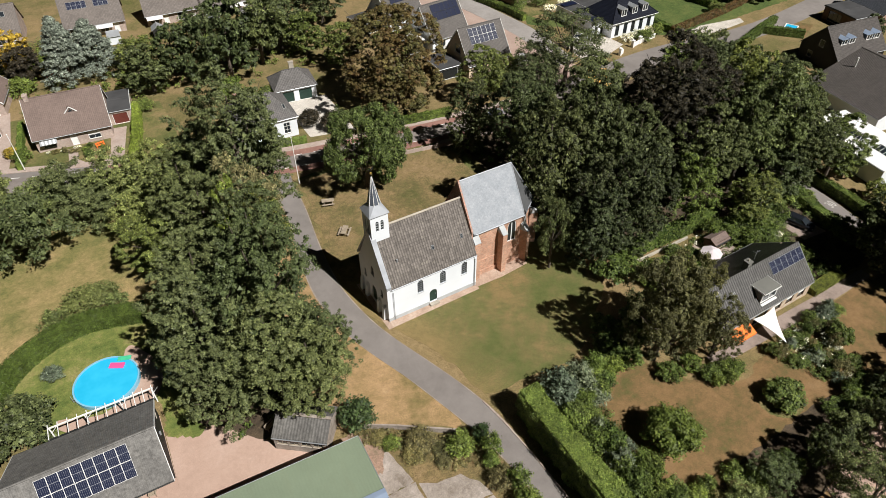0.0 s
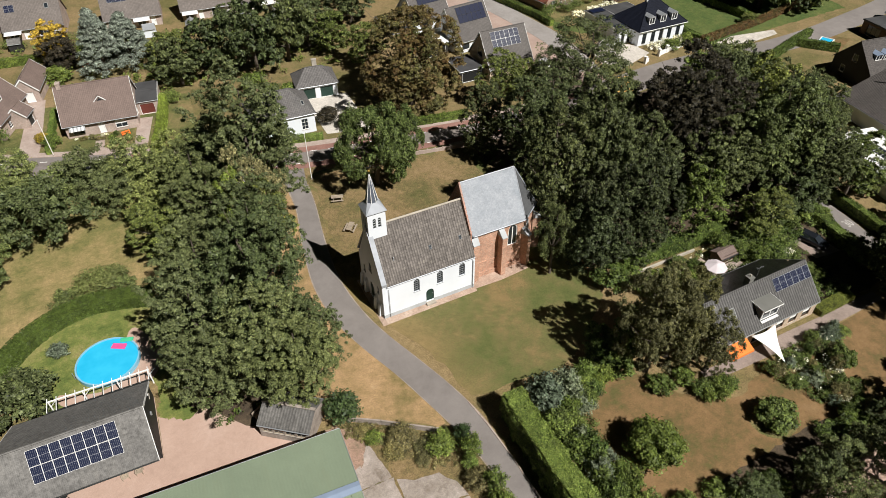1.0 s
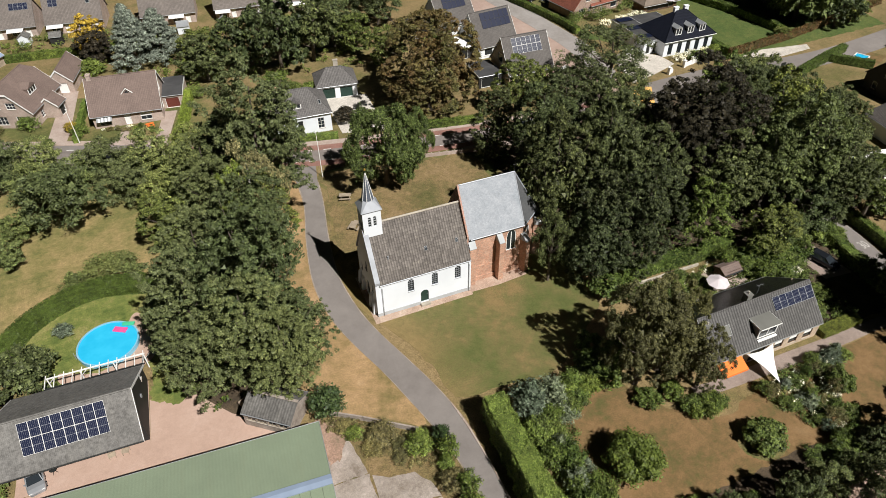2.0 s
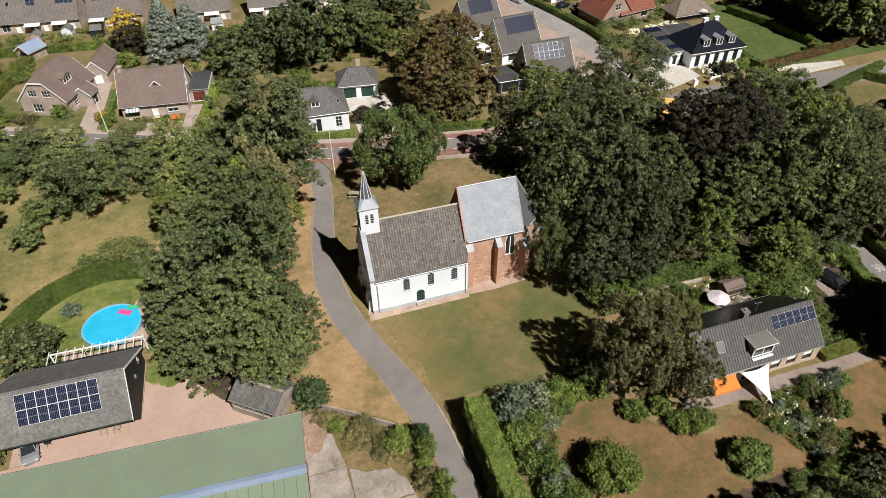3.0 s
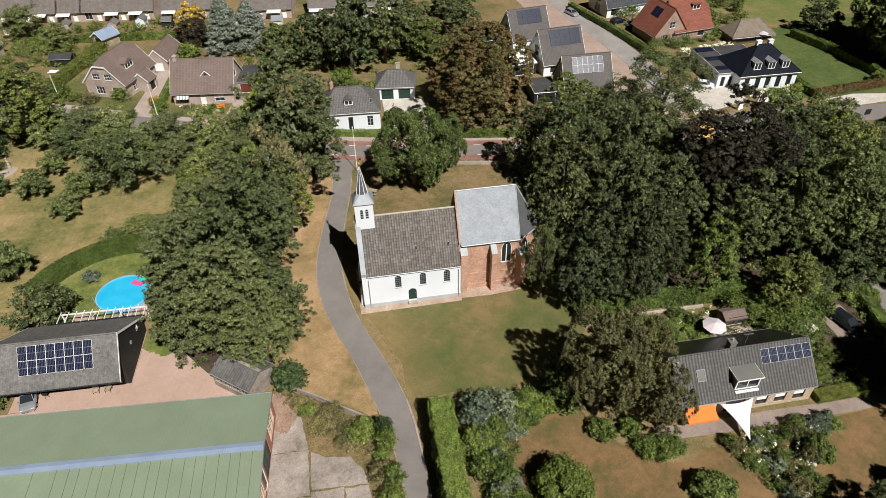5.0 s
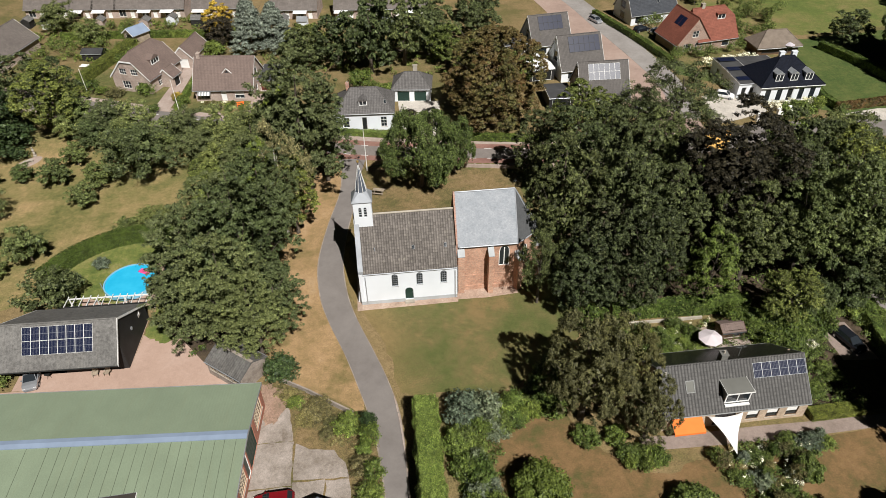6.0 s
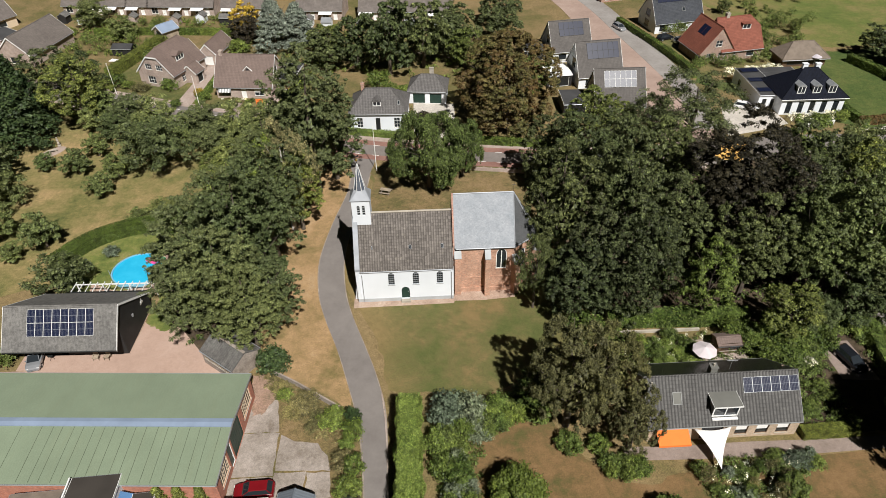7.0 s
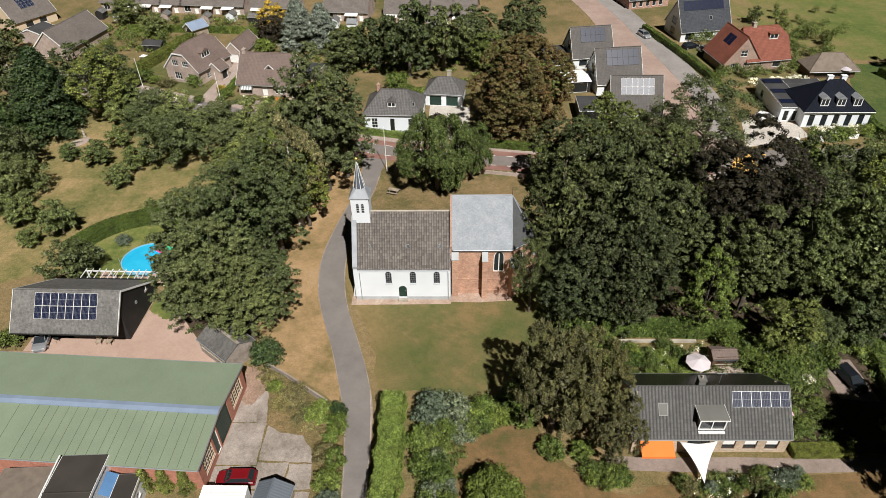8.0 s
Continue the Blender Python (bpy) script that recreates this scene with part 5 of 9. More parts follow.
part("corner_pier", boxes((-0.08, 0.4, -0.08, -0.004, 0.63, 5.5)), "white_wall", church, "white corner pier")
part("corner_pier", boxes((12.66, 13.0, -0.08, -0.004, 0.63, 5.2)), "white_wall", church, "white corner pier")
for k, y in enumerate((0.9, 2.4, 5.8, 7.3)):
    bt = prism([(-0.55, y - 0.3, 0), (-0.01, y - 0.3, 0), (-0.01, y + 0.3, 0), (-0.55, y + 0.3, 0)], [(-0.35, y - 0.3, 1.9), (-0.01, y - 0.3, 2.3), (-0.01, y + 0.3, 2.3), (-0.35, y + 0.3, 1.9)])
    part("buttress", bt, "white_wall", church)
# nave roof
ov = 0.1
sl = (RZ - 5.55) / RY
for s in (1, -1):
    f = lambda y, z: (RY - s * (RY - y), z)
    y0, z0 = f(-ov, 5.55 - ov * sl + 0.2)
    y1, z1 = f(RY, RZ + 0.2)
    part("roof_slope", slab([(0.5, y0, z0), (12.98, y0, z0), (12.98, y1, z1), (0.5, y1, z1)] if s == 1 else [(12.98, y0, z0), (0.5, y0, z0), (0.5, y1, z1), (12.98, y1, z1)], 0.17), "nave_tile", church)
    # west gable coping
    c0, c1 = f(-0.12, 5.55 + 0.05), f(RY, RZ + 0.5)
    low = [(-0.1, c0[0], c0[1]), (0.56, c0[0], c0[1]), (0.56, c0[0], c0[1] + 0.4), (-0.1, c0[0], c0[1] + 0.4)]
    high = [(-0.1, c1[0], c1[1] - 0.2), (0.56, c1[0], c1[1] - 0.2), (0.56, c1[0], c1[1] + 0.2), (-0.1, c1[0], c1[1] + 0.2)]
    part("gable_coping", prism(low, high), "lead", church, "grey lead-covered gable coping")
    part("gutter", rods(((0.5, y0 - s * 0.05, z0 - 0.16), (12.98, y0 - s * 0.05, z0 - 0.16), 0.075, 0.075)), "lead", church)
part("ridge_tiles", rods(((2.4, RY, RZ + 0.22), (12.98, RY, RZ + 0.22), 0.14, 0.14), sides=8), "stone", church, "pale mortar-bedded ridge")
part("downpipe", rods(((12.72, -0.16, 0.1), (12.72, -0.16, 5.0), 0.04, 0.04)), "zinc", church)
part("downpipe", rods(((0.75, -0.16, 0.1), (0.75, -0.16, 5.0), 0.04, 0.04)), "zinc", church)
for x, y in ((7.35, 1.55), (11.6, 1.55)):
    z = 5.55 + y * sl + 0.2
    g = bmesh.new()
    add_prism(g, [(x - 0.17, y - 0.13, z - 0.23), (x + 0.17, y - 0.13, z - 0.23), (x + 0.17, y + 0.13, z + 0.27), (x - 0.17, y + 0.13, z + 0.27)], [(x - 0.17, y - 0.2, z - 0.19), (x + 0.17, y - 0.2, z - 0.19), (x + 0.17, y + 0.06, z + 0.31), (x - 0.17, y + 0.06, z + 0.31)])
    bmesh.ops.recalc_face_normals(g, faces=g.faces)
    rw = part("roof_window", g, "zinc", church)
    g = bmesh.new()
    for q in (-0.075, 0.075):
        add_prism(g, [(x + q - 0.055, y - 0.19, z - 0.15), (x + q + 0.055, y - 0.19, z - 0.15), (x + q + 0.055, y + 0.04, z + 0.27), (x + q - 0.055, y + 0.04, z + 0.27)], [(x + q - 0.055, y - 0.205, z - 0.145), (x + q + 0.055, y - 0.205, z - 0.145), (x + q + 0.055, y + 0.025, z + 0.28), (x + q - 0.055, y + 0.025, z + 0.28)])
    bmesh.ops.recalc_face_normals(g, faces=g.faces)
    part("pane", g, "glass", rw)
part("vent_pipe", rods(((2.3, 1.55, 8.0), (2.3, 1.45, 8.6), 0.1, 0.08)), "lead", church)
# bell tower
tower = tagged(new("bell_tower"), "white square bell tower with louvred twin openings")
tower.parent = church
tx0, tx1, ty0, ty1 = 0.06, 2.4, 3.25, 5.55
louvre = dict(arch=True, cols=1, rows=4, frame="plinth", rim=0.05, bar=0.08, sill=False)
pair = lambda n: [(n / 2 - 0.33, 12.35, 0.42, 1.5, "window", louvre), (n / 2 + 0.33, 12.35, 0.42, 1.5, "window", louvre)]
wt = 0.25
wall(church, (tx0, ty0), (tx1, ty0), [(0, 14.7), (1, 14.7)], wt, "white_wall", pair(tx1 - tx0), 9.2, "tower_wall")
wall(church, (tx1, ty1), (tx0, ty1), [(0, 14.7), (1, 14.7)], wt, "white_wall", pair(tx1 - tx0), 9.2, "tower_wall")
wall(church, (tx1, ty0 + wt), (tx1, ty1 - wt), [(0, 14.7), (1, 14.7)], wt, "white_wall", (), 9.2, "tower_wall")
wall(church, (tx0, ty1 - wt), (tx0, ty0 + wt), [(0, 14.7), (1, 14.7)], wt, "white_wall", pair(ty1 - ty0 - 2 * wt), 9.2, "tower_wall")
bpy.data.objects.remove(tower)
cx, cy = (tx0 + tx1) / 2, (ty0 + ty1) / 2
sq = lambda r, z, n=8, ph=22.5: [(cx + r * math.cos(radians(ph + 360 * k / n)), cy + r * math.sin(radians(ph + 360 * k / n)), z) for k in range(n)]
half = (tx1 - tx0) / 2 + 0.16
box8 = lambda h, z: [(cx + a * h, cy + b * h, z) for a, b in ((1, 0.42), (0.42, 1), (-0.42, 1), (-1, 0.42), (-1, -0.42), (-0.42, -1), (0.42, -1), (1, -0.42))]
full = lambda h, z: [(cx + a * h, cy + b * h, z) for a, b in ((1, 0.97), (0.97, 1), (-0.97, 1), (-1, 0.97), (-1, -0.97), (-0.97, -1), (0.97, -1), (1, -0.97))]
part("spire_cornice", prism(full(half - 0.1, 14.55), full(half, 14.72)), "lead", church)
part("spire_skirt", prism(full(half + 0.02, 14.721), box8(0.7, 15.85)), "lead", church, "flared grey lead skirt")
spire = part("spire", prism(box8(0.7, 15.851), box8(0.05, 19.5)), "spire_lead", church, "slender dark lead-covered spire")
rolls = bmesh.new()
for a, b in zip(box8(0.71, 15.85), box8(0.055, 19.5)):
    add_rod(rolls, a, b, 0.045, 0.02, 5)
part("lead_roll", rolls, "white", spire, "pale lead rolls on the spire's arrises")
fin = part("finial", rods(((cx, cy, 19.45), (cx, cy, 20.5), 0.035, 0.02)), "dark", church)
g = bmesh.new()
bmesh.ops.create_uvsphere(g, u_segments=10, v_segments=6, radius=0.17, matrix=Matrix.Translation((cx, cy, 20.0)))
part("ball", g, "gold", fin, "gilt ball")
part("weathercock", boxes((cx - 0.32, cx + 0.32, cy - 0.015, cy + 0.015, 20.45, 20.53), (cx + 0.12, cx + 0.32, cy - 0.015, cy + 0.015, 20.53, 20.7)), "dark", fin)
# chancel
CX0, CX1, CY0, CY1 = 13.02, 21.2, 1.4, 8.2
CE, CR, CM = 8.25, 13.95, 4.8
AX = 24.2
pointed = dict(arch=True, pointed=0.55, cols=2, rows=1, frame="white", rim=0.1, bar=0.12, sill_mat="old_brick")
wall(church, (CX0, CY0), (CX1, CY0), [(0, CE), (1, CE)], 0.55, "old_brick", [(6.55, 3.9, 1.45, 3.5, "window", pointed)])
wall(church, (CX1, CY1), (CX0, CY1), [(0, CE), (1, CE)], 0.55, "old_brick", [(2.3, 3.5, 1.25, 3.2, "window", pointed)])
wall(church, (CX1, CY0), (AX, CY0 + 2.3), [(0, CE), (1, CE)], 0.5, "old_brick", [(1.7, 3.5, 1.1, 3.0, "window", pointed)])
wall(church, (AX, CY0 + 2.3), (AX, CY1 - 2.3), [(0, CE), (1, CE)], 0.5, "old_brick", [(1.3, 3.5, 1.1, 3.0, "window", pointed)])
wall(church, (AX, CY1 - 2.3), (CX1, CY1), [(0, CE), (1, CE)], 0.5, "old_brick", [(1.7, 3.5, 1.1, 3.0, "window", pointed)])
gable_w = prism([(CX0 - 0.02, CY0 - 0.15, 5.9), (CX0 + 0.4, CY0 - 0.15, 5.9), (CX0 + 0.4, CY1 + 0.15, 5.9), (CX0 - 0.02, CY1 + 0.15, 5.9)], [(CX0 - 0.02, CY0 - 0.15, CE + 0.3), (CX0 + 0.4, CY0 - 0.15, CE + 0.3), (CX0 + 0.4, CY1 + 0.15, CE + 0.3), (CX0 - 0.02, CY1 + 0.15, CE + 0.3)])
g = bmesh.new()
prof = [(CY0 - 0.15, 5.9), (CY1 + 0.15, 5.9), (CY1 + 0.15, CE + 0.1), (CM, CR + 0.34), (CY0 - 0.15, CE + 0.1)]
gable_w.free()
part("gable_wall", prism([(CX0 - 0.02, y, z) for y, z in prof], [(CX0 + 0.2, y, z) for y, z in prof]), "red_brick", church, "red brick gable parapet between nave and chancel")
g.free()
co = 0.3
cs = (CR - CE) / (CM - CY0)
up = 0.2
ze = CE - co * cs + up
part("roof_slope", slab([(CX0 + 0.21, CY0 - co, ze), (CX1 + 0.05, CY0 - co, ze), (21.2, CM, CR + up), (CX0 + 0.21, CM, CR + up)], 0.16), "slate", church)
part("roof_slope", slab([(CX1 + 0.05, CY1 + co, ze), (CX0 + 0.21, CY1 + co, ze), (CX0 + 0.21, CM, CR + up), (21.2, CM, CR + up)], 0.16), "slate", church)
ax = AX + co
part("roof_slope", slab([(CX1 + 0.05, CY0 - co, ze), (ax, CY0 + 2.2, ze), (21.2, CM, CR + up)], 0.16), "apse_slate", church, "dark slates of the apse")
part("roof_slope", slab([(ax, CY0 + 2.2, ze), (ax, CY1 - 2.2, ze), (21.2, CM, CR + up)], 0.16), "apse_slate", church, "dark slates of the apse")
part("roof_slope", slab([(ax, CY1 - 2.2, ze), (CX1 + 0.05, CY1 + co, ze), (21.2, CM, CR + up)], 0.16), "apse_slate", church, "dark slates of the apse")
g = rods(((CX0 + 0.21, CM, CR + up), (21.2, CM, CR + up), 0.09, 0.09))
for px, py in ((CX1 + 0.05, CY0 - co), (ax, CY0 + 2.2), (ax, CY1 - 2.2), (CX1 + 0.05, CY1 + co)):
    add_rod(g, (21.2, CM, CR + up), (px, py, ze), 0.07, 0.07)
part("ridge_capping", g, "lead", church)
part("ridge_cross", rods(((21.2, CM, CR + 0.2), (21.2, CM, CR + 1.7), 0.035, 0.02), ((20.95, CM, CR + 1.3), (21.45, CM, CR + 1.3), 0.02, 0.02)), "dark", church)
g = rods(((CX0 + 0.4, CY0 - co - 0.07, ze - 0.1), (CX1 + 0.05, CY0 - co - 0.07, ze - 0.1), 0.09, 0.09))
add_rod(g, (CX1 + 0.05, CY0 - co - 0.07, ze - 0.1), (ax + 0.07, CY0 + 2.2, ze - 0.1), 0.09, 0.09)
add_rod(g, (ax + 0.07, CY0 + 2.2, ze - 0.1), (ax + 0.07, CY1 - 2.2, ze - 0.1), 0.09, 0.09)
part("gutter", g, "lead", church)


def buttress(x, y, rz, w, reach, h, name="buttress"):
    b = prism([(-w / 2, -reach, 0), (w / 2, -reach, 0), (w / 2, 0.02, 0), (-w / 2, 0.02, 0)], [(-w / 2, -reach, h), (w / 2, -reach, h), (w / 2, 0.02, h), (-w / 2, 0.02, h)])
    o = part(name, b, "old_brick", church)
    o.matrix_basis = pose(x, y, 0, 0, 0, rz)
    c = prism([(-w / 2 - 0.05, -reach - 0.06, h + 0.002), (w / 2 + 0.05, -reach - 0.06, h + 0.002), (w / 2 + 0.05, 0.0, h + 0.002), (-w / 2 - 0.05, 0.0, h + 0.002)], [(-w / 2 - 0.05, -reach - 0.06, h + 0.08), (w / 2 + 0.05, -reach - 0.06, h + 0.08), (w / 2 + 0.05, 0.0, h + 0.95), (-w / 2 - 0.05, 0.0, h + 0.95)])
    part("weathering", c, "plinth", o, "grey sloped buttress cap")


buttress(13.65, CY0, 0, 0.85, 0.75, 6.5)
buttress(17.65, CY0, 0, 0.7, 1.2, 6.6)
buttress(21.3, CY0 + 0.05, 22, 0.7, 1.1, 5.4)
buttress(24.2, CY0 + 2.3, 70, 0.7, 1.1, 5.4)
buttress(17.75, CY1, 180, 0.7, 1.1, 5.4)
part("string_course", boxes((CX0 + 0.5, 17.3, CY0 - 0.07, CY0 - 0.004, 2.5, 2.62), (18.15, 21.7, CY0 - 0.07, CY0 - 0.004, 2.5, 2.62)), "old_brick", church)
part("base_course", boxes((CX0 + 0.95, 17.38, CY0 - 0.16, CY0 - 0.004, 0, 0.75), (18.12, 21.7, CY0 - 0.16, CY0 - 0.004, 0, 0.75)), "old_brick", church)
part("downpipe", rods(((13.05, CY0 - 0.75, 0.1), (13.05, CY0 - 0.75, 5.2), 0.04, 0.04)), "zinc", church)


# ---- bungalow with solar panels ----
win = dict(cols=1, frame="white")
shop = dict(cols=1, frame="brown_wood", blind=0.55)
bung = house("bungalow", "low grey-roofed bungalow with solar panels", 41.1, -19.75, 0.4, 16.6, 9.1, 2.35, 6.1, walls="yellow_brick", tile="house_sheet", over=0.35, over_s=0.08, offset=-0.65, eave_n=2.0, trim="grey_trim", gutter="grey_trim", tile_n="black_sheet",
             openings={"S": [(10.3, 0.55, 1.4, 1.5, "window", shop), (12.6, 0.55, 1.4, 1.5, "window", shop), (14.9, 0.55, 1.4, 1.5, "window", shop), (7.0, 0.1, 2.4, 2.05, "window", dict(cols=3, frame="dark")), (2.5, 0.2, 3.2, 1.95, "window", dict(cols=3, frame="dark"))],
                       "W": [(3, 1.0, 1.6, 1.2, "window", win)], "E": [(3, 1.0, 1.6, 1.2, "window", win), (5, 3.9, 1.0, 1.0, "window", win)]})
solar(bung, 2.3, -1.05, 6, 1)
skylight(bung, -5.1, -2.4, 1.0, 1.35, "grey_felt")
dormer(bung, -0.1, -3.9, 2.8, 1.7, 3.6, "white", "grey_felt", True, 2)
part("dormer_apron", boxes((-1.5, 1.3, -4.3, -3.96, on_south(bung, 0, -4.15) - 0.05, on_south(bung, 0, -4.15) + 0.12)), "white", bung)
part("dormer_edge", boxes((-1.68, 1.48, -4.19, -4.152, on_south(bung, 0, -3.9) + 1.62, on_south(bung, 0, -3.9) + 1.79), (-1.68, -1.652, -4.15, -1.2, on_south(bung, 0, -3.9) + 1.62, on_south(bung, 0, -3.9) + 1.79), (1.452, 1.48, -4.15, -1.2, on_south(bung, 0, -3.9) + 1.62, on_south(bung, 0, -3.9) + 1.79)), "white", bung, "pale edge of the dormer's flat roof")
chimney(bung, -8.1, -1.9, 3.6, 6.4, 0.75, 0.6, "grey_felt", 1)
chimney(bung, -0.8, -0.2, 5.6, 6.95, 0.75, 0.75, "grey_felt", 1)
part("aerial", rods(((1.5, 0.4, 5.6), (1.5, 0.4, 7.2), 0.02, 0.02), ((0.9, 0.4, 7.1), (2.1, 0.4, 7.0), 0.015, 0.015), ((1.1, 0.2, 7.1), (1.1, 0.7, 7.1), 0.012, 0.012), ((1.8, 0.2, 7.03), (1.8, 0.7, 7.03), 0.012, 0.012)), "zinc", bung)

awning = thing("awning", "bright orange fabric awning below the bungalow's eave", "awning", 41.1 - 5.85, -24.4, 0, 0.4)
part("fabric", prism([(-1.75, 0, 2.18), (1.75, 0, 2.18), (1.75, -1.6, 1.5), (-1.75, -1.6, 1.5)], [(-1.75, 0, 2.21), (1.75, 0, 2.21), (1.75, -1.6, 1.53), (-1.75, -1.6, 1.53)]), "orange", awning)
part("valance", boxes((-1.75, 1.75, -1.62, -1.6, 1.25, 1.52)), "orange", awning)
part("arm", rods(((-1.7, 0, 1.9), (-1.7, -1.55, 1.47), 0.03, 0.03), ((1.7, 0, 1.9), (1.7, -1.55, 1.47), 0.03, 0.03)), "white", awning)
sail = thing("shade_sail", "white triangular shade sail stretched over the terrace", "shade sail")
a, b, c = Vector((37.6, -24.6, 2.3)), Vector((41.7, -24.5, 2.3)), Vector((39.4, -28.7, 0.9))
g = bmesh.new()
grid = {}
N = 8
for i in range(N + 1):
    for j in range(N + 1 - i):
        u, v = i / N, j / N
        w = 1 - u - v
        p = a * w + b * u + c * v
        pull = 27 * u * v * w
        edge = 4 * (u * v * 0.0 + w * u + w * v + u * v)
        ctr = (a + b + c) / 3
        p = p + (ctr - p) * 0.2 * edge * (1 - pull) + Vector((0, 0, -0.25 * pull))
        grid[i, j] = g.verts.new(p)
for i in range(N):
    for j in range(N - i):
        g.faces.new((grid[i, j], grid[i + 1, j], grid[i, j + 1]))
        if i + j < N - 1:
            g.faces.new((grid[i + 1, j], grid[i + 1, j + 1], grid[i, j + 1]))
bmesh.ops.recalc_face_normals(g, faces=g.faces)
cloth = part("cloth", g, "sail", sail, smooth=True)
so = cloth.modifiers.new("thickness", "SOLIDIFY")
so.thickness = 0.02
part("post", rods(((39.4, -28.85, 0), (39.4, -28.8, 1.5), 0.05, 0.05)), "dark", sail)

umb = thing("parasol", "large open off-white octagonal parasol", "parasol", 42.8, -13.4)
ring = [(1.5 * math.cos(2 * math.pi * k / 8), 1.5 * math.sin(2 * math.pi * k / 8), 2.25) for k in range(8)]
g = bmesh.new()
top = g.verts.new((0, 0, 2.85))
rv = [g.verts.new(p) for p in ring]
for k in range(8):
    g.faces.new((rv[k], rv[(k + 1) % 8], top))
canopy = part("canopy", g, plain("faded_pink_cloth", (0.60, 0.54, 0.56), 0.9), umb)
canopy.modifiers.new("thickness", "SOLIDIFY").thickness = 0.02
part("pole", rods(((0, 0, 0), (0, 0, 2.9), 0.035, 0.03)), "zinc", umb)
part("base", disc(0, 0, 0, 0.1, 0.35, 0.35, 16), "concrete", umb)
for k in range(8):
    part("rib", rods(((0, 0, 2.78), tuple(v * 0.99 for v in ring[k][:2]) + (2.2,), 0.012, 0.01), sides=4), "wood", umb)
gaz = house("garden_shelter", "small dark-roofed open garden shelter", 46.6, -11.2, 2, 2.9, 1.8, 1.5, 1.9, walls="brown_wood", tile="brown_tile", over=0.2, gutter="dark", category="shelter", thick=0.1, trim="brown_wood", openings={"S": [(1.9, 0.5, 3.0, 1.2, "window", dict(cols=3, frame="brown_wood"))]})
pinksheet = thing("side_awning", "small pink fabric awning on the gable", "awning", 49.55, -19.9)
part("fabric", prism([(0, -1.4, 3.3), (0, 1.4, 3.3), (1.4, 1.4, 2.4), (1.4, -1.4, 2.4)], [(0, -1.4, 3.33), (0, 1.4, 3.33), (1.4, 1.4, 2.43), (1.4, -1.4, 2.43)]), plain("pale_pink_cloth", (0.75, 0.45, 0.6), 0.8), pinksheet)

# ---- barn, pergola and pool ----
barn = house("carport_barn", "black-boarded barn with grey sheet roof and solar panels", -35.57, -3.2, -1.5, 13.6, 8.75, 5.37, 7.0, walls="dark_boards", tile="barn_sheet", over=0.3, over_s=2.3, offset=-2.8, category="barn", trim="white", gutter="dark", eave_n=2.45,
             openings={"S": [(3.2, 0.02, 5.6, 2.4, "void")], "E": [(6.4, 2.6, 0.7, 0.6, "window", win)]})
part("partition", boxes((-6.5, 6.5, 1.6, 1.75, 0.03, 3.9)), "dark_boards", barn)
solar(barn, -3.95, -3.1, 8, 2, frame_mat="white")
part("wall_lamp", boxes((6.81, 6.98, -0.8, -0.5, 3.0, 3.35)), "zinc", barn)

perg = thing("pergola", "white timber pergola along the barn's back eave", "pergola", -33.6, 2.35, 0, -1.5)
part("beam", boxes((-5.4, 5.4, 0.64, 0.74, 2.44, 2.6)), "white", perg)
part("beam", boxes((-5.4, 5.4, -0.98, -0.86, 2.42, 2.64)), "dark", perg)
for k in range(12):
    x = -5.35 + k * 10.6 / 11
    part("rafter", boxes((x, x + 0.07, -0.98, 1.0, 2.645, 2.76)), "white", perg)
for x in (-5.3, -1.8, 1.8, 5.2):
    part("post", boxes((x, x + 0.12, 0.63, 0.75, 0, 2.42)), "white", perg)
    part("brace", rods(((x + 0.06, 0.69, 1.7), (x + 0.75, 0.69, 2.4), 0.04, 0.04), sides=4), "white", perg)

pool = thing("pool", "round blue above-ground pool full of water", "pool", -32.8, 8.45)
n = 56
ring = [(math.cos(2 * math.pi * k / n), math.sin(2 * math.pi * k / n)) for k in range(n)]
g = bmesh.new()
loops = [[g.verts.new((x * r, y * r, z)) for x, y in ring] for r, z in ((3.68, 0.0), (3.68, 0.6), (3.50, 0.6), (3.50, 0.0))]
for i in range(n):
    for q in range(3):
        g.faces.new((loops[q][i], loops[q][(i + 1) % n], loops[q + 1][(i + 1) % n], loops[q + 1][i]))
part("rim", g, "pool_side", pool)
part("water", disc(0, 0, 0.3, 0.5, 3.49, 3.49, 56), "water", pool)
part("ladder", rods(((-3.5, -1.2, 0), (-3.5, -1.2, 1.2), 0.03, 0.03), ((-3.8, -0.8, 0), (-3.8, -0.8, 1.2), 0.03, 0.03), ((-3.5, -1.2, 0.4), (-3.8, -0.8, 0.4), 0.02, 0.02), ((-3.5, -1.2, 0.8), (-3.8, -0.8, 0.8), 0.02, 0.02)), "zinc", pool)
lilo2 = thing("air_bed", "green inflatable air bed floating on the pool", "air bed", -30.3, 10.9, 0.5, -20)
for k in range(4):
    part("tube", rods(((-0.75, -0.24 + k * 0.16, 0.07), (0.75, -0.24 + k * 0.16, 0.07), 0.085, 0.085), sides=8), plain("green_plastic", (0.06, 0.45, 0.25), 0.5) if k == 0 else lilo2.children[0].data.materials[0], lilo2)
lilo = thing("air_bed", "pink inflatable air bed floating on the pool", "air bed", -31.3, 10.2, 0.5, -30)
for k in range(5):
    part("tube", rods(((-0.85, -0.32 + k * 0.16, 0.07), (0.85, -0.32 + k * 0.16, 0.07), 0.09, 0.09), sides=8), "pink", lilo)
part("pillow", boxes((0.6, 0.88, -0.36, 0.36, 0.13, 0.24)), "pink", lilo)

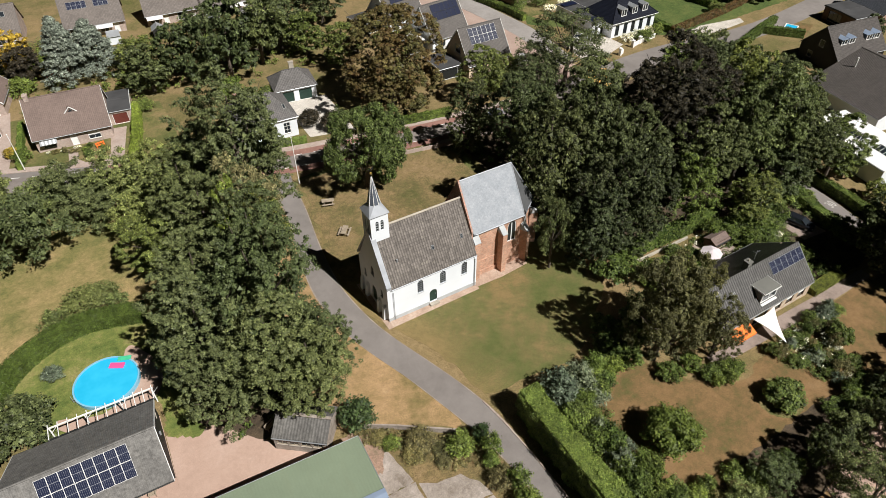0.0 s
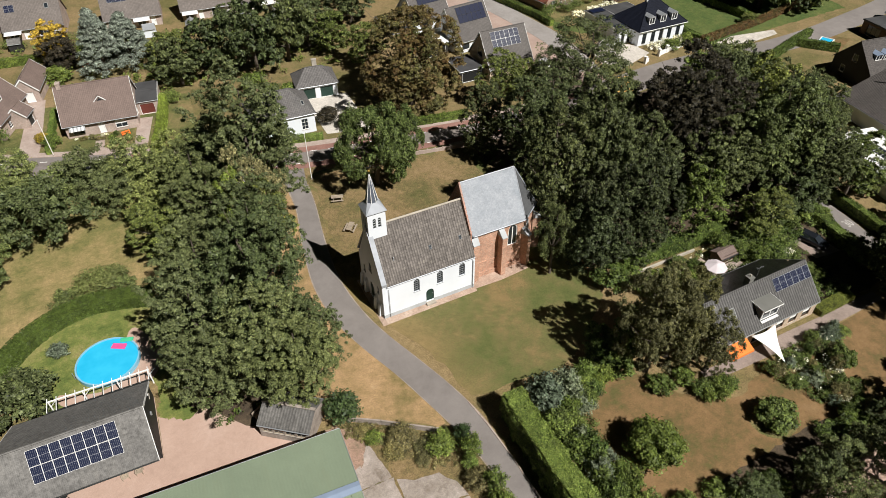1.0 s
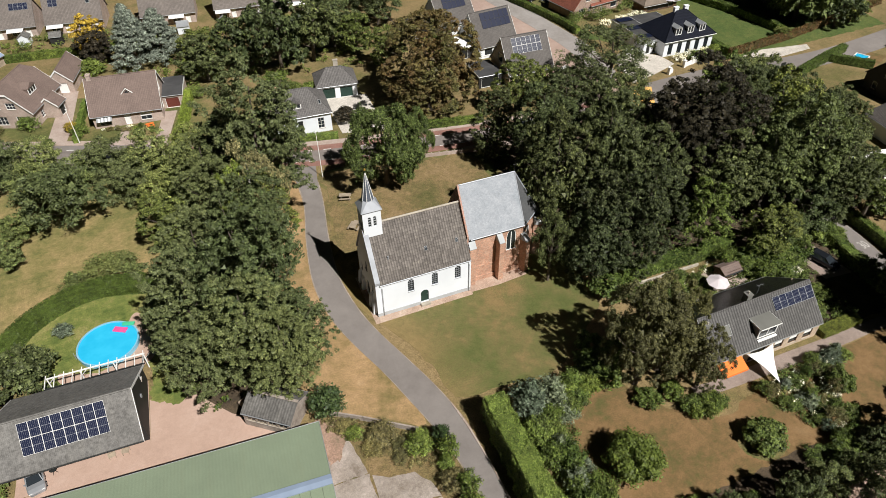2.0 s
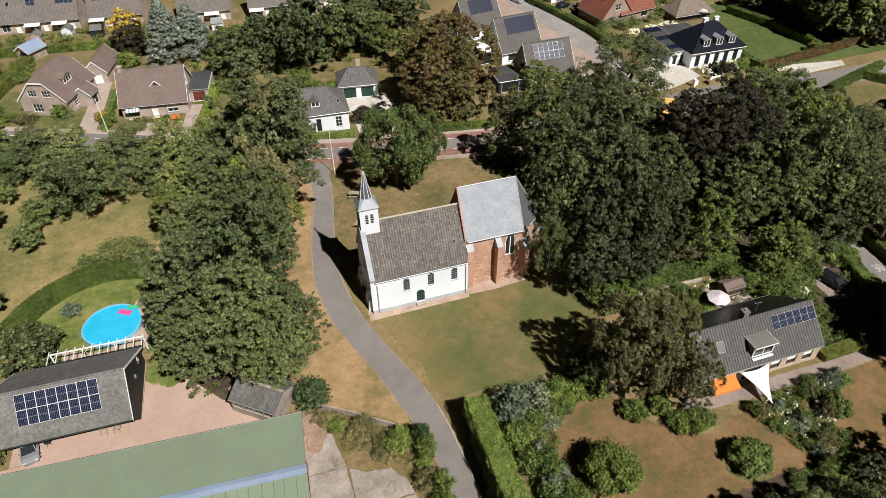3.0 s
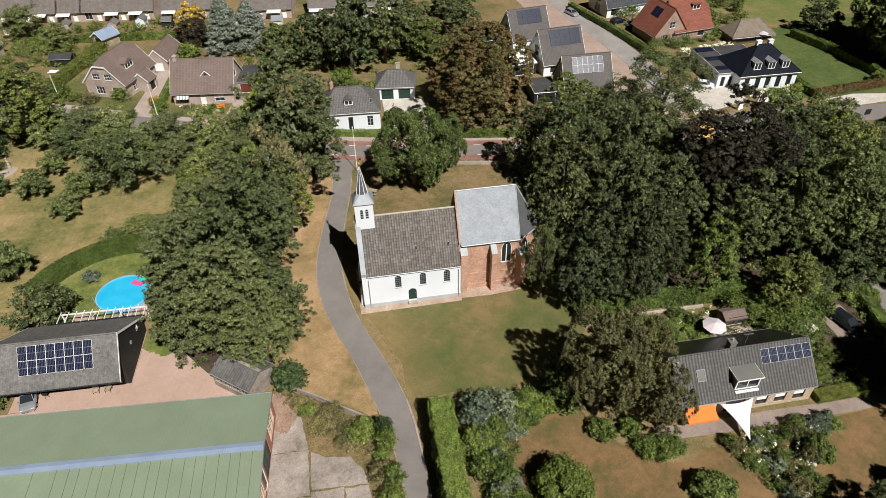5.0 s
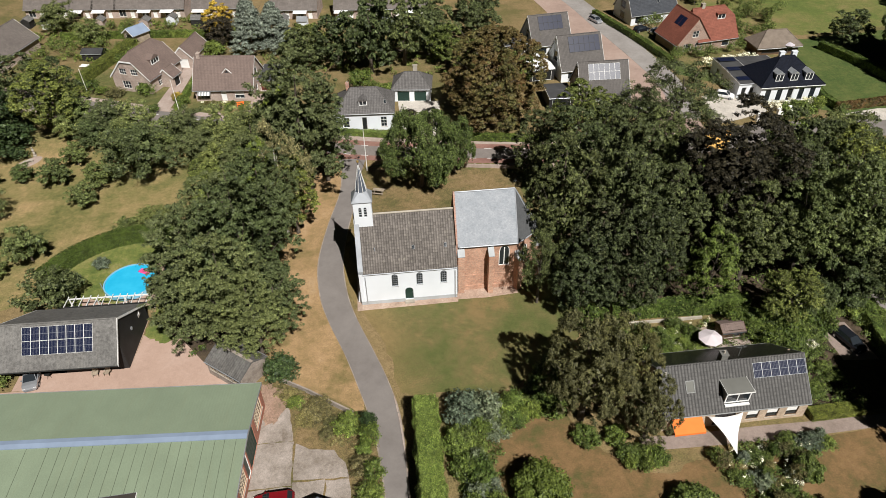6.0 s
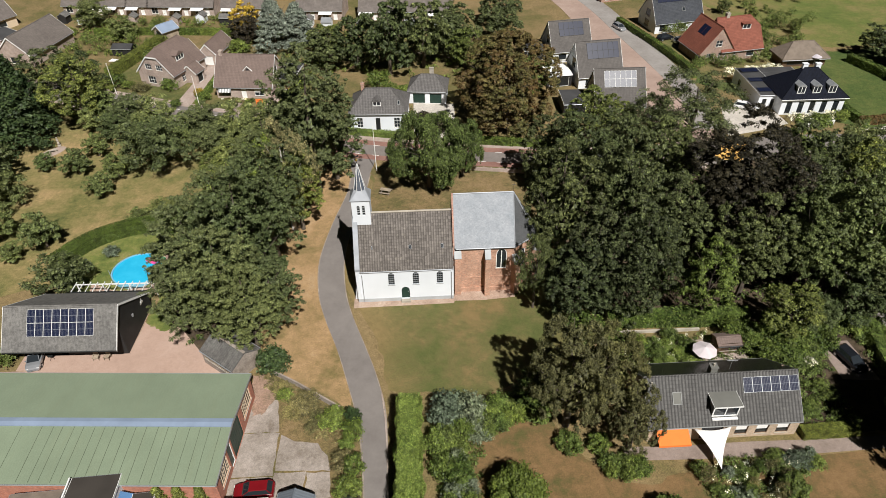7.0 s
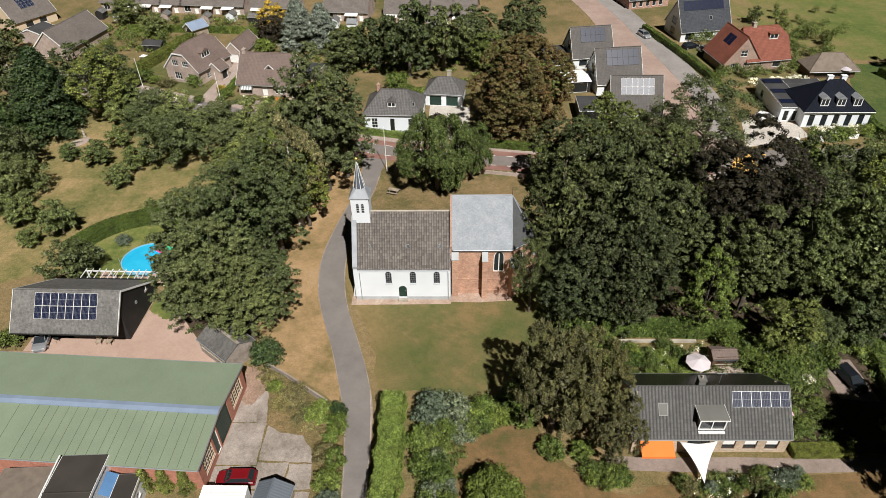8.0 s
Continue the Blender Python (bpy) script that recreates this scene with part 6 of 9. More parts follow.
# ---- green hall and sheds ----
hall = house("green_hall", "large workshop hall with pale green sheet roof", -29.9, -21.35, -3.5, 36.0, 13.6, 3.75, 4.55, walls="hall_brick", tile="hall_sheet", over=0.3, category="hall", trim="zinc", roof_thick=0.12, offset=-0.3, openings={
    "E": [(2.0, 1.1, 2.6, 2.2, "window", dict(cols=5, rows=4, frame="cream")), (4.2, 0.1, 1.1, 3.4, "door", dict(leaf="dark_green")), (6.6, 0.1, 3.2, 4.0, "garage", dict(leaf="dark_green", frame="dark_green")), (10.8, 1.1, 3.2, 2.2, "window", dict(cols=6, rows=4, frame="cream"))],
    })
g = bmesh.new()
ridge_loop = [(-0.82, 4.54), (-0.3, 4.6), (0.22, 4.54), (0.22, 4.72), (-0.3, 4.8), (-0.82, 4.72)]
add_prism(g, [(-18.2, b, c) for b, c in ridge_loop], [(18.2, b, c) for b, c in ridge_loop])
bmesh.ops.recalc_face_normals(g, faces=g.faces)
part("ridge_light", g, "blue_sheet", hall, "pale blue translucent ridge strip")
rh = random.Random(12)
for k in range(32):
    x = -17.6 + k * 1.12 + rh.uniform(-0.08, 0.08)
    if k < 14 and k % 4:
        continue
    part("standing_seam", prism([(x, -6.95, 3.8), (x + 0.05, -6.95, 3.8), (x + 0.05, -0.84, 4.55), (x, -0.84, 4.55)], [(x, -6.95, 3.89), (x + 0.05, -6.95, 3.89), (x + 0.05, -0.84, 4.63), (x, -0.84, 4.63)]), "seam", hall)
shed = house("old_shed", "weathered shed with corrugated grey roof", -15.2, -10.0, -38, 5.8, 4.2, 2.3, 3.4, walls="concrete", tile="shed_sheet", over=0.15, category="shed", thick=0.15, trim="", openings={"S": window_row((0.9, 2.2, 3.5, 4.8), 1.1, 1.1, 0.7, cols=2, frame="wood")})
part("ridge_cap", boxes((-3.05, 3.05, -0.17, 0.17, 3.6, 3.68)), "concrete", shed, "pale ridge capping")
drum = thing("barrel", "rusty brown barrel beside the shed", "barrel", -16.9, -13.6)
part("drum", disc(0, 0, 0, 0.85, 0.32, 0.32, 16), plain("rust", (0.12, 0.06, 0.04), 0.9, 0, 0.3, 5), drum)
part("hoop", disc(0, 0, 0.5, 0.55, 0.335, 0.335, 16), "dark", drum)
blk = house("flat_outhouse", "dark felt-roofed outhouse beside the hall", -24.0, -32.4, 3, 4.6, 8.6, 3.9, 4.15, walls="white_wall", tile="brown_felt", over=0.1, category="outhouse", trim="white", offset=0.0)
part("side_slope", slab([(-2.5, 4.2, 4.25), (-2.5, -4.2, 4.25), (-3.7, -4.2, 2.75), (-3.7, 3.2, 2.75)], 0.15), "grey_felt", blk, "steep grey side slope")
part("edge_strip", rods(((-2.5, 4.3, 4.32), (-2.5, -4.3, 4.32), 0.09, 0.09), sides=4), "white", blk)
part("side_wall", prism([(-2.32, 4.1, 0), (-3.6, 3.1, 0), (-3.6, -4.1, 0), (-2.32, -4.1, 0)], [(-2.32, 4.1, 4.0), (-3.6, 3.1, 2.6), (-3.6, -4.1, 2.6), (-2.32, -4.1, 4.0)]), "concrete", blk)
blk2 = house("lean_to", "low brown flat-roofed lean-to", -30.2, -32.4, 3, 5.0, 7.4, 2.5, 2.7, walls="concrete", tile="thatch", over=0.1, category="outhouse", trim="zinc")
blk3 = house("small_outhouse", "small brown flat-roofed outhouse", -19.3, -32.6, 4, 2.0, 6.4, 2.6, 2.75, walls="white_wall", tile="brown_felt", over=0.1, category="outhouse", trim="white", openings={"E": [(4.6, 1.1, 0.7, 0.7, "window", win)]})
cover = thing("blue_awning", "faded blue fabric awning between the outhouses", "awning", -21.0, -30.6, 0, 4)
part("fabric", prism([(-0.62, -1.3, 3.3), (0.62, -1.3, 2.55), (0.62, 1.3, 2.55), (-0.62, 1.3, 3.3)], [(-0.62, -1.3, 3.33), (0.62, -1.3, 2.58), (0.62, 1.3, 2.58), (-0.62, 1.3, 3.33)]), "blue", cover)
for y in (-1.25, 1.25):
    part("pole", rods(((0.55, y, 0), (0.55, y, 2.58), 0.03, 0.03)), "zinc", cover)
    part("rail", rods(((-0.6, y, 3.28), (0.6, y, 2.54), 0.02, 0.02), sides=4), "zinc", cover)
trailer = thing("trailer", "white ribbed trailer roof beside the red car", "trailer", -9.4, -31.4, 0, 0)
part("box_body", boxes((-2.3, 2.2, -1.1, 1.1, 0.6, 2.3)), "white", trailer)
part("roof", boxes((-2.35, 2.25, -1.15, 1.15, 2.305, 2.38)), "white", trailer)
for k in range(7):
    part("roof_rib", boxes((-2.3, 2.2, -0.95 + k * 0.3, -0.89 + k * 0.3, 2.382, 2.43)), "white", trailer)
for s in (-1, 1):
    part("wheel", rods(((0, s * 0.9, 0.32), (0, s * 1.08, 0.32), 0.32, 0.32), sides=12), "tyre", trailer)
part("axle", boxes((-0.08, 0.08, -0.9, 0.9, 0.25, 0.62)), "dark", trailer)
gsh = house("slate_blue_shed", "small blue-grey roofed garden shed", -4.7, -31.2, 84, 3.0, 3.4, 1.7, 2.6, walls="wood", tile="slate_sheet", over=0.15, category="shed", thick=0.1, trim="dark")

# ---- white house, garage and village houses ----
sash = dict(cols=2, rows=3, frame="white")
wh = house("white_house", "white rendered cottage with grey hipped roof", 1.4, 52.9, -3, 11.0, 8.4, 3.9, 7.0, walls="white_wall", tile="grey_tile", over=0.3, hips=(3.0, 3.0), openings={
    "S": [(1.9, 0.8, 1.2, 2.1, "window", sash), (9.1, 0.8, 1.2, 2.1, "window", sash), (5.4, 0.2, 1.0, 2.7, "door", dict(leaf="dark"))], "E": [(2.4, 0.8, 1.1, 1.9, "window", sash), (5.8, 0.8, 1.1, 1.9, "window", sash)], "W": [(4, 0.8, 1.1, 1.9, "window", sash)]})
dormer(wh, -0.2, -3.1, 1.5, 1.0, 1.6, "white", "grey_tile", False, 2)
skylight(wh, 4.0, -2.6, 0.5, 0.9)
chimney(wh, -3.2, 1.0, 5.4, 7.6, 0.6, 0.6, "red_brick")
gar = house("garage", "white double garage with dark green doors", 11.3, 63.0, -7, 7.8, 6.0, 2.9, 5.1, walls="white_wall", tile="grey_tile", over=0.3, hips=(2.4, 2.4), category="garage", openings={"S": [(2.15, 0.02, 2.6, 2.3, "garage", dict(leaf="dark_green")), (5.65, 0.02, 2.6, 2.3, "garage", dict(leaf="dark_green"))]})
chimney(gar, 0.6, 1.6, 4.2, 5.9, 0.9, 0.5, "stone", 0)

brown = house("brown_roofed_house", "brick house with brown tiled roof and small dormer", -27.5, 70.4, -6.5, 12.2, 9.8, 2.9, 7.7, walls="pink_brick", tile="brown_tile", over=0.45, openings={
    "S": [(2.0, 0.6, 2.0, 1.5, "window", win), (9.3, 0.6, 2.0, 1.5, "window", dict(cols=2, frame="white", blind=0.5)), (6.0, 0.1, 1.1, 2.1, "door", dict(leaf="white"))], "E": [(3.2, 0.9, 1.4, 1.3, "window", win), (4.6, 3.9, 1.6, 1.5, "window", win)], "W": [(4.6, 3.9, 1.6, 1.5, "window", win)]})
dm = prism([(-0.5, -2.6, 4.95), (1.9, -2.6, 4.95), (0.7, -2.6, 6.15)], [(-0.5, -0.6, 5.7), (1.9, -0.6, 5.7), (0.7, -0.6, 6.2)])
d1 = part("gable_dormer", dm, "brown_tile", brown)
part("window", prism([(0.1, -2.62, 5.1), (1.3, -2.62, 5.1), (0.7, -2.62, 5.75)], [(0.1, -2.64, 5.1), (1.3, -2.64, 5.1), (0.7, -2.64, 5.75)]), "glass", d1)
part("bargeboard", rods(((-0.58, -2.67, 4.92), (0.7, -2.67, 6.2), 0.09, 0.09), ((1.98, -2.67, 4.92), (0.7, -2.67, 6.2), 0.09, 0.09), sides=4), "white", d1)
chimney(brown, -5.4, 0.1, 6.9, 8.4, 0.7, 1.0, "pink_brick")
sun_blind = thing("striped_awning", "white and grey striped window awning", "awning", -27.5, 70.3, 0, -6.5)
for k in range(9):
    x = -5.4 + k * 0.3
    part("stripe", prism([(x, -4.86, 2.45), (x + 0.3, -4.86, 2.45), (x + 0.3, -5.8, 1.7), (x, -5.8, 1.7)], [(x, -4.86, 2.48), (x + 0.3, -4.86, 2.48), (x + 0.3, -5.8, 1.73), (x, -5.8, 1.73)]), "white" if k % 2 else "zinc", sun_blind)
bgar = house("flat_garage", "flat-roofed side garage with red-brown door", -19.2, 73.0, -8, 4.0, 8.0, 2.6, 2.75, walls="pink_brick", tile="felt", over=0.15, category="garage", trim="white", openings={"S": [(2.0, 0.05, 2.6, 2.1, "garage", dict(leaf=plain("red_brown_door", (0.14, 0.04, 0.03), 0.5)))]})

brick = house("brick_house", "brick house with brown half-hipped roof and white trim", -46.4, 77.9, 68, 11.2, 9.2, 3.4, 8.2, walls="pink_brick", tile="brown_tile", over=0.4, hips=(1.6, 1.6), cut=0.3, openings={
    "W": [(2.9, 0.7, 2.0, 1.7, "window", dict(cols=3, rows=2, frame="white")), (2.8, 3.9, 1.7, 1.3, "window", dict(cols=3, rows=2, frame="white")), (5.6, 3.9, 1.7, 1.3, "window", dict(cols=3, rows=2, frame="white")), (6.4, 0.7, 1.4, 1.7, "window", dict(cols=3, rows=2, frame="white"))],
    "S": [(3.5, 0.7, 1.6, 1.5, "window", sash), (8.5, 0.2, 1.1, 2.2, "door", dict(leaf="white"))]})
dormer(brick, -0.6, -3.3, 2.6, 1.2, 2.6, "white", "brown_tile", False, 3)
bporch = house("porch", "small tiled porch on the brick house", -41.3, 75.6, 68, 3.0, 3.6, 2.5, 4.0, walls="pink_brick", tile="brown_tile", over=0.25, category="porch", openings={"S": [(1.5, 0.1, 1.8, 2.1, "door", dict(leaf="dark"))]})
bgar2 = house("gabled_garage", "brick garage with white door and brown roof", -39.2, 88.6, 78, 9.0, 4.6, 2.6, 4.9, walls="pink_brick", tile="brown_tile", over=0.3, category="garage", openings={"W": [(2.0, 0.05, 2.5, 2.1, "garage", dict(leaf="white", frame="white"))]})
# Open front: the dark garage leaf stands in for the shaded inside.
bsh = house("garden_house", "open garden house with pale blue-grey roof", -55.4, 103.4, 50, 4.6, 3.8, 2.3, 3.5, walls="wood", tile="blue_sheet", over=0.4, category="garden house", openings={"W": [(1.9, 0.1, 2.6, 2.1, "garage", dict(leaf="dark"))]})
hut = house("dark_hut", "dark boarded garden hut", -62.6, 92.8, -6, 4.8, 3.0, 1.8, 2.4, walls="dark_boards", tile="felt", over=0.2, category="hut", thick=0.12, trim="dark")

# terraces: each dwelling is a house of its own
def terrace(x, y, rz, count, w=6.2, tile="taupe_tile", seed=1):
    rr = random.Random(seed)
    for k in range(count):
        c, s = math.cos(radians(rz)), math.sin(radians(rz))
        hx, hy = x + c * w * k, y + s * w * k
        h = house("terraced_house", "brick terraced house with long brown-grey roof", hx, hy, rz, w - 0.02, 9.0, 2.9 if k % 5 else 2.85, 7.6, walls="pink_brick", tile=tile, over=0.45, trim="", openings={"S": [(1.7, 0.5, 1.9, 1.8, "window", dict(cols=2, frame="white")), (4.4, 0.1, 1.1, 2.2, "door", dict(leaf="white"))], "N": [(3, 0.8, 1.8, 1.4, "window", win)]}, category="house")
        h["group"] = "terrace"
        part("party_wall_flashing", boxes((w / 2 - 0.12, w / 2 - 0.03, -4.6, 4.6, 2.6, 2.7)), "zinc", h)
        if rr.random() < 0.65:
            solar(h, -1.8 + rr.uniform(-0.5, 0.5), -0.9, rr.choice((2, 3, 4)), 1)
        else:
            skylight(h, rr.uniform(-1.5, 1.5), -1.6, 0.9, 1.2)
        if rr.random() < 0.6:
            aw = thing("sun_awning", "cream window awning, let down", "awning", hx, hy, 0, rz, "awnings on the terrace")
            ax0 = -3.0
            part("fabric", prism([(ax0, -4.55, 2.5), (ax0 + 3.6, -4.55, 2.5), (ax0 + 3.6, -6.3, 2.0), (ax0, -6.3, 2.0)], [(ax0, -4.55, 2.53), (ax0 + 3.6, -4.55, 2.53), (ax0 + 3.6, -6.3, 2.03), (ax0, -6.3, 2.03)]), "sail", aw)
        if rr.random() < 0.8:
            sd = house("garden_shed", "small weathered back garden shed", hx + rr.uniform(-1.5, 1.5) + 9 * s, hy - 9 * c - rr.uniform(0, 2.5), rz + rr.choice((0, 90)), 2.6, 2.2, 1.9, 2.6, walls=rr.choice(("wood", "white_wall", "dark_boards", "pink_brick")), tile=rr.choice(("felt", "zinc", "barn_sheet")), over=0.12, category="shed", thick=0.1, trim="")
            sd["group"] = "sheds behind the terrace"


terrace(-86.0, 127.5, -7.0, 7, seed=3)
terrace(-40.5, 121.9, -7.0, 2, seed=9)
terrace(-19.5, 117.5, -7.0, 2, seed=5)
terrace(-2.5, 115.4, -7.0, 4, seed=6)

# street of grey houses
g1 = house("grey_house", "steep taupe-roofed house with silver solar field", 49.0, 54.9, -1, 9.8, 9.0, 2.9, 8.6, walls="cream", tile="ash_tile", over=0.35, openings={"S": [(2.5, 0.6, 2.0, 1.5, "window", win), (6.5, 0.6, 2.0, 1.5, "window", win)], "W": [(4.2, 3.6, 2.2, 1.8, "window", win)], "E": [(4.2, 3.6, 2.2, 1.8, "window", win)]})
solar(g1, -3.1, -0.35, 6, 2, 1.05, 1.6, frame_mat="white")
g2 = house("grey_house", "steep taupe-roofed house with dark solar field", 48.0, 69.5, 6, 9.6, 9.0, 2.9, 8.6, walls="white_wall", tile="ash_tile", over=0.35, openings={"S": [(2.5, 0.6, 2.0, 1.5, "window", win)], "W": [(4.2, 3.2, 2.4, 2.2, "window", win)], "E": [(4.2, 3.2, 2.4, 2.2, "window", win)]})
solar(g2, -2.6, -0.3, 6, 2, 1.15, 1.7, cells=False, frame_mat="dark")
g3 = house("grey_house", "steep taupe-roofed house farther up the street", 44.5, 83.5, 8, 9.4, 8.5, 2.9, 8.2, walls="white_wall", tile="ash_tile", over=0.35, openings={"S": [(2.5, 0.6, 2.0, 1.5, "window", win)], "W": [(4.0, 3.2, 2.0, 2.0, "window", win)], "E": [(4.0, 3.2, 2.0, 2.0, "window", win)]})
solar(g3, -2.6, -0.3, 5, 2, 1.15, 1.6, cells=False, frame_mat="dark")
for nm, x, y, rz, L, W, tile in (("carport", 40.7, 55.5, -1, 5.0, 6.5, "felt"), ("carport", 39.5, 69.0, 6, 5.5, 6.0, "white"), ("carport", 36.5, 83.5, 8, 5.5, 6.0, "felt")):
    house(nm, "flat-roofed carport beside a grey house", x, y, rz, L, W, 2.5, 2.62, walls="dark_boards", tile=tile, over=0.12, category="carport", trim="white", openings={"S": [(L / 2, 0.05, L - 1.2, 2.1, "garage", dict(leaf="dark"))]})

villa = house("villa", "white villa with glossy black hipped roof and dormers", 87.4, 54.3, -0.5, 12.6, 9.2, 3.7, 7.7, walls="white_wall", tile="black_tile", over=0.45, hips=(5.0, 5.0), gutter="white", openings={
    "S": [(1.6, 0.3, 1.1, 2.4, "window", dict(cols=2, rows=3, frame="dark")), (4.0, 0.3, 1.1, 2.4, "window", dict(cols=2, rows=3, frame="dark")), (6.3, 0.1, 1.2, 2.7, "door", dict(leaf="dark")), (8.6, 0.3, 1.1, 2.4, "window", dict(cols=2, rows=3, frame="dark")), (11.0, 0.3, 1.1, 2.4, "window", dict(cols=2, rows=3, frame="dark"))],
    "E": [(2.5, 0.3, 1.1, 2.4, "window", dict(cols=2, rows=3, frame="dark")), (6, 0.3, 1.1, 2.4, "window", dict(cols=2, rows=3, frame="dark"))], "W": [(2.5, 0.3, 1.1, 2.4, "window", dict(cols=2, rows=3, frame="dark"))]})
for x in (-2.9, 0.2, 3.3):
    dormer(villa, x, -4.1, 1.5, 1.5, 2.2, "white", "zinc", False, 2)
chimney(villa, -1.2, 0.3, 7.2, 8.5, 1.0, 0.7, "white_wall", 0)
chimney(villa, 1.4, 0.3, 7.2, 8.5, 1.0, 0.7, "white_wall", 0)
annex = house("flat_annex", "white flat-roofed villa wing with dark felt roof", 79.9, 58.8, -0.5, 4.4, 13.0, 3.1, 3.22, walls="white_wall", tile="felt", over=0.2, category="wing", trim="white", openings={"S": [(1.2, 0.1, 1.0, 2.2, "door", dict(leaf="dark")), (2.9, 0.1, 0.9, 2.2, "door", dict(leaf="dark"))], "W": [(3, 0.8, 1.2, 1.3, "window", dict(cols=1, frame="dark"))]})
annex2 = house("flat_annex", "low dark-roofed link behind the villa", 86.0, 62.6, -0.5, 7.6, 5.4, 3.0, 3.1, walls="white_wall", tile="felt", over=0.2, category="wing", trim="white")
for k in range(0, 5, 2):
    solar(annex, -1.9, 5.6 - k * 2.3, 3, 1, 1.2, 1.7, cells=False, frame_mat="dark")

orange_house = house("orange_roofed_house", "brick house with bright orange tiled roof", 83.6, 81.9, 10, 10.4, 9.0, 2.7, 8.5, walls="brown_brick", tile="orange_tile", over=0.4, hips=(0.0, 2.0), cut=0.35, trim="", openings={"S": [(2.4, 0.4, 3.0, 1.8, "window", dict(cols=6, rows=2, frame="white")), (7.6, 0.6, 2.0, 1.4, "window", win)], "E": [(4.4, 0.8, 1.8, 1.5, "window", win)]})
dormer(orange_house, 1.6, -1.9, 2.0, 1.2, 2.0, "white", "orange_tile", True, 2)
wing = house("orange_roofed_wing", "gabled side wing of the orange-roofed house", 77.4, 81.0, 100, 9.4, 8.6, 2.5, 8.0, walls="brown_brick", tile="orange_tile", over=0.4, category="wing", trim="", openings={"W": [(2.4, 0.5, 2.0, 1.7, "window", dict(cols=4, rows=2, frame="white")), (5.4, 0.5, 2.0, 1.7, "window", dict(cols=4, rows=2, frame="white")), (4.0, 3.6, 1.6, 1.5, "window", dict(cols=2, rows=2, frame="white"))]})
west = lambda v, lift: 8.0 - v * (8.0 - 2.5) / 4.3 + 0.17 + lift
for x0 in (-1.6, -0.1):
    part("solar_panel", slab([(x0, 0.9, west(0.9, 0.1)), (x0 + 1.4, 0.9, west(0.9, 0.1)), (x0 + 1.4, 2.3, west(2.3, 0.1)), (x0, 2.3, west(2.3, 0.1))], 0.06), "pv", wing)
chimney(orange_house, -2.6, 0.2, 7.9, 9.4, 0.8, 0.8, "stone")
dark_house = house("dark_roofed_house", "white house with steep dark roof and solar field", 75.0, 100.5, 11, 13.0, 9.0, 2.9, 9.0, walls="white_wall", tile="anthracite_tile", over=0.4, openings={"S": [(2.4, 0.4, 2.4, 1.8, "window", win), (7.6, 0.6, 2.0, 1.4, "window", win)], "W": [(4, 3.2, 2.4, 1.8, "window", win), (4, 0.6, 2.4, 1.8, "window", win)]})
skylight(dark_house, 1.4, -3.0, 0.8, 1.0)
solar(dark_house, -5.4, -0.35, 9, 1, 1.15, 2.4, cells=False, frame_mat="dark")
dh2 = house("dark_roofed_house", "brick house with dark roof farther up the street", 66.5, 125.5, 14, 12.0, 9.0, 2.9, 8.6, walls="red_brick", tile="anthracite_tile", over=0.4, openings={"S": window_row((1.6, 3.6, 5.6, 7.6, 9.6), 0.5, 1.1, 1.8, cols=1)})
# The dark pane closes the open side, in place of the shade within.
thatch = house("thatched_shelter", "open garden shelter with thatched hipped roof", 97.0, 75.2, 2, 10.0, 5.2, 2.2, 4.6, walls="brown_wood", tile="thatch", over=0.6, hips=(2.6, 2.6), category="shelter", roof_thick=0.3, openings={"S": [(5.0, 0.3, 8.0, 1.6, "window", dict(cols=4, frame="brown_wood", pane="dark", sill=False))]})
# east side houses
mans = house("mansard_house", "dark-tiled house with pale blue dormers", 114.9, 17.1, -9, 13.0, 9.4, 3.2, 7.9, walls="dark_boards", tile="dark_tile", over=0.3, trim="", openings={"W": [(4.5, 3.9, 1.2, 1.4, "window", win), (2.5, 0.9, 1.2, 1.4, "window", win)]})
for x in (-4.0, -2.0, 2.6, 4.6):
    dormer(mans, x, -3.0, 1.5, 1.15, 1.8, "white", "blue_sheet", False, 2)
flatx = house("flat_extension", "dark flat-roofed extension beside the dark-tiled house", 133.4, 27.6, -9, 7.0, 8.6, 3.0, 3.12, walls="brown_wood", tile="felt", over=0.2, category="wing", trim="dark", openings={"W": [(3, 0.3, 3.6, 2.2, "window", dict(cols=3, frame="dark"))]})
backx = house("dark_roofed_house", "dark-tiled house behind the flat extension", 143.5, 26.5, 80, 11.0, 11.5, 3.0, 6.6, walls="brown_brick", tile="anthracite_tile", over=0.3, trim="dark", openings={"N": window_row((2.5, 5.5, 8.5), 0.5, 1.3, 1.7, cols=1)})
slatey = house("east_house", "large grey-brown tiled roof of a hidden house", 105.8, 1.6, -98, 15.5, 22.0, 3.0, 7.3, walls="white_wall", tile="dark_tile", over=0.4, trim="")
part("flue", rods(((-4.8, -4.4, 5.2), (-4.8, -4.4, 7.6), 0.14, 0.14), sides=8), "white", slatey)
mod = house("white_modern_wing", "white flat-roofed modern wing with rooflights", 84.9, -7.4, 82, 16.0, 9.2, 3.2, 3.3, walls="white_wall", tile="white", over=0.25, category="wing", trim="white", openings={"S": window_row((3, 6.5, 10), 0.3, 2.4, 2.3, cols=2, frame="dark")})
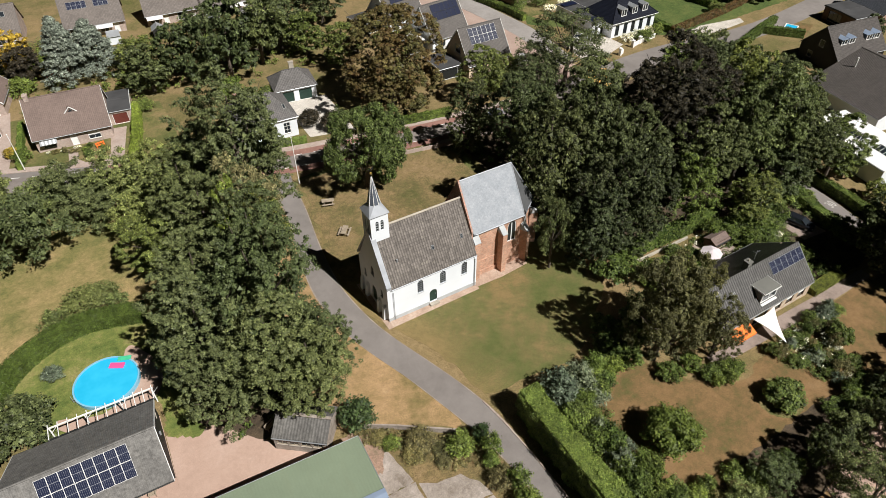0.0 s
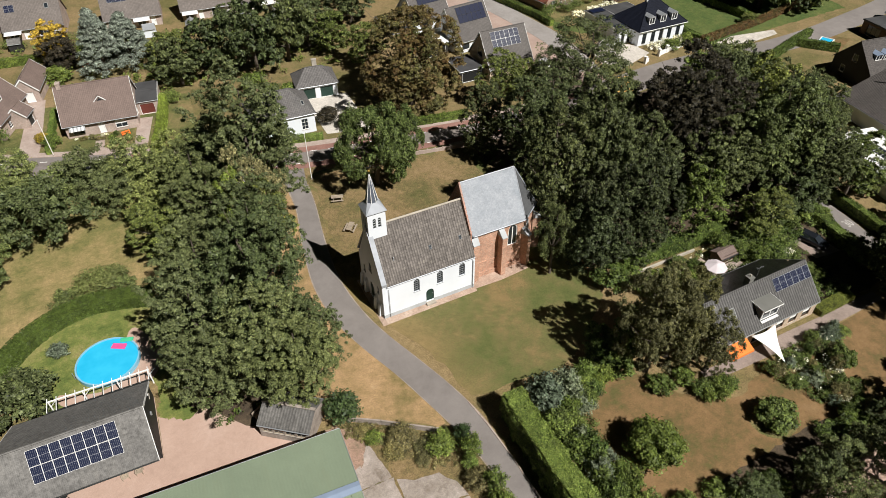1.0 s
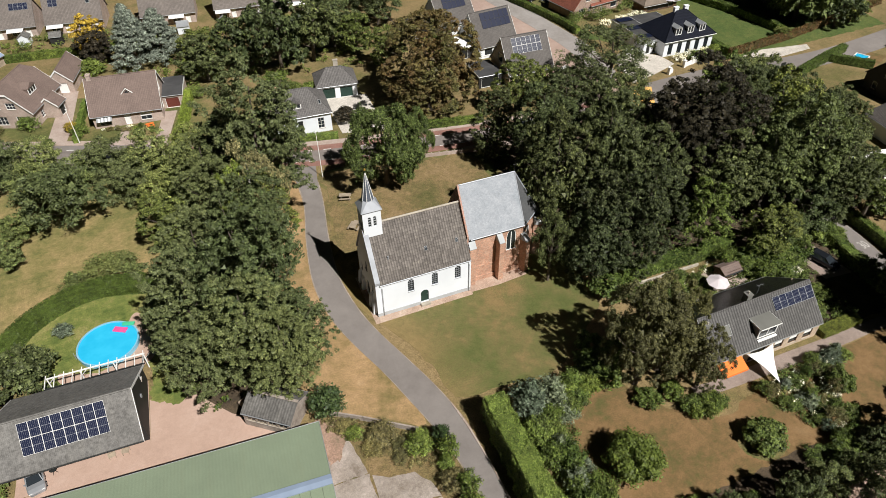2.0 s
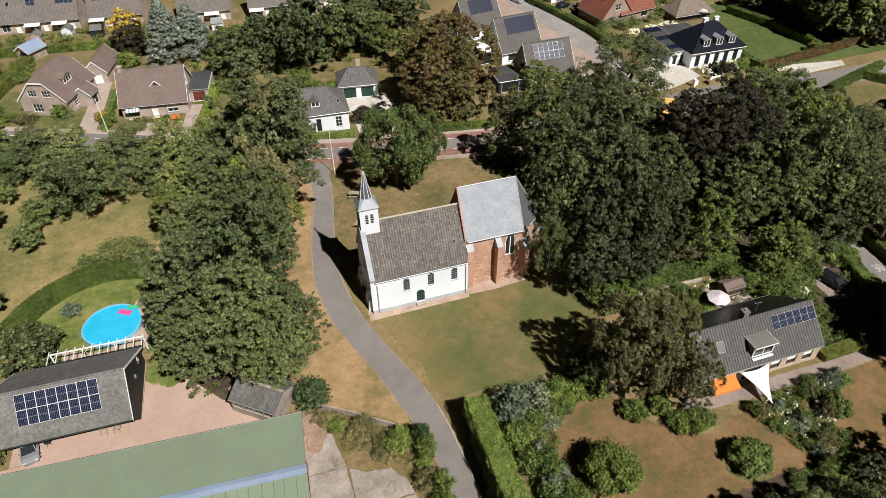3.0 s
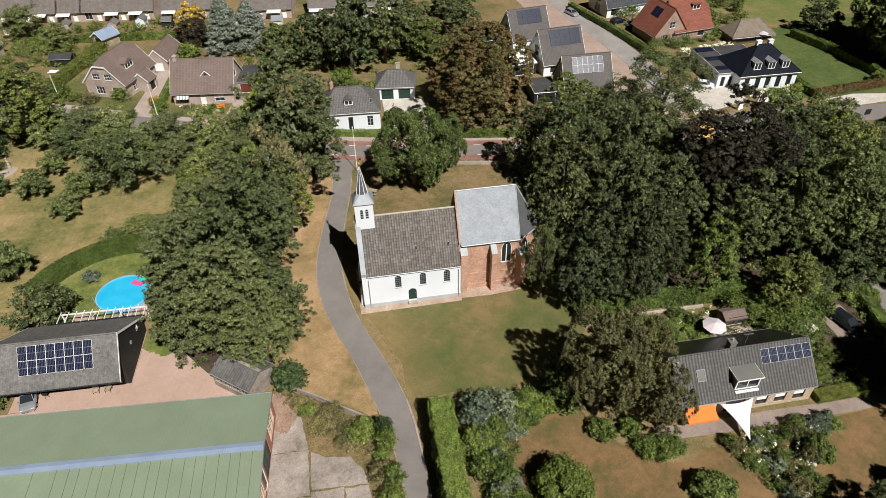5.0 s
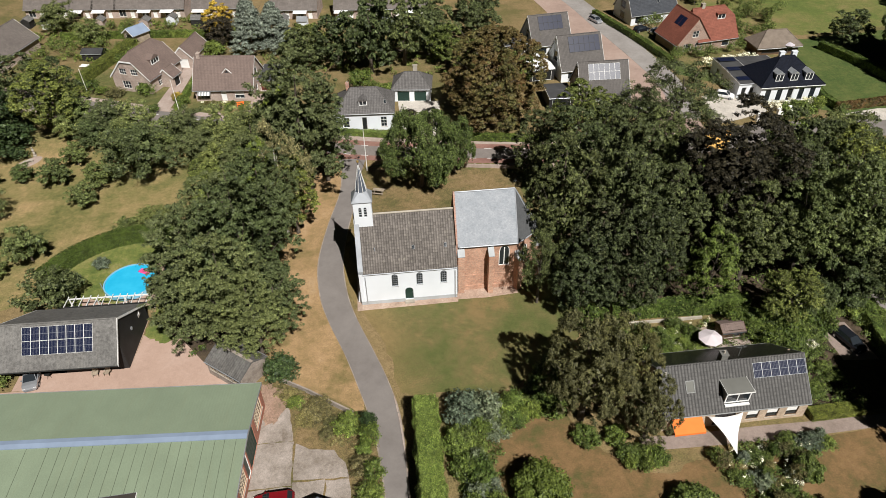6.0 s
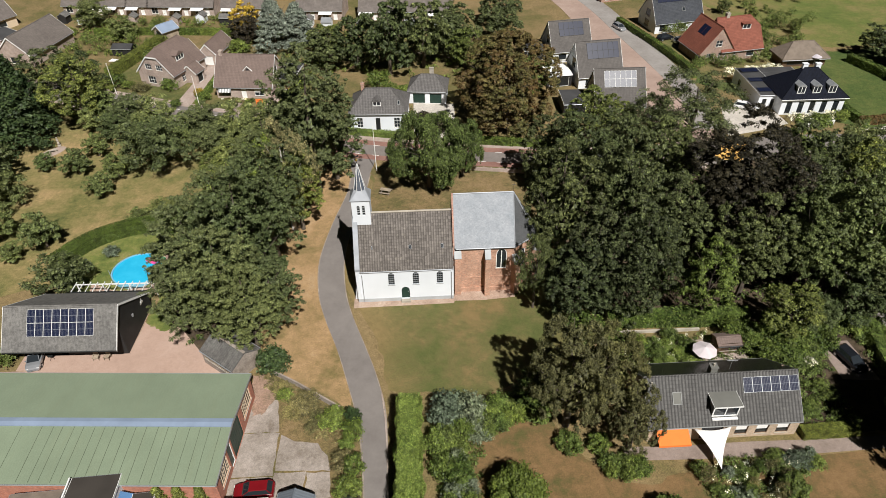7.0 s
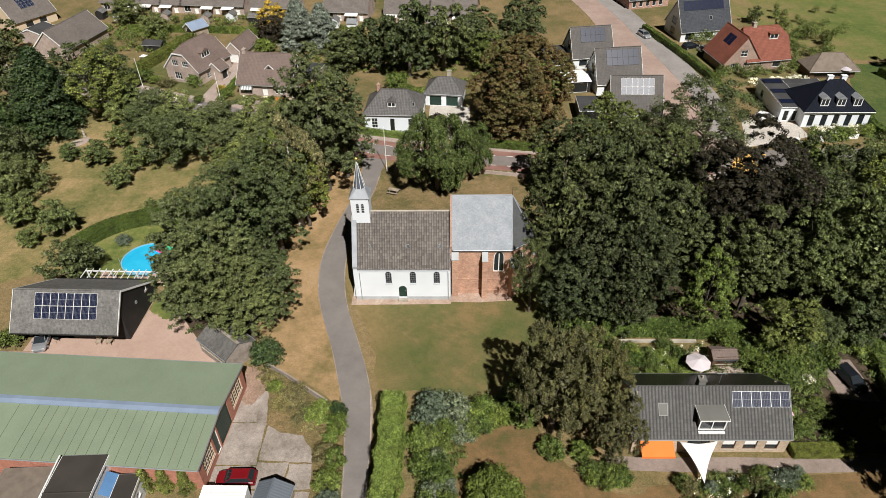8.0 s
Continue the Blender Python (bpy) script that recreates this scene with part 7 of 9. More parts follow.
for x in (-4.3, 1.8):
    g = bmesh.new()
    add_prism(g, [(x - 2, -1.2, 3.47), (x + 2, -1.2, 3.47), (x + 2, 1.2, 3.47), (x - 2, 1.2, 3.47)], [(x - 1.4, -0.1, 4.0), (x + 1.4, -0.1, 4.0), (x + 1.4, 0.1, 4.0), (x - 1.4, 0.1, 4.0)])
    bmesh.ops.recalc_face_normals(g, faces=g.faces)
    rl = part("rooflight", g, "glass", mod)
    bars = bmesh.new()
    for k in range(6):
        xx = x - 1.9 + k * 0.76
        tip = min(max(xx, x - 1.4), x + 1.4)
        add_rod(bars, (xx, -1.2, 3.5), (tip, -0.1, 4.01), 0.035, 0.035, 4)
        add_rod(bars, (xx, 1.2, 3.5), (tip, 0.1, 4.01), 0.035, 0.035, 4)
    part("glazing_bar", bars, "white", rl)
# far west houses
fw1 = house("far_brown_house", "far brick house with brown gabled roof", -84.5, 95.0, 78, 16.0, 9.0, 2.8, 6.8, walls="pink_brick", tile="taupe_tile", over=0.4, openings={"W": [(4, 0.6, 2.2, 1.6, "window", win)]})
fw2 = house("far_white_house", "far pale house with grey roof and solar panels", -106.0, 113.0, 60, 12.0, 9.0, 3.0, 8.0, walls="cream", tile="taupe_tile", over=0.4, openings={"S": [(4, 0.6, 2.2, 1.6, "window", win), (8, 0.6, 2.2, 1.6, "window", win)]})
solar(fw2, -2.0, -0.6, 4, 2)
fw3 = house("far_garage", "far garage with dark felt roof", -96.5, 101.0, 78, 6.0, 6.0, 2.6, 3.6, walls="pink_brick", tile="felt", over=0.2, category="garage")


# ---- trees and shrubs ----
LOBED = dict(trunk=0.42, clump=(0.05, 0.10), core=950, core_size=0.65, lobes=19)
OAK = dict(trunk=0.42, clump=(0.045, 0.105), group=8, spread=0.1, core=900, core_size=0.5, inner=0.2)
plant_kind("oak_a", "oak", 18, 6.5, 2.2, 500, 60, 0.225, seed=11, **LOBED)
plant_kind("oak_b", "oak", 18, 6.5, 1.8, 500, 60, 0.225, seed=12, **LOBED)
plant_kind("oak_c", "oak", 18, 6.5, 2.6, 500, 60, 0.225, seed=13, **LOBED)
plant_kind("oak_d", "dark_oak", 18, 6.5, -1.2, 500, 60, 0.225, seed=32, **LOBED)
plant_kind("copse_a", "copse", 18, 6.5, 1.6, 600, 60, 0.205, seed=19, **OAK)
plant_kind("copse_b", "copse", 18, 6.5, 1.2, 600, 60, 0.205, seed=20, **OAK)
plant_kind("robinia_a", "robinia", 18, 6.5, 1.8, 540, 54, 0.235, seed=30, **LOBED)
plant_kind("lime_a", "lime", 14, 5.0, 1.2, 300, 56, 0.25, seed=21, clump=(0.07, 0.14), lobes=17, core=420, core_size=0.5)
plant_kind("lime_b", "lime", 14, 5.0, 1.0, 300, 56, 0.25, seed=22, clump=(0.07, 0.14), lobes=17, core=420, core_size=0.5)
ROAD = dict(clump=(0.12, 0.22), group=4, spread=0.12, core=140, core_size=0.8, trunk=0.16)
plant_kind("road_a", "road", 7, 3.6, 0.1, 176, 56, 0.20, seed=26, **ROAD)
plant_kind("road_b", "copse", 7, 3.6, 0.1, 176, 56, 0.20, seed=27, **ROAD)
EDGE = dict(clump=(0.08, 0.16), lobes=16, core=300, core_size=0.5, trunk=0.16)
plant_kind("edge_a", "oak", 9, 4.4, 0.2, 208, 52, 0.25, seed=28, **EDGE)
plant_kind("edge_b", "oak", 9, 4.4, 0.2, 208, 52, 0.25, seed=29, **EDGE)
FAR = dict(trunk=0.3, clump=(0.08, 0.15), lobes=15, core=260, core_size=0.7)
plant_kind("far_a", "oak", 10, 5.0, 0.6, 200, 38, 0.36, seed=14, **FAR)
plant_kind("far_b", "oak", 10, 5.0, 0.5, 200, 38, 0.36, seed=15, **FAR)
plant_kind("far_c", "lime", 10, 5.0, 0.6, 200, 38, 0.36, seed=16, **FAR)
plant_kind("far_w", "willow", 10, 5.0, 0.2, 200, 38, 0.42, seed=17, trunk=0.3, droop=0.9, stretch=1.5, clump=(0.09, 0.16), tall=2.6, core=220, core_size=0.8)
plant_kind("gold_a", "bright", 10, 3.0, 0.6, 130, 56, 0.26, seed=18, trunk=0.2, clump=(0.12, 0.22), group=4, spread=0.1)
plant_kind("loose_a", "oak", 14, 6.5, 1.8, 360, 52, 0.21, seed=24, trunk=0.4, clump=(0.08, 0.15), group=6, spread=0.09, inner=0.45)
plant_kind("loose_b", "bright", 14, 5.0, 2.0, 200, 48, 0.27, seed=25, trunk=0.25, clump=(0.09, 0.16), group=5, spread=0.1, inner=0.45)
plant_kind("willow_a", "willow", 13.8, 6.5, 0.3, 520, 80, 0.19, seed=23, droop=0.9, stretch=1.5, up=0.1, clump=(0.05, 0.10), lobes=20, tall=3.2, core=420, core_size=0.45)
plant_kind("copper_a", "copper", 23, 8.9, 3.0, 900, 68, 0.22, seed=31, **{**LOBED, "trunk": 0.5, "lobes": 28, "clump": (0.04, 0.075), "core": 1800})
plant_kind("chestnut_a", "chestnut", 20.8, 10.6, -3.0, 1040, 66, 0.26, seed=41, **{**LOBED, "trunk": 0.5, "lobes": 44, "clump": (0.035, 0.07), "core": 1600, "core_size": 0.6})
plant_kind("birch_a", "birch", 14, 4.8, 0.5, 420, 84, 0.15, seed=51, droop=0.8, up=0.1, clump=(0.045, 0.09), lobes=26, tall=2.8, core=700, core_size=0.45)
plant_kind("twig_a", "twig", 12, 4.5, 2.0, 240, 42, 0.18, seed=52, droop=0.8, up=0.1, clump=(0.07, 0.13), group=4, spread=0.1, tall=2.0, bark="pale_bark")
plant_kind("conifer_a", "conifer", 14, 5.0, 0.8, 240, 66, 0.34, "cone", seed=61, droop=0.4, core=200, core_size=1.2)
plant_kind("cedar_a", "cedar", 12, 5.5, 0.8, 320, 62, 0.25, "cone", seed=62, droop=0.3, clump=(0.1, 0.17), core=200, core_size=0.8)
plant_kind("tree_y", "yellow", 9, 3.6, 0.6, 160, 60, 0.26, seed=63, trunk=0.2, clump=(0.1, 0.19), group=4, spread=0.1, core=100, core_size=0.7)
plant_kind("tree_p", "copper", 7.5, 4.2, 0.4, 180, 62, 0.26, seed=64, trunk=0.2, clump=(0.1, 0.19), group=4, spread=0.1, core=100, core_size=0.7)
plant_kind("small_a", "robinia", 4.0, 2.2, 0.2, 96, 52, 0.19, seed=71, trunk=0.12, clump=(0.15, 0.27), group=3, spread=0.13, core=60, core_size=0.6)
plant_kind("small_b", "oak", 4.0, 2.2, 0.2, 96, 52, 0.19, seed=72, trunk=0.12, clump=(0.15, 0.27), group=3, spread=0.13, core=60, core_size=0.6)
B = dict(shape="low", trunk=0, clump=(0.3, 0.48), inner=0.4)
plant_kind("bush_a", "bush", 2.4, 1.5, 0.0, 32, 60, 0.18, seed=81, **B)
plant_kind("bush_b", "bright", 2.4, 1.5, 0.0, 32, 60, 0.18, seed=82, **B)
plant_kind("bush_c", "hedge", 2.4, 1.5, 0.0, 32, 60, 0.18, seed=83, **B)
plant_kind("bush_d", "grey", 2.4, 1.5, 0.0, 32, 60, 0.18, seed=84, **B)
plant_kind("bush_s", "robinia", 2.4, 1.5, 0.0, 60, 60, 0.13, seed=89, shape="low", trunk=0, clump=(0.2, 0.36), inner=0.4)
plant_kind("bush_t", "olive", 2.4, 1.5, 0.0, 70, 60, 0.12, seed=90, shape="low", trunk=0, clump=(0.18, 0.34), inner=0.4)
plant_kind("bush_e", "dry", 2.4, 1.5, 0.0, 28, 60, 0.17, seed=85, **B)
plant_kind("bush_y", "yellow", 3.0, 1.8, 0.1, 30, 70, 0.24, seed=86, **B)
plant_kind("bush_p", "copper", 3.0, 1.8, 0.1, 34, 80, 0.24, seed=87, **B)
plant_kind("bush_u", "hedge", 2.4, 1.5, 0.0, 44, 60, 0.18, seed=79, shape="low", trunk=0, clump=(0.22, 0.36), inner=0.3)
plant_kind("bush_w", "flower", 1.0, 0.8, 0.1, 12, 30, 0.12, seed=88, **B)
plant_kind("bush_o", "conifer", 2.6, 1.5, 0.0, 40, 90, 0.18, seed=89, **B)
plant_kind("round_a", "lush", 3.4, 2.2, 0.0, 80, 150, 0.17, seed=91, shape="low", trunk=0, clump=(0.22, 0.36), inner=0.3)
plant_kind("round_b", "bush", 2.4, 2.0, 0.0, 60, 100, 0.22, seed=92, shape="low", trunk=0, clump=(0.22, 0.36), inner=0.3)
plant_kind("column_a", "dull_hedge", 4.0, 1.0, 0.0, 90, 60, 0.12, "cone", seed=90, trunk=0, clump=(0.28, 0.45))

BIG = "broad-crowned dark green deciduous tree in the copse"
for k, (key, x, y, h, r) in enumerate([
    # copse between the lane and the pool
    ("copse_a", -15.6, -5.0, 17.2, 6.2), ("copse_b", -14.2, 0.8, 22.0, 6.6), ("copse_a", -21.6, 1.4, 16.5, 6.2), ("copse_a", -12.5, 10.0, 19.5, 5.8),
    ("copse_b", -21.4, -4.0, 12.5, 4.6), ("copse_b", -10.4, -4.4, 13.0, 3.8), ("copse_a", -12.6, -7.4, 13.5, 4.6), ("copse_a", -19.6, 10.5, 15.5, 6.0), ("copse_a", -8.4, 28.0, 25.0, 7.8), ("copse_b", -5.6, 32.0, 17.0, 5.0), ("copse_a", -12.6, 33.0, 16.0, 5.6), ("copse_b", -15.5, 21.5, 16.0, 5.5), ("copse_a", -16.5, 30.0, 15.0, 5.5), ("lime_a", -9.8, 17.5, 14.0, 4.0), ("lime_b", -22.5, 24.0, 10.0, 4.5),
    # wood east of the church
    ("oak_d", 27.8, 5.0, 22.5, 5.8), ("oak_a", 36.5, 6.5, 23.0, 5.8), ("oak_d", 31.5, -1.5, 16.0, 4.5), ("oak_d", 36.0, -4.8, 18.5, 4.9), ("oak_c", 42.5, 3.0, 17.5, 5.0), ("robinia_a", 58.5, -3.0, 18.5, 5.0), ("oak_c", 51.8, -2.2, 17.2, 5.4), ("robinia_a", 62.0, -3.5, 21.5, 6.2), ("loose_b", 44.8, -6.5, 14.0, 3.6), ("oak_d", 28.8, -5.0, 13.5, 5.0), ("oak_a", 34.0, 19.0, 18.0, 5.4), ("oak_b", 44.0, 14.5, 20.0, 5.7), ("oak_d", 30.0, 27.5, 14.0, 4.5), ("oak_a", 63.0, 10.0, 19.5, 5.6), ("oak_b", 69.0, 0.0, 19.0, 5.2), ("lime_b", 71.5, 7.0, 18.0, 5.4), ("oak_a", 76.0, 0.5, 15.5, 4.5), ("lime_b", 74.4, -8.8, 11.5, 4.8), ("oak_c", 68.0, -7.0, 15.5, 4.7), ("loose_b", 67.0, 18.5, 17.5, 4.6), ("oak_a", 41.0, 24.5, 15.0, 4.9), ("lime_b", 54.5, -10.2, 9.5, 3.6),
]):
    plant(key, x, y, h, r, BIG if k < 12 else "tall dark green deciduous tree in the churchyard wood", "tree", "tree", "copse trees" if k < 12 else "wood trees")
plant("twig_a", -11.2, 17.5, 19.0, 4.6, "pale twiggy birch among the copse", "birch", "tree")
plant("copper_a", 52.2, 6.2, 23.0, 8.9, "tall copper beech with dark purple leaves", "copper_beech", "tree")
plant("willow_a", 10.4, 28.0, 13.8, 6.5, "fresh green weeping tree behind the church", "tree", "tree")
plant("willow_a", 16.4, 31.6, 10.5, 3.6, "smaller fresh green weeping tree by the road", "tree", "tree")
plant("chestnut_a", 25.8, 48.2, 20.8, 10.6, "large chestnut with browning scorched leaves", "chestnut_tree", "tree")
plant("loose_a", 23.6, -2.4, 12.5, 2.7, "slender dark sapling at the chancel's corner", "tree", "tree")
plant("birch_a", 24.4, -21.6, 16.0, 5.2, "drooping grey-green birch in the garden", "birch", "tree")
plant("birch_a", 28.0, -21.0, 15.0, 4.7, "drooping grey-green birch beside the bungalow", "birch", "tree")
for x, y, h, r in ((21.4, -20.2, 2.6, 1.9), (23.2, -18.2, 3.4, 2.2), (20.6, -17.4, 2.2, 1.5), (25.8, -16.4, 3.0, 2.0), (24.2, -24.6, 1.8, 1.5), (27.4, -24.8, 1.6, 1.3), (28.6, -15.2, 2.6, 1.8), (20.2, -19.0, 2.4, 1.8), (21.8, -15.6, 2.6, 1.9), (29.4, -8.2, 3.4, 2.4), (32.2, -9.4, 2.6, 2.0), (26.6, -18.2, 3.0, 2.2)):
    plant("bush_u", x, y, h, r, "dense dark shrub in the shade of tall trees", "shrub", "shrub", "shade shrubs")
plant("birch_a", 30.7, -24.9, 9.5, 3.3, "slender grey-green birch at the lawn's edge", "birch", "tree")
plant("loose_a", 50.5, 38.0, 11.0, 4.4, "loose-crowned street tree with dark boughs", "tree", "tree")
plant("loose_a", 57.2, 36.8, 15.5, 8.8, "loose-crowned street tree with dark boughs", "tree", "tree")
plant("lime_a", 40.5, 40.5, 12.0, 4.4, "round street tree beside the road", "tree", "tree")
plant("lime_b", 46.0, 42.0, 9.0, 3.6, "round street tree beside the road", "tree", "tree")
for x, y, h, r, key in ((3.0, 75.5, 16.5, 6.5, "far_a"), (10.5, 79.0, 15.5, 6.0, "far_b"), (-4.5, 80.0, 12.0, 5.6, "far_a"), (-12.0, 78.5, 9.5, 5.0, "far_a"), (16.5, 84.0, 11.0, 5.5, "far_a"), (19.0, 96.0, 9.0, 5.0, "far_a"), (29.5, 92.0, 9.0, 5.5, "far_b"), (31.0, 104.0, 9.0, 5.5, "far_a"), (20.0, 78.0, 9.5, 4.5, "far_c"), (24.0, 68.0, 10.0, 4.5, "far_c"), (-12.0, 86.0, 8.5, 4.4, "far_c"), (4.0, 100.0, 7.0, 4.0, "far_b"), (33.0, 62.0, 9.0, 4.0, "far_c")):
    plant(key, x, y, h, r, "dark green garden tree behind the cottages", "tree", "tree", "garden trees")
plant("cedar_a", -25.2, 91.5, 13.0, 6.2, "broad blue-grey cedar in a back garden", "cedar", "tree")
plant("cedar_a", -19.8, 92.5, 11.0, 6.4, "broad blue-grey cedar in a back garden", "cedar", "tree")
plant("tree_p", -33.0, 95.2, 7.5, 4.2, "dark purple-leaved garden tree", "tree", "tree")
plant("tree_y", -34.2, 101.0, 9.4, 3.6, "golden yellow garden tree", "tree", "tree")
for x, y, h, r, key in ((-67.5, 48.5, 14.5, 7.0, "conifer_a"), (-57.5, 55.5, 15.0, 6.5, "lime_a"), (-70.0, 55.0, 15.0, 7.0, "conifer_a"), (-72.0, 40.0, 13.5, 6.5, "conifer_a"), (-66.0, 33.0, 10.0, 5.0, "edge_b"), (-80.0, 50.0, 14.0, 7.0, "edge_a"), (-61.0, 26.0, 8.0, 4.5, "road_b"), (-70, 70, 11.0, 6.0, "edge_b"), (-62, 68, 9.5, 5.0, "edge_a"), (-88, 70, 12, 6, "edge_a"), (-98, 88, 10, 5, "edge_a"), (-77, 112, 8.0, 4.5, "road_b"), (-66, 103, 6.0, 3.6, "road_a")):
    plant(key, x, y, h, r, "dense dark tree at the meadow's edge", "tree", "tree", "meadow edge trees")
for x, y, h, r, key in ((-37.4, 37.0, 11.0, 5.6, "road_b"), (-42.5, 44.5, 7.0, 3.6, "road_a"), (-28.5, 39.5, 7.2, 3.5, "road_b"), (-49.5, 49.5, 6.0, 3.4, "road_b"), (-24.0, 33.6, 7.2, 3.3, "road_a"), (-35.5, 46.5, 6.0, 3.4, "road_a"), (-28.0, 46.5, 6.0, 3.2, "road_b"), (-21.0, 40.0, 8.0, 4.2, "road_a"), (-13.5, 39.0, 9.0, 4.4, "road_b"), (-55, 53, 5.5, 3.0, "road_a")):
    plant(key, x, y, h, r, "leafy roadside tree along the meadow", "tree", "tree", "roadside trees")
for x, y, h, r in ((-52.2, 36.6, 4.8, 2.6), (-44.6, 35.2, 4.8, 2.6), (-45.3, 29.2, 4.2, 2.2), (-51.0, 43.0, 4.4, 2.2), (-58.6, 38.4, 3.4, 1.8), (-49.0, 15.5, 6.0, 2.8), (-52.5, 12.2, 3.2, 1.7), (-57.0, 18.0, 5.0, 2.6), (-62, 12, 4.0, 2.2), (-63, 20, 6.5, 3.4)):
    plant("small_a", x, y, h, r, "small round orchard tree on the meadow", "fruit_tree", "tree", "orchard trees")
plant("small_b", -41.6, 4.6, 6.2, 3.6, "broad dark shrub behind the barn", "shrub", "shrub")
plant("bush_a", -44.2, -8.6, 2.2, 1.6, "leafy green bush at the barn's corner", "bush", "bush")
plant("bush_s", -36.5, 21.3, 2.3, 2.0, "soft green shrub beside the pool hedge", "shrub", "shrub")
plant("bush_t", -33.0, 22.6, 2.9, 2.7, "loose dull green shrub behind the pool hedge", "shrub", "shrub")
plant("bush_t", -30.4, 23.2, 2.4, 2.2, "loose dull green shrub behind the pool hedge", "shrub", "shrub")
plant("bush_s", -29.2, 20.9, 2.2, 1.5, "soft green shrub beside the pool hedge", "shrub", "shrub")
plant("bush_o", -9.9, -11.5, 3.3, 1.9, "round dark evergreen bush beside the shed", "bush", "bush")
plant("bush_d", -41.0, 9.5, 1.6, 1.1, "low grey-green shrub by the pool", "shrub", "shrub")
plant("bush_d", -38.0, 12.6, 1.5, 1.2, "low grey-green shrub by the pool", "shrub", "shrub")
hedge("hedge", [(-45.5, 10.0), (-42.6, 14.8), (-38.2, 18.0), (-33.0, 19.0), (-26.5, 17.2)], 2.4, 1.8, "lush", "curved clipped green hedge round the pool garden", 170, 0.13, lumpy=0.03)
hedge("hedge", [(6.95, -19.6), (6.8, -26), (6.8, -34), (7.2, -52)], 2.3, 4.4, "bright_hedge", "tall fresh green hedge along the lane", 220, 0.13, lumpy=0.34)
hedge("hedge", [(32.6, -6.2), (42, -6.6), (51.0, -6.9)], 1.6, 2.4, "hedge", "dark clipped hedge behind the bungalow garden", 40, 0.2)
hedge("hedge", [(-9.5, 49.4), (-1.8, 47.2), (2.0, 46.4), (6.9, 45.2)], 0.9, 1.3, "bright_hedge", "clipped hedge before the white cottage", 70, 0.16)
hedge("hedge", [(17.0, 43.2), (24, 41.8), (33.5, 40.2)], 1.2, 1.4, "hedge", "clipped hedge under the chestnut", 60, 0.18)
hedge("hedge", [(-20.6, 53.5), (-18.3, 62), (-16.6, 72.0)], 1.3, 2.0, "lime_hedge", "clipped yellow-green hedge between the gardens", 150, 0.14)
hedge("hedge", [(-37.4, 62.0), (-35.8, 77.0)], 0.9, 1.4, "bright_hedge", "clipped hedge along the drive", 60, 0.18)
hedge("hedge", [(-61.4, 78.5), (-55.3, 99.0)], 2.2, 2.2, "dull_hedge", "broad clipped hedge beside the brick house", 90, 0.15, lumpy=0.05)
hedge("hedge", [(-75, 106.5), (-52, 104.8), (-24, 101.5)], 1.2, 1.7, "hedge", "clipped hedge behind the gardens", 40, 0.2)
hedge("hedge", [(62.5, 104), (66.5, 90), (70.0, 75), (70.6, 68)], 1.3, 1.5, "hedge", "dark clipped hedge along the side street", 40, 0.2)
hedge("hedge", [(53.6, 62), (53.8, 68)], 1.0, 1.3, "hedge", "clipped hedge before a grey house", 50, 0.18)
hedge("hedge", [(95.5, 43.6), (94.5, 49.5), (96.5, 56)], 1.3, 1.6, "hedge", "dark clipped hedge beside the villa", 40, 0.2)
hedge("hedge", [(50.0, -24.4), (56.4, -24.2)], 1.5, 0.9, "dull_hedge", "low clipped hedge beside the path", 260, 0.09, lumpy=0.03)
hedge("hedge", [(72.2, -5), (72.0, -12), (71.4, -18), (70.0, -28)], 1.3, 1.7, "hedge", "dark clipped hedge along the back lane", 90, 0.16, lumpy=0.1)
hedge("hedge", [(66.0, -9.5), (65.4, -13), (64.7, -17), (64.1, -20.5)], 1.7, 1.6, "bush", "loose shaggy green hedge between parking bay and lane", 110, 0.16, lumpy=0.4)
hedge("hedge", [(94.4, 44.4), (105, 45.6), (116, 47.0), (150, 54)], 0.9, 1.7, "beech", "rust-brown beech hedge along the road", 60, 0.24)
hedge("hedge", [(101, 31.2), (112, 34.6), (119, 36.4)], 1.3, 1.8, "hedge", "dark clipped hedge along the road", 50, 0.2)
hedge("hedge", [(112.4, 34.0), (117.8, 27.6)], 1.2, 1.8, "hedge", "dark clipped hedge beside the small pool", 50, 0.2)
hedge("hedge", [(108.5, 74.5), (112.5, 62.0), (114.0, 49.5)], 1.4, 1.8, "hedge", "dark loose hedge beside the villa lawn", 40, 0.24)
rs = random.Random(8)
SHRUB = {"bush_a": "leafy mid-green garden shrub", "bush_b": "bright yellow-green garden shrub", "bush_c": "dense dark green garden shrub", "bush_d": "soft grey-green garden shrub", "bush_e": "dry straw-coloured garden shrub", "bush_w": "low white flowering garden plant"}


def bed(area, count, kinds, hs, rr, tag):
    """Shrubs in a bed: random places within a four-cornered area."""
    (x0, y0), (x1, y1), (x2, y2), (x3, y3) = area
    for _ in range(count):
        u, v = rs.random(), rs.random()
        x = (x0 * (1 - u) + x1 * u) * (1 - v) + (x3 * (1 - u) + x2 * u) * v
        y = (y0 * (1 - u) + y1 * u) * (1 - v) + (y3 * (1 - u) + y2 * u) * v
        k = rs.choice(kinds)
        plant(k, x, y, rs.uniform(*hs) * (0.5 if k == "bush_w" else 1), rs.uniform(*rr) * (0.6 if k == "bush_w" else 1), SHRUB[k], "shrub", "shrub", tag)


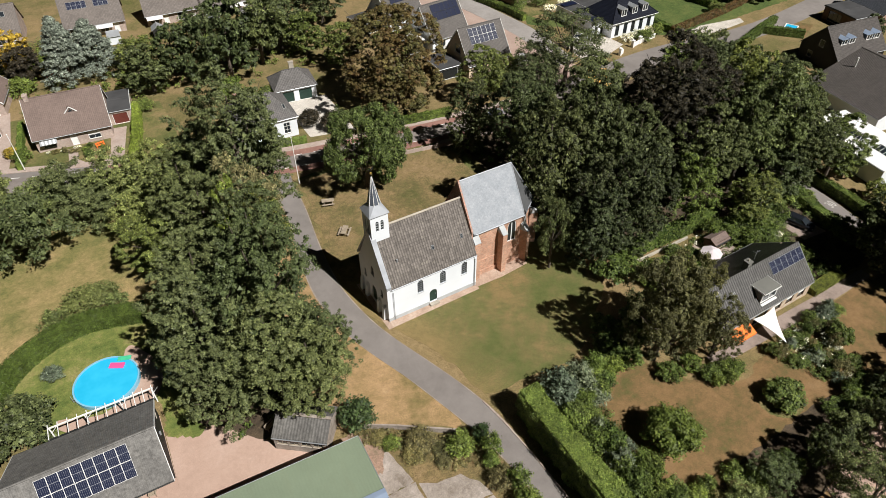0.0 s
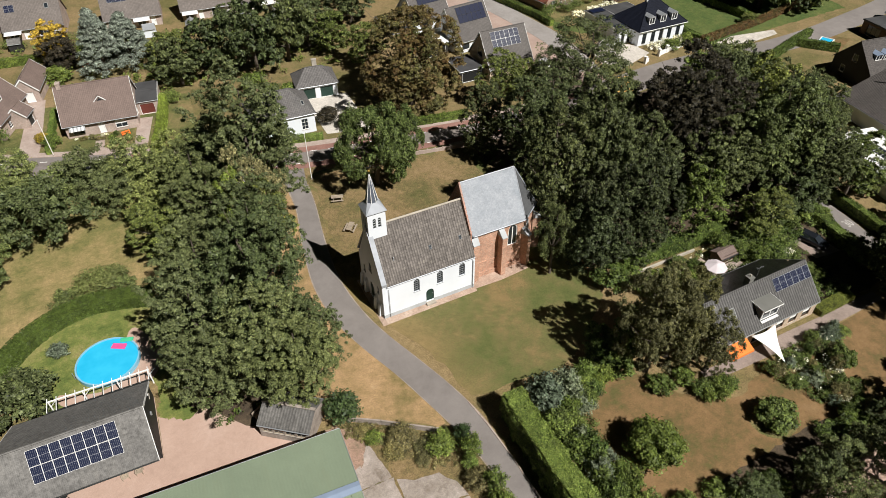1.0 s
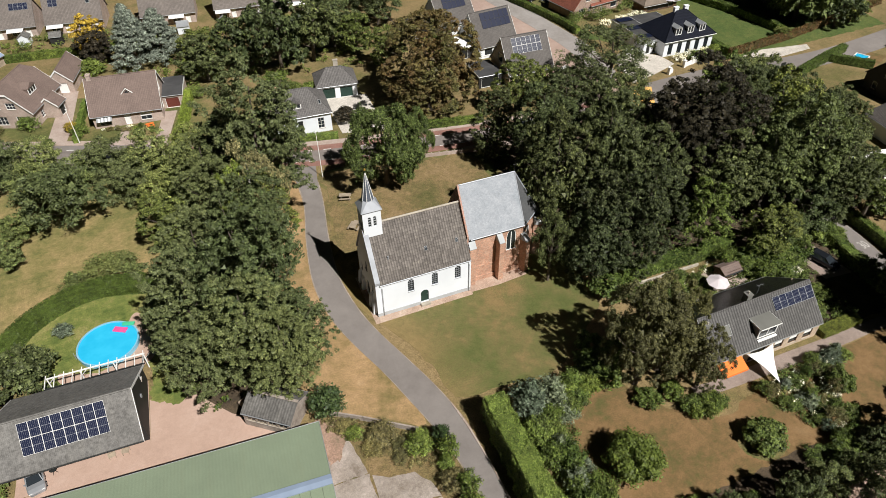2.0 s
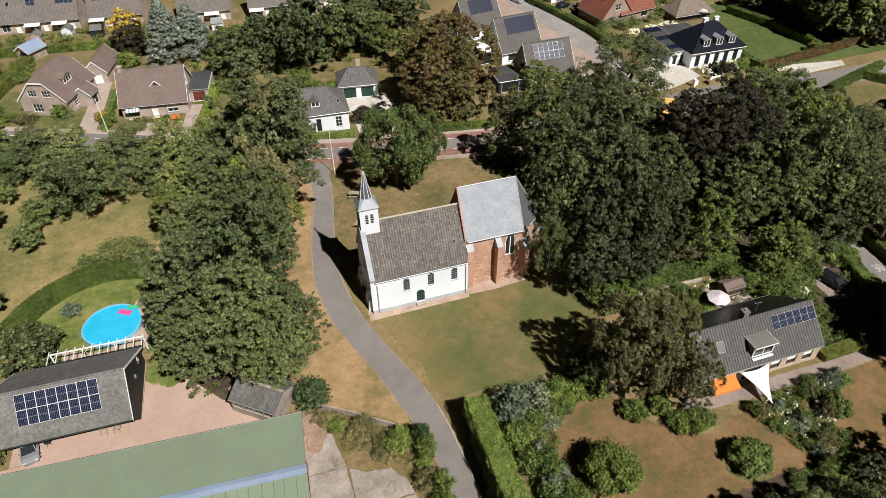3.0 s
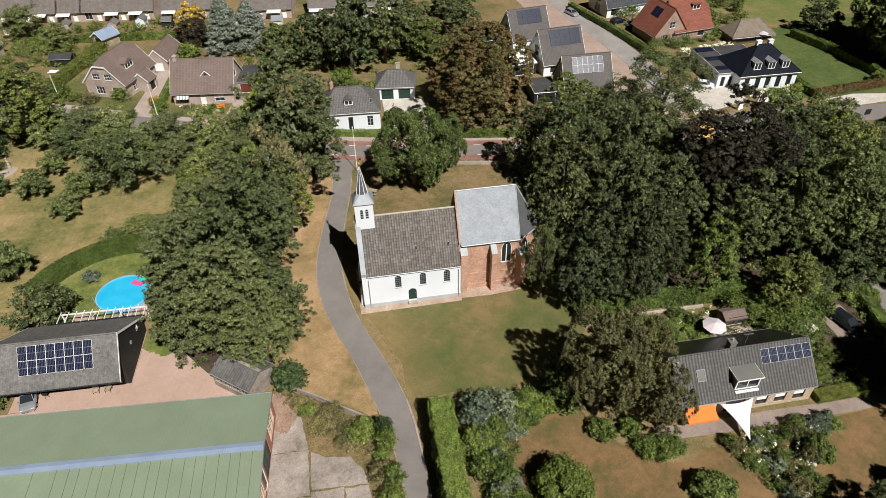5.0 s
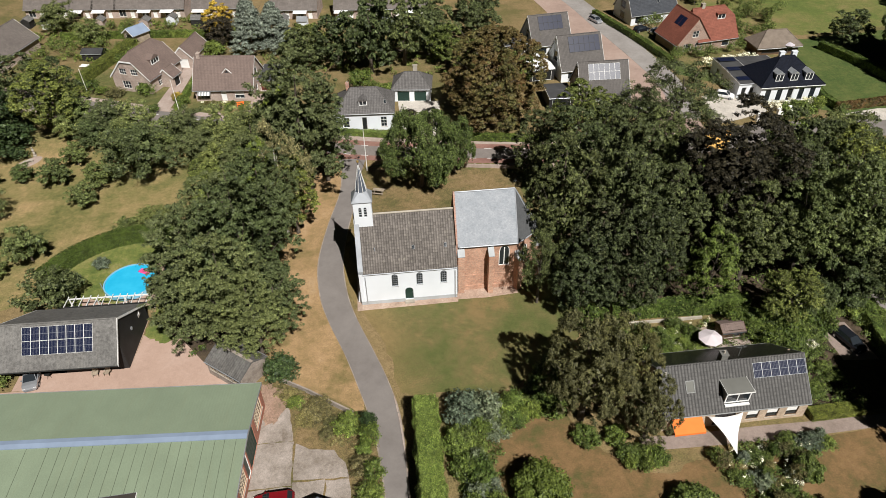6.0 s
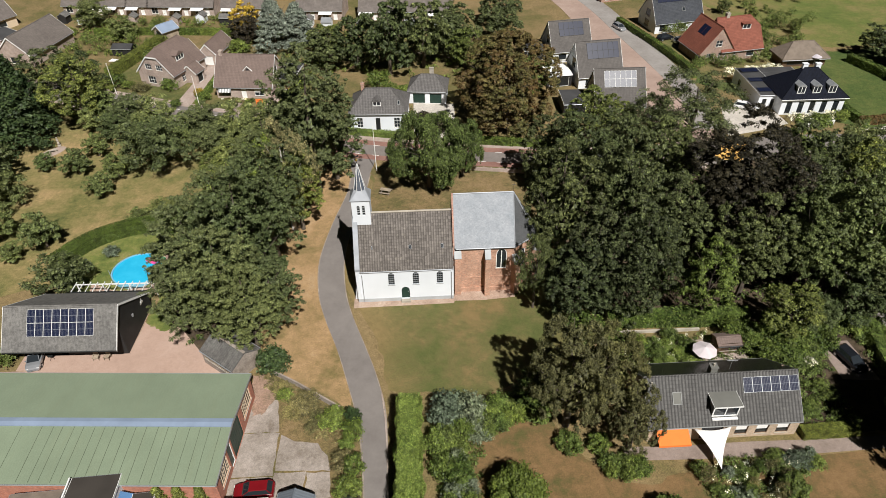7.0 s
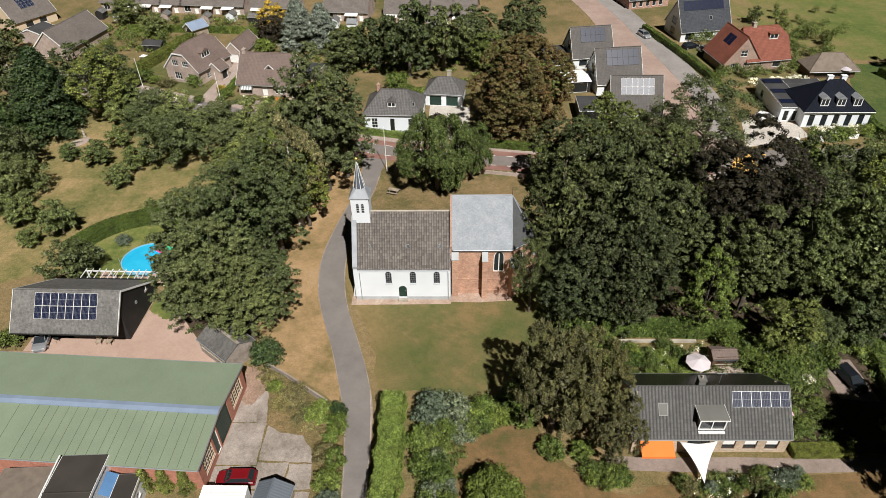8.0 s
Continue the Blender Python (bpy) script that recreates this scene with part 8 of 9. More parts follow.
bed([(9.6, -22), (14.6, -22.5), (13.0, -40), (9.6, -40)], 40, ("bush_a", "bush_b", "bush_c", "bush_d", "bush_a"), (1.6, 3.2), (0.9, 1.7), "border along the lane hedge")
plant("bush_d", 11.0, -20.6, 4.0, 2.3, "large blue-grey clipped shrub beside the hedge", "shrub", "shrub")
plant("bush_d", 13.8, -20.4, 3.8, 2.0, "large grey-green clipped shrub beside the hedge", "shrub", "shrub")
plant("bush_b", 16.8, -19.6, 3.0, 1.4, "bright yellow-green shrub on the lawn's edge", "shrub", "shrub")
bed([(14.5, -20.5), (19.5, -18.6), (20, -20.2), (15, -23.0)], 14, ("bush_a", "bush_b", "bush_c"), (1.2, 2.6), (0.8, 1.4), "border behind the lawn")
bed([(27.0, -26.5), (31.5, -26.8), (31.0, -29.2), (27.5, -28.6)], 9, ("bush_a", "bush_c", "bush_b"), (0.9, 2.0), (0.7, 1.2), "island bed")
plant("bush_b", 27.9, -28.2, 1.9, 0.8, "small olive-green conifer in the bed", "shrub", "shrub")
bed([(36.5, -27.5), (47, -27.0), (45.5, -31.5), (40, -35.5)], 30, ("bush_a", "bush_c", "bush_e", "bush_w", "bush_d", "bush_a"), (0.8, 2.2), (0.6, 1.2), "garden border")
bed([(41, -31), (45.5, -31), (43, -40), (37.5, -41)], 20, ("bush_a", "bush_c", "bush_e", "bush_w", "bush_d"), (1.0, 2.4), (0.7, 1.4), "garden border")
bed([(12.6, -35.5), (22, -37.6), (22, -40), (11, -40)], 14, ("bush_a", "bush_b", "bush_d", "bush_e"), (1.0, 2.4), (0.8, 1.5), "border below the lawn")
bed([(25, -36.6), (40, -36.4), (42, -40), (26, -41)], 12, ("bush_a", "bush_c", "bush_c"), (1.0, 2.4), (0.8, 1.5), "border below the lawn")
bed([(32.5, -9.0), (43, -9.2), (41.5, -14.2), (32, -15.5)], 44, ("bush_a", "bush_c", "bush_w", "bush_b", "bush_b"), (0.8, 2.2), (0.6, 1.2), "rear garden border")
bed([(47.5, -9.2), (56, -9.5), (57, -16), (50.5, -14)], 32, ("bush_a", "bush_c", "bush_c", "bush_w"), (1.0, 3.2), (0.8, 1.8), "rear garden border")
bed([(55.5, -8.8), (60, -8.6), (59.6, -13.5), (56, -13)], 9, ("bush_a", "bush_b", "bush_c", "bush_a"), (1.6, 3.2), (1.0, 1.8), "rear garden border")
bed([(60.5, -8.4), (68, -9.6), (67.6, -11.2), (60.5, -10.4)], 9, ("bush_a", "bush_b", "bush_a"), (1.4, 2.6), (1.0, 1.7), "rear garden border")
bed([(51, -17), (56, -17), (57, -22), (51.5, -22)], 6, ("bush_a", "bush_c", "bush_w"), (0.8, 2.0), (0.6, 1.2), "side garden border")
bed([(47, -26.8), (49.6, -26.6), (49.8, -28.5), (47, -29)], 6, ("bush_d", "bush_a"), (0.9, 1.8), (0.7, 1.1), "garden border")
plant("round_a", 17.6, -31.0, 4.4, 3.0, "round bright green bush on the scorched lawn", "bush", "bush")
plant("round_b", 32.6, -33.4, 2.4, 2.2, "round clipped bush in a ring bed", "bush", "bush")
plant("round_b", 45.6, -31.2, 2.4, 1.6, "round green bush on the scorched lawn", "bush", "bush")
patch("ring_bed", smooth_loop([(32.6 + 2.7 * math.cos(k * math.pi / 5), -33.2 + 2.7 * math.sin(k * math.pi / 5)) for k in range(10)]), 0.03, "front", "round grassy planting bed", "garden bed", 0.1)
for x, y, h, r, key in ((28.0, -46.5, 8.0, 4.4, "loose_a"), (37.5, -46.0, 8.5, 4.6, "loose_a"), (22.8, -39.6, 4.2, 2.2, "road_b"), (18.5, -40.2, 3.6, 2.0, "road_a"), (33.4, -40.4, 4.6, 2.4, "edge_a"), (37.8, -40.6, 4.2, 2.2, "edge_b"), (29.2, -41.2, 6.0, 2.4, "edge_a"), (42.0, -39.6, 4.6, 2.2, "edge_b"), (63.2, -7.6, 8.5, 3.8, "edge_a"), (67.5, -7.5, 6.5, 3.0, "edge_b"), (58.6, -8.6, 6.0, 2.8, "road_b"), (46.5, -42.0, 7.5, 4.4, "edge_b"), (53.5, -40.5, 8.0, 4.5, "conifer_a"), (63.5, -34.0, 19.0, 5.6, "edge_a"), (62.0, -26.4, 10.0, 4.5, "edge_a"), (65.0, -31.5, 17.0, 4.8, "edge_b"), (64.8, -27.0, 12.5, 4.8, "edge_b"), (74.5, -29.0, 6.0, 3.0, "edge_a"), (64.0, -21.5, 6.0, 3.0, "edge_a"), (65.2, -23.0, 10.0, 3.2, "edge_b"), (75.5, -17.0, 4.0, 2.4, "far_c"), (77.5, -10.0, 3.0, 1.8, "far_c"), (75.0, 16.5, 13.0, 5.0, "edge_a"), (74.5, 1.0, 10.0, 4.2, "road_b"), (79.0, 8.0, 9.0, 4.0, "edge_a"), (78.5, 1.5, 7.0, 3.4, "road_b"), (84.0, 5.5, 7.5, 3.6, "road_a"), (88.0, 12.0, 8.0, 3.8, "edge_b"), (82.0, -2.5, 5.0, 2.4, "road_b"), (93.5, 14.5, 7.0, 3.2, "road_b"), (86.5, 22.0, 8.0, 3.6, "road_b"), (83.0, 15.0, 9.0, 4.0, "road_b"), (76.5, -4.0, 6.0, 2.6, "road_a"), (90.0, 20.0, 8.0, 3.6, "edge_b"), (80, 24, 12, 5, "road_b"), (87, 27, 9, 4, "edge_b")):
    plant(key, x, y, h, r, "dark shading tree along the garden's edge", "tree", "tree", "garden edge trees")
# yard edge
for key, x, y, h, r in (("bush_e", -5.0, -17.2, 1.6, 1.5), ("bush_e", -6.6, -18.4, 1.0, 1.2), ("bush_a", -8.0, -15.8, 0.8, 1.0), ("bush_b", -1.8, -20.1, 2.2, 1.6), ("bush_e", -5.6, -17.2, 1.6, 1.3), ("bush_e", -3.6, -19.2, 0.8, 1.0), ("bush_o", 0.5, -20.4, 3.2, 0.9), ("bush_c", 0.6, -22.2, 3.2, 1.2), ("bush_b", 0.0, -23.2, 1.6, 0.9), ("bush_e", -0.2, -25.6, 2.0, 1.4), ("bush_c", 1.0, -26.6, 3.0, 1.2), ("bush_a", 0.5, -29.0, 2.4, 1.4), ("bush_d", 0.9, -31.2, 2.2, 1.3), ("bush_c", 1.2, -34.0, 2.8, 1.4), ("bush_e", -9.0, -14.6, 0.7, 0.9), ("bush_e", -4.2, -20.6, 0.7, 0.9)):
    plant(key, x, y, h, r, "scrubby bush at the yard's edge", "bush", "bush", "yard bushes")
for x in (-18.4, -16.4, -14.2):
    plant("column_a", x, -29.3, 3.3, 0.95, "slim light green conifer before the hall", "conifer", "conifer", "slim conifers")
# gardens along the village road
bed([(-34, 63.5), (-26.5, 62.5), (-26, 64.4), (-34, 65.4)], 9, ("bush_a", "bush_w", "bush_e"), (0.5, 1.2), (0.4, 0.8), "front garden plants")
bed([(-27.4, 59.2), (-24.0, 59.4), (-23.0, 63.6), (-27.4, 64)], 10, ("bush_a", "bush_c", "bush_b"), (0.5, 1.2), (0.4, 0.8), "front garden plants")
for key, x, y, h, r in (("bush_b", -45.5, 71.2, 2.6, 2.0), ("bush_y", -38.2, 67.2, 1.8, 1.1), ("bush_w", -59.9, 67.6, 1.2, 0.8), ("bush_p", -58.3, 66.6, 1.6, 1.1), ("bush_w", -47.1, 63.4, 1.2, 0.8), ("bush_c", -57.7, 73.6, 3.0, 1.8), ("bush_b", -36.6, 64.8, 2.2, 1.6), ("bush_c", -42.0, 62.5, 1.6, 1.2), ("bush_e", -52.0, 71.2, 1.6, 2.0), ("bush_a", -55.0, 72.5, 1.8, 1.4), ("bush_b", -34.4, 91.0, 3.4, 2.8), ("bush_b", -14.5, 84.0, 2.6, 2.0), ("bush_a", -15, 72, 2.0, 1.6), ("bush_p", 9.5, 50.5, 2.8, 2.0), ("bush_b", 6.0, 63.5, 2.6, 2.0), ("bush_p", 12.5, 47.0, 3.4, 2.0), ("bush_a", 3.0, 66.0, 2.2, 1.8), ("bush_c", 0.5, 68.5, 4.0, 2.6), ("bush_w", 90.0, 47.2, 1.8, 1.3), ("bush_w", 87.0, 47.6, 1.6, 1.2), ("bush_w", 83.0, 46.8, 1.6, 1.5), ("bush_w", 85.0, 47.2, 1.5, 1.2), ("bush_b", 91.8, 46.6, 2.2, 1.6), ("bush_b", 88.5, 46.2, 1.6, 1.4), ("bush_a", 87.0, 45.5, 2.0, 2.0), ("bush_w", 89.0, 70.5, 1.4, 2.4), ("bush_w", 84.0, 70.0, 1.4, 2.2), ("bush_w", 79.5, 69.4, 1.4, 2.0)):
    plant(key, x, y, h, r, "garden shrub along the village road", "shrub", "shrub", "village shrubs")
for x, y, h, r, key in ((122.0, 53.8, 15, 8.5, "far_w"), (124.0, 66.0, 14, 7.5, "far_w"), (115.5, 75.5, 8.5, 4.5, "far_a"), (128.0, 47.5, 11.0, 5.0, "far_a"), (126, 66, 11, 5.5, "far_b"), (134, 58, 10, 5, "far_w"), (142, 70, 12, 6, "far_b"), (104, 92, 4.0, 1.4, "far_c"), (97, 102, 4.0, 1.8, "far_c"), (92, 108, 4.5, 2.0, "far_a"), (101, 96, 3.4, 1.4, "far_c"), (150, 95, 12, 6, "far_a"), (127.5, 19.0, 6, 2.6, "far_a"), (133, 48, 6, 4, "far_c"), (112, 47.5, 2.6, 2.0, "far_c")):
    plant(key, x, y, h, r, "field tree beyond the villa", "tree", "tree", "field trees")
for x, y, h, r, key in ((-58.5, 57.2, 5.0, 3.0, "far_c"), (-53.5, 55.0, 5.2, 3.0, "road_a"), (-47.0, 52.6, 5.5, 3.4, "road_b"), (-41.5, 49.8, 5.5, 3.2, "road_a"), (-31.5, 46.0, 6.0, 3.4, "road_b"), (-24.5, 43.8, 6.5, 3.4, "road_a"), (-18.5, 43.0, 6.5, 3.2, "road_a"), (-12.0, 36.5, 10.0, 4.0, "road_a")):
    plant(key, x, y, h + 2.8, r + 0.4, "leafy roadside tree along the meadow", "tree", "tree", "roadside trees")
plant("willow_a", 53.3, 26.9, 7.0, 2.0, "small fresh weeping tree by the wood", "tree", "tree")
plant("gold_a", -13.2, 14.5, 18.2, 2.6, "yellowing young tree among the copse", "tree", "tree")
undergrowth("garden_bushes", "leafy bushes of the village back gardens", [((-80, 108), (-20, 103), (-18, 111), (-82, 117), 26), ((-80, 93), (-55, 88), (-54, 103), (-78, 106), 18), ((-22, 92), (14, 90), (18, 108), (-20, 108), 16)], "bush", (1.6, 3.4), (0.9, 1.9), 260, 0.24, 41)
undergrowth("street_bushes", "leafy bushes round the orange-roofed house and the meadow", [((91, 80), (104, 82), (110, 100), (92, 98), 24), ((71.5, 72), (92, 73.5), (91, 76), (72, 75.5), 16), ((90, 78), (96, 79), (96, 92), (90, 92), 12), ((72, 92), (88, 90), (90, 96), (72, 97), 10), ((98, 98), (112, 96), (120, 118), (98, 120), 16)], "bush", (1.6, 3.2), (0.8, 1.8), 240, 0.24, 42)
undergrowth("garden_growth", "mixed low plants of the back gardens", [((-84, 94), (-54, 88), (-54, 104), (-84, 110), 150), ((-82, 107), (-20, 102), (-18, 112), (-84, 119), 200), ((-20, 76), (20, 72), (22, 108), (-20, 108), 190), ((-36, 78), (-14, 74), (-14, 88), (-34, 92), 60)], "bush", (0.5, 1.8), (0.4, 1.1), 34, 0.3, 31)
undergrowth("wood_growth", "shaded undergrowth below the wood", [((29, -6), (60, -7), (70, 30), (30, 30), 420), ((-24, -6), (-13, -8), (-12, 34), (-22, 30), 160)], "hedge", (0.4, 1.5), (0.5, 1.3), 34, 0.28, 32)
undergrowth("border_growth", "low flowering border plants round the bungalow", [((32.5, -8.6), (50, -8.8), (56, -15.5), (32.5, -15.2), 190), ((36.5, -27.2), (50, -27.0), (47, -31), (39, -34.5), 150), ((9.5, -21), (15, -21), (13.2, -40), (9.5, -40), 150), ((14.5, -21), (20, -18.8), (20, -20.5), (15, -23.5), 30), ((50.6, -15), (57, -15), (57, -24), (50.6, -24), 170), ((63.5, -9.5), (67, -8.5), (67.5, -20), (63.8, -20), 90), ((52, -9.5), (58, -9), (58.4, -16), (52, -16), 110), ((27, -26.5), (32, -26.8), (31, -29), (27.5, -28.6), 40)], "bush", (0.3, 1.1), (0.3, 0.75), 44, 0.17, 33)
undergrowth("yard_weeds", "dry weeds at the edge of the concrete yard", [((-12, -12.6), (-8.5, -13.3), (-1.5, -18.6), (-6.5, -18.8), 120), ((-6, -18), (0, -19.5), (0.8, -24), (-3.6, -22), 60), ((-0.6, -22), (1.2, -22), (1.8, -40), (-0.2, -40), 60)], "dry", (0.15, 0.6), (0.2, 0.6), 34, 0.14, 34)
undergrowth("white_flowers", "white flowers scattered in the bungalow's borders", [((33, -9), (49, -9), (49, -14.5), (33, -15), 40), ((37, -27.5), (49, -27), (46, -31), (40, -34), 34)], "flower", (1.0, 1.9), (0.15, 0.32), 16, 0.12, 35)


# ---- poles, tables, cars ----
def flagpole(x, y, h, label):
    p = thing("flagpole", label, "flagpole", x, y)
    part("pole", rods(((0, 0, 0.3), (0, 0, h), 0.075, 0.045), sides=8), "white", p)
    part("foot", rods(((0, 0, 0), (0, 0, 0.32), 0.14, 0.12), sides=8), "concrete", p)
    g = bmesh.new()
    bmesh.ops.create_uvsphere(g, u_segments=8, v_segments=6, radius=0.11, matrix=Matrix.Translation((0, 0, h + 0.08)))
    part("knob", g, "white", p)


flagpole(1.15, 34.2, 8.6, "tall white flagpole beside the lane")
flagpole(-36.8, 61.5, 7.0, "white flagpole on a front lawn")
flagpole(-56.8, 69.4, 7.0, "white flagpole beside the brick house's lawn")


def picnic(x, y, rz):
    t = thing("picnic_table", "weathered wooden picnic table on the church lawn", "picnic table", x, y, 0, rz, "picnic tables")
    for k in range(5):
        part("top_board", boxes((-0.95, 0.95, -0.4 + k * 0.165, -0.26 + k * 0.165, 0.72, 0.76)), "wood", t)
    for s in (-1, 1):
        part("bench_board", boxes((-0.95, 0.95, s * 0.72 - 0.13, s * 0.72 + 0.13, 0.43, 0.47)), "wood", t)
    for x0 in (-0.65, 0.65):
        part("trestle", boxes((x0 - 0.04, x0 + 0.04, -0.85, 0.85, 0.36, 0.43), (x0 - 0.04, x0 + 0.04, -0.42, 0.42, 0.64, 0.72)), "wood", t)
        part("leg", rods(((x0 + 0.05, -0.62, 0), (x0 + 0.05, -0.3, 0.7), 0.045, 0.045), ((x0 + 0.05, 0.62, 0), (x0 + 0.05, 0.3, 0.7), 0.045, 0.045), sides=4), "wood", t)
    return t


picnic(3.0, 26.8, -18)
picnic(2.3, 19.0, 52)


def car(x, y, rz, paint, label, length=4.2, kind="hatch"):
    """A parked car: lofted body, glasshouse, wheels and lamps."""
    c = thing("car" if kind != "van" else "van", label, "car" if kind != "van" else "van", x, y, 0, rz, "parked cars")
    L, W = length, 1.78 if kind != "van" else 1.95
    hb, ht = (0.86, 1.46) if kind != "van" else (1.1, 1.95)
    xs = [-0.5, -0.47, -0.36, -0.1, 0.2, 0.38, 0.47, 0.5]
    top = [0.62, 0.8, 0.92, 0.93, 0.92, 0.86, 0.72, 0.55] if kind != "van" else [0.7, 1.05, 1.12, 1.12, 1.1, 1.0, 0.85, 0.6]
    wid = [0.84, 0.94, 1.0, 1.0, 1.0, 0.98, 0.9, 0.76]
    bm = bmesh.new()
    rings = []
    for u, z, w in zip(xs, top, wid):
        h = W / 2 * w
        rings.append([bm.verts.new((u * L, s * h * k, zz)) for s, k, zz in ((-1, 0.9, 0.26), (-1, 1.0, 0.5), (-1, 0.97, z * 0.92), (-1, 0.84, z), (1, 0.84, z), (1, 0.97, z * 0.92), (1, 1.0, 0.5), (1, 0.9, 0.26))])
    for a, b in zip(rings, rings[1:]):
        for k in range(8):
            bm.faces.new((a[k], a[(k + 1) % 8], b[(k + 1) % 8], b[k]))
    bm.faces.new(rings[0])
    bm.faces.new(rings[-1])
    bmesh.ops.recalc_face_normals(bm, faces=bm.faces)
    body = part("body", bm, paint, c, smooth=False)
    b0, b1, r0, r1 = ((-0.46, 0.26, -0.36, 0.08) if kind != "van" else (-0.485, 0.34, -0.47, 0.2))
    zb, zt = top[3] - 0.02, ht
    w0, w1 = W / 2 * 0.86, W / 2 * 0.68 if kind != "van" else W / 2 * 0.8
    low = [(b0 * L, -w0, zb), (b1 * L, -w0, zb), (b1 * L, w0, zb), (b0 * L, w0, zb)]
    high = [(r0 * L, -w1, zt - 0.04), (r1 * L, -w1, zt - 0.04), (r1 * L, w1, zt - 0.04), (r0 * L, w1, zt - 0.04)]
    part("glasshouse", prism(low, high), "glass", c)
    part("roof", prism(high, [(p[0] * 0.97, p[1] * 0.9, zt) for p in high]), paint, c)
    for (a, b) in zip(low, high):
        part("pillar", rods((a, b, 0.045, 0.045), sides=4), paint, c)
    for u in (-0.31, 0.31):
        for s in (-1, 1):
            whl = part("wheel", rods(((u * L, s * (W / 2 - 0.2), 0.31), (u * L, s * (W / 2 + 0.01), 0.31), 0.31, 0.31), sides=14), "tyre", c)
            part("rim", rods(((u * L, s * (W / 2), 0.31), (u * L, s * (W / 2 + 0.02), 0.31), 0.19, 0.18), sides=10), "silver_paint", whl)
    for s in (-1, 1):
        part("headlight", boxes((0.475 * L, 0.485 * L, s * 0.6 - 0.15, s * 0.6 + 0.15, 0.56, 0.68)), "white", c)
        part("tail_light", boxes((-0.502 * L, -0.492 * L, s * 0.62 - 0.12, s * 0.62 + 0.12, 0.56, 0.74)), "red_paint", c)
        part("mirror", boxes((0.17 * L, 0.21 * L, s * (W / 2 + 0.02) - 0.06, s * (W / 2 + 0.02) + 0.06, 0.9, 1.02)), paint, c)
    return c


car(-9.3, -28.3, 182, "red_paint", "dark red hatchback parked on the concrete yard", 4.2)
car(-40.2, -8.3, 282, "silver_paint", "silver car half inside the carport barn", 4.1)
car(60.9, -14.3, -74, "black_paint", "black car parked in shade behind the bungalow", 4.4)
car(57.0, 50.4, 20, "white_paint", "white van parked beside the street", 4.8, "van")
car(75.3, 53.0, -30, "white_paint", "white car on the villa's forecourt", 4.0)
car(61.5, 99.0, -70, "silver_paint", "silver car parked in the side street", 4.2)
car(71.0, 91.0, 20, "black_paint", "dark car parked before a house", 4.3)
car(74.5, 89.0, 20, "silver_paint", "silver car parked before a house", 4.3)
car(-33.5, 54.0, -20, "black_paint", "dark car on the village road", 4.3)
car(39.8, 35.6, 0, "silver_paint", "grey car under the roadside trees", 4.3)
car(54.8, 77.0, 100, "black_paint", "dark car beside a grey house", 4.2)

# low wall between yard and verge, fences
stone_wall = thing("low_wall", "weathered low concrete wall between yard and verge", "wall")
pts = [(-9.8, -12.3), (-6.5, -14.4), (-3.6, -16.5), (-1.2, -18.2)]
for a, b in zip(pts, pts[1:]):
    d = Vector((b[0] - a[0], b[1] - a[1], 0)).normalized()
    nrm = Vector((-d.y, d.x, 0)) * 0.09
    A, B = Vector((*a, 0)), Vector((*b, 0)) - d * 0.05
    part("panel", prism([A + nrm, B + nrm, B - nrm, A - nrm], [p + Vector((0, 0, 0.75)) for p in (A + nrm, B + nrm, B - nrm, A - nrm)]), "concrete", stone_wall)
churchwall = thing("churchyard_wall", "low pale churchyard wall along the road", "wall")
for k in range(12):
    x0 = 13.5 + k * 1.35
    y0 = 35.0 - 0.19 * (x0 - 13.5)
    o = part("panel", boxes((0, 1.28, -0.11, 0.11, 0, 0.65)), "paving", churchwall)
    o.matrix_basis = pose(x0, y0 - 0.9, 0, 0, 0, -10.8)
    o = part("pier", boxes((-0.1, 0.1, -0.14, 0.14, 0, 0.78)), "paving", churchwall)
    o.matrix_basis = pose(x0 - 0.035, y0 - 0.895, 0, 0, 0, -10.8)
kerb = thing("lane_kerb", "pale worn kerb along the lane's eastern edge", "kerb", kind="structure")
kp = [(4.75, -45), (4.55, -36), (4.5, -29), (4.4, -24.5), (4.0, -19.5), (3.5, -16.0)]
for a, b in zip(kp, kp[1:]):
    n = int(math.hypot(b[0] - a[0], b[1] - a[1]))
    ang = math.degrees(math.atan2(b[1] - a[1], b[0] - a[0]))
    for k in range(n):
        o = part("kerbstone", boxes((0, 0.97, -0.07, 0.07, -0.05, 0.13)), "paving", kerb)
        o.matrix_basis = pose(a[0] + (b[0] - a[0]) * k / n, a[1] + (b[1] - a[1]) * k / n, 0, 0, 0, ang)
garden_edge = thing("garden_wall", "low pale brick edging behind the bungalow", "wall")
part("coping", boxes((33.5, 44.5, -8.1, -7.85, 0, 0.4)), "stone", garden_edge)

# garden pieces on the meadow and lawns
patch("terrace_stone", smooth_loop([(-62.4, 44.4), (-60.2, 46.9), (-58.6, 46.6), (-59.0, 44.6), (-60.8, 43.0)]), 0.03, "paving", "grey stone circle on the meadow", "terrace")
statue = bmesh.new()
for z0, z1, r0, r1 in ((0, 0.35, 0.34, 0.3), (0.35, 1.0, 0.24, 0.19), (1.0, 1.5, 0.19, 0.24), (1.5, 1.65, 0.24, 0.08), (1.65, 1.95, 0.13, 0.1)):
    add_rod(statue, (0, 0, z0), (0, 0, z1), r0, r1, 8)
st = part("garden_statue", statue, "stone", None, smooth=True)
st.matrix_basis = pose(-60.1, 47.2, 0)
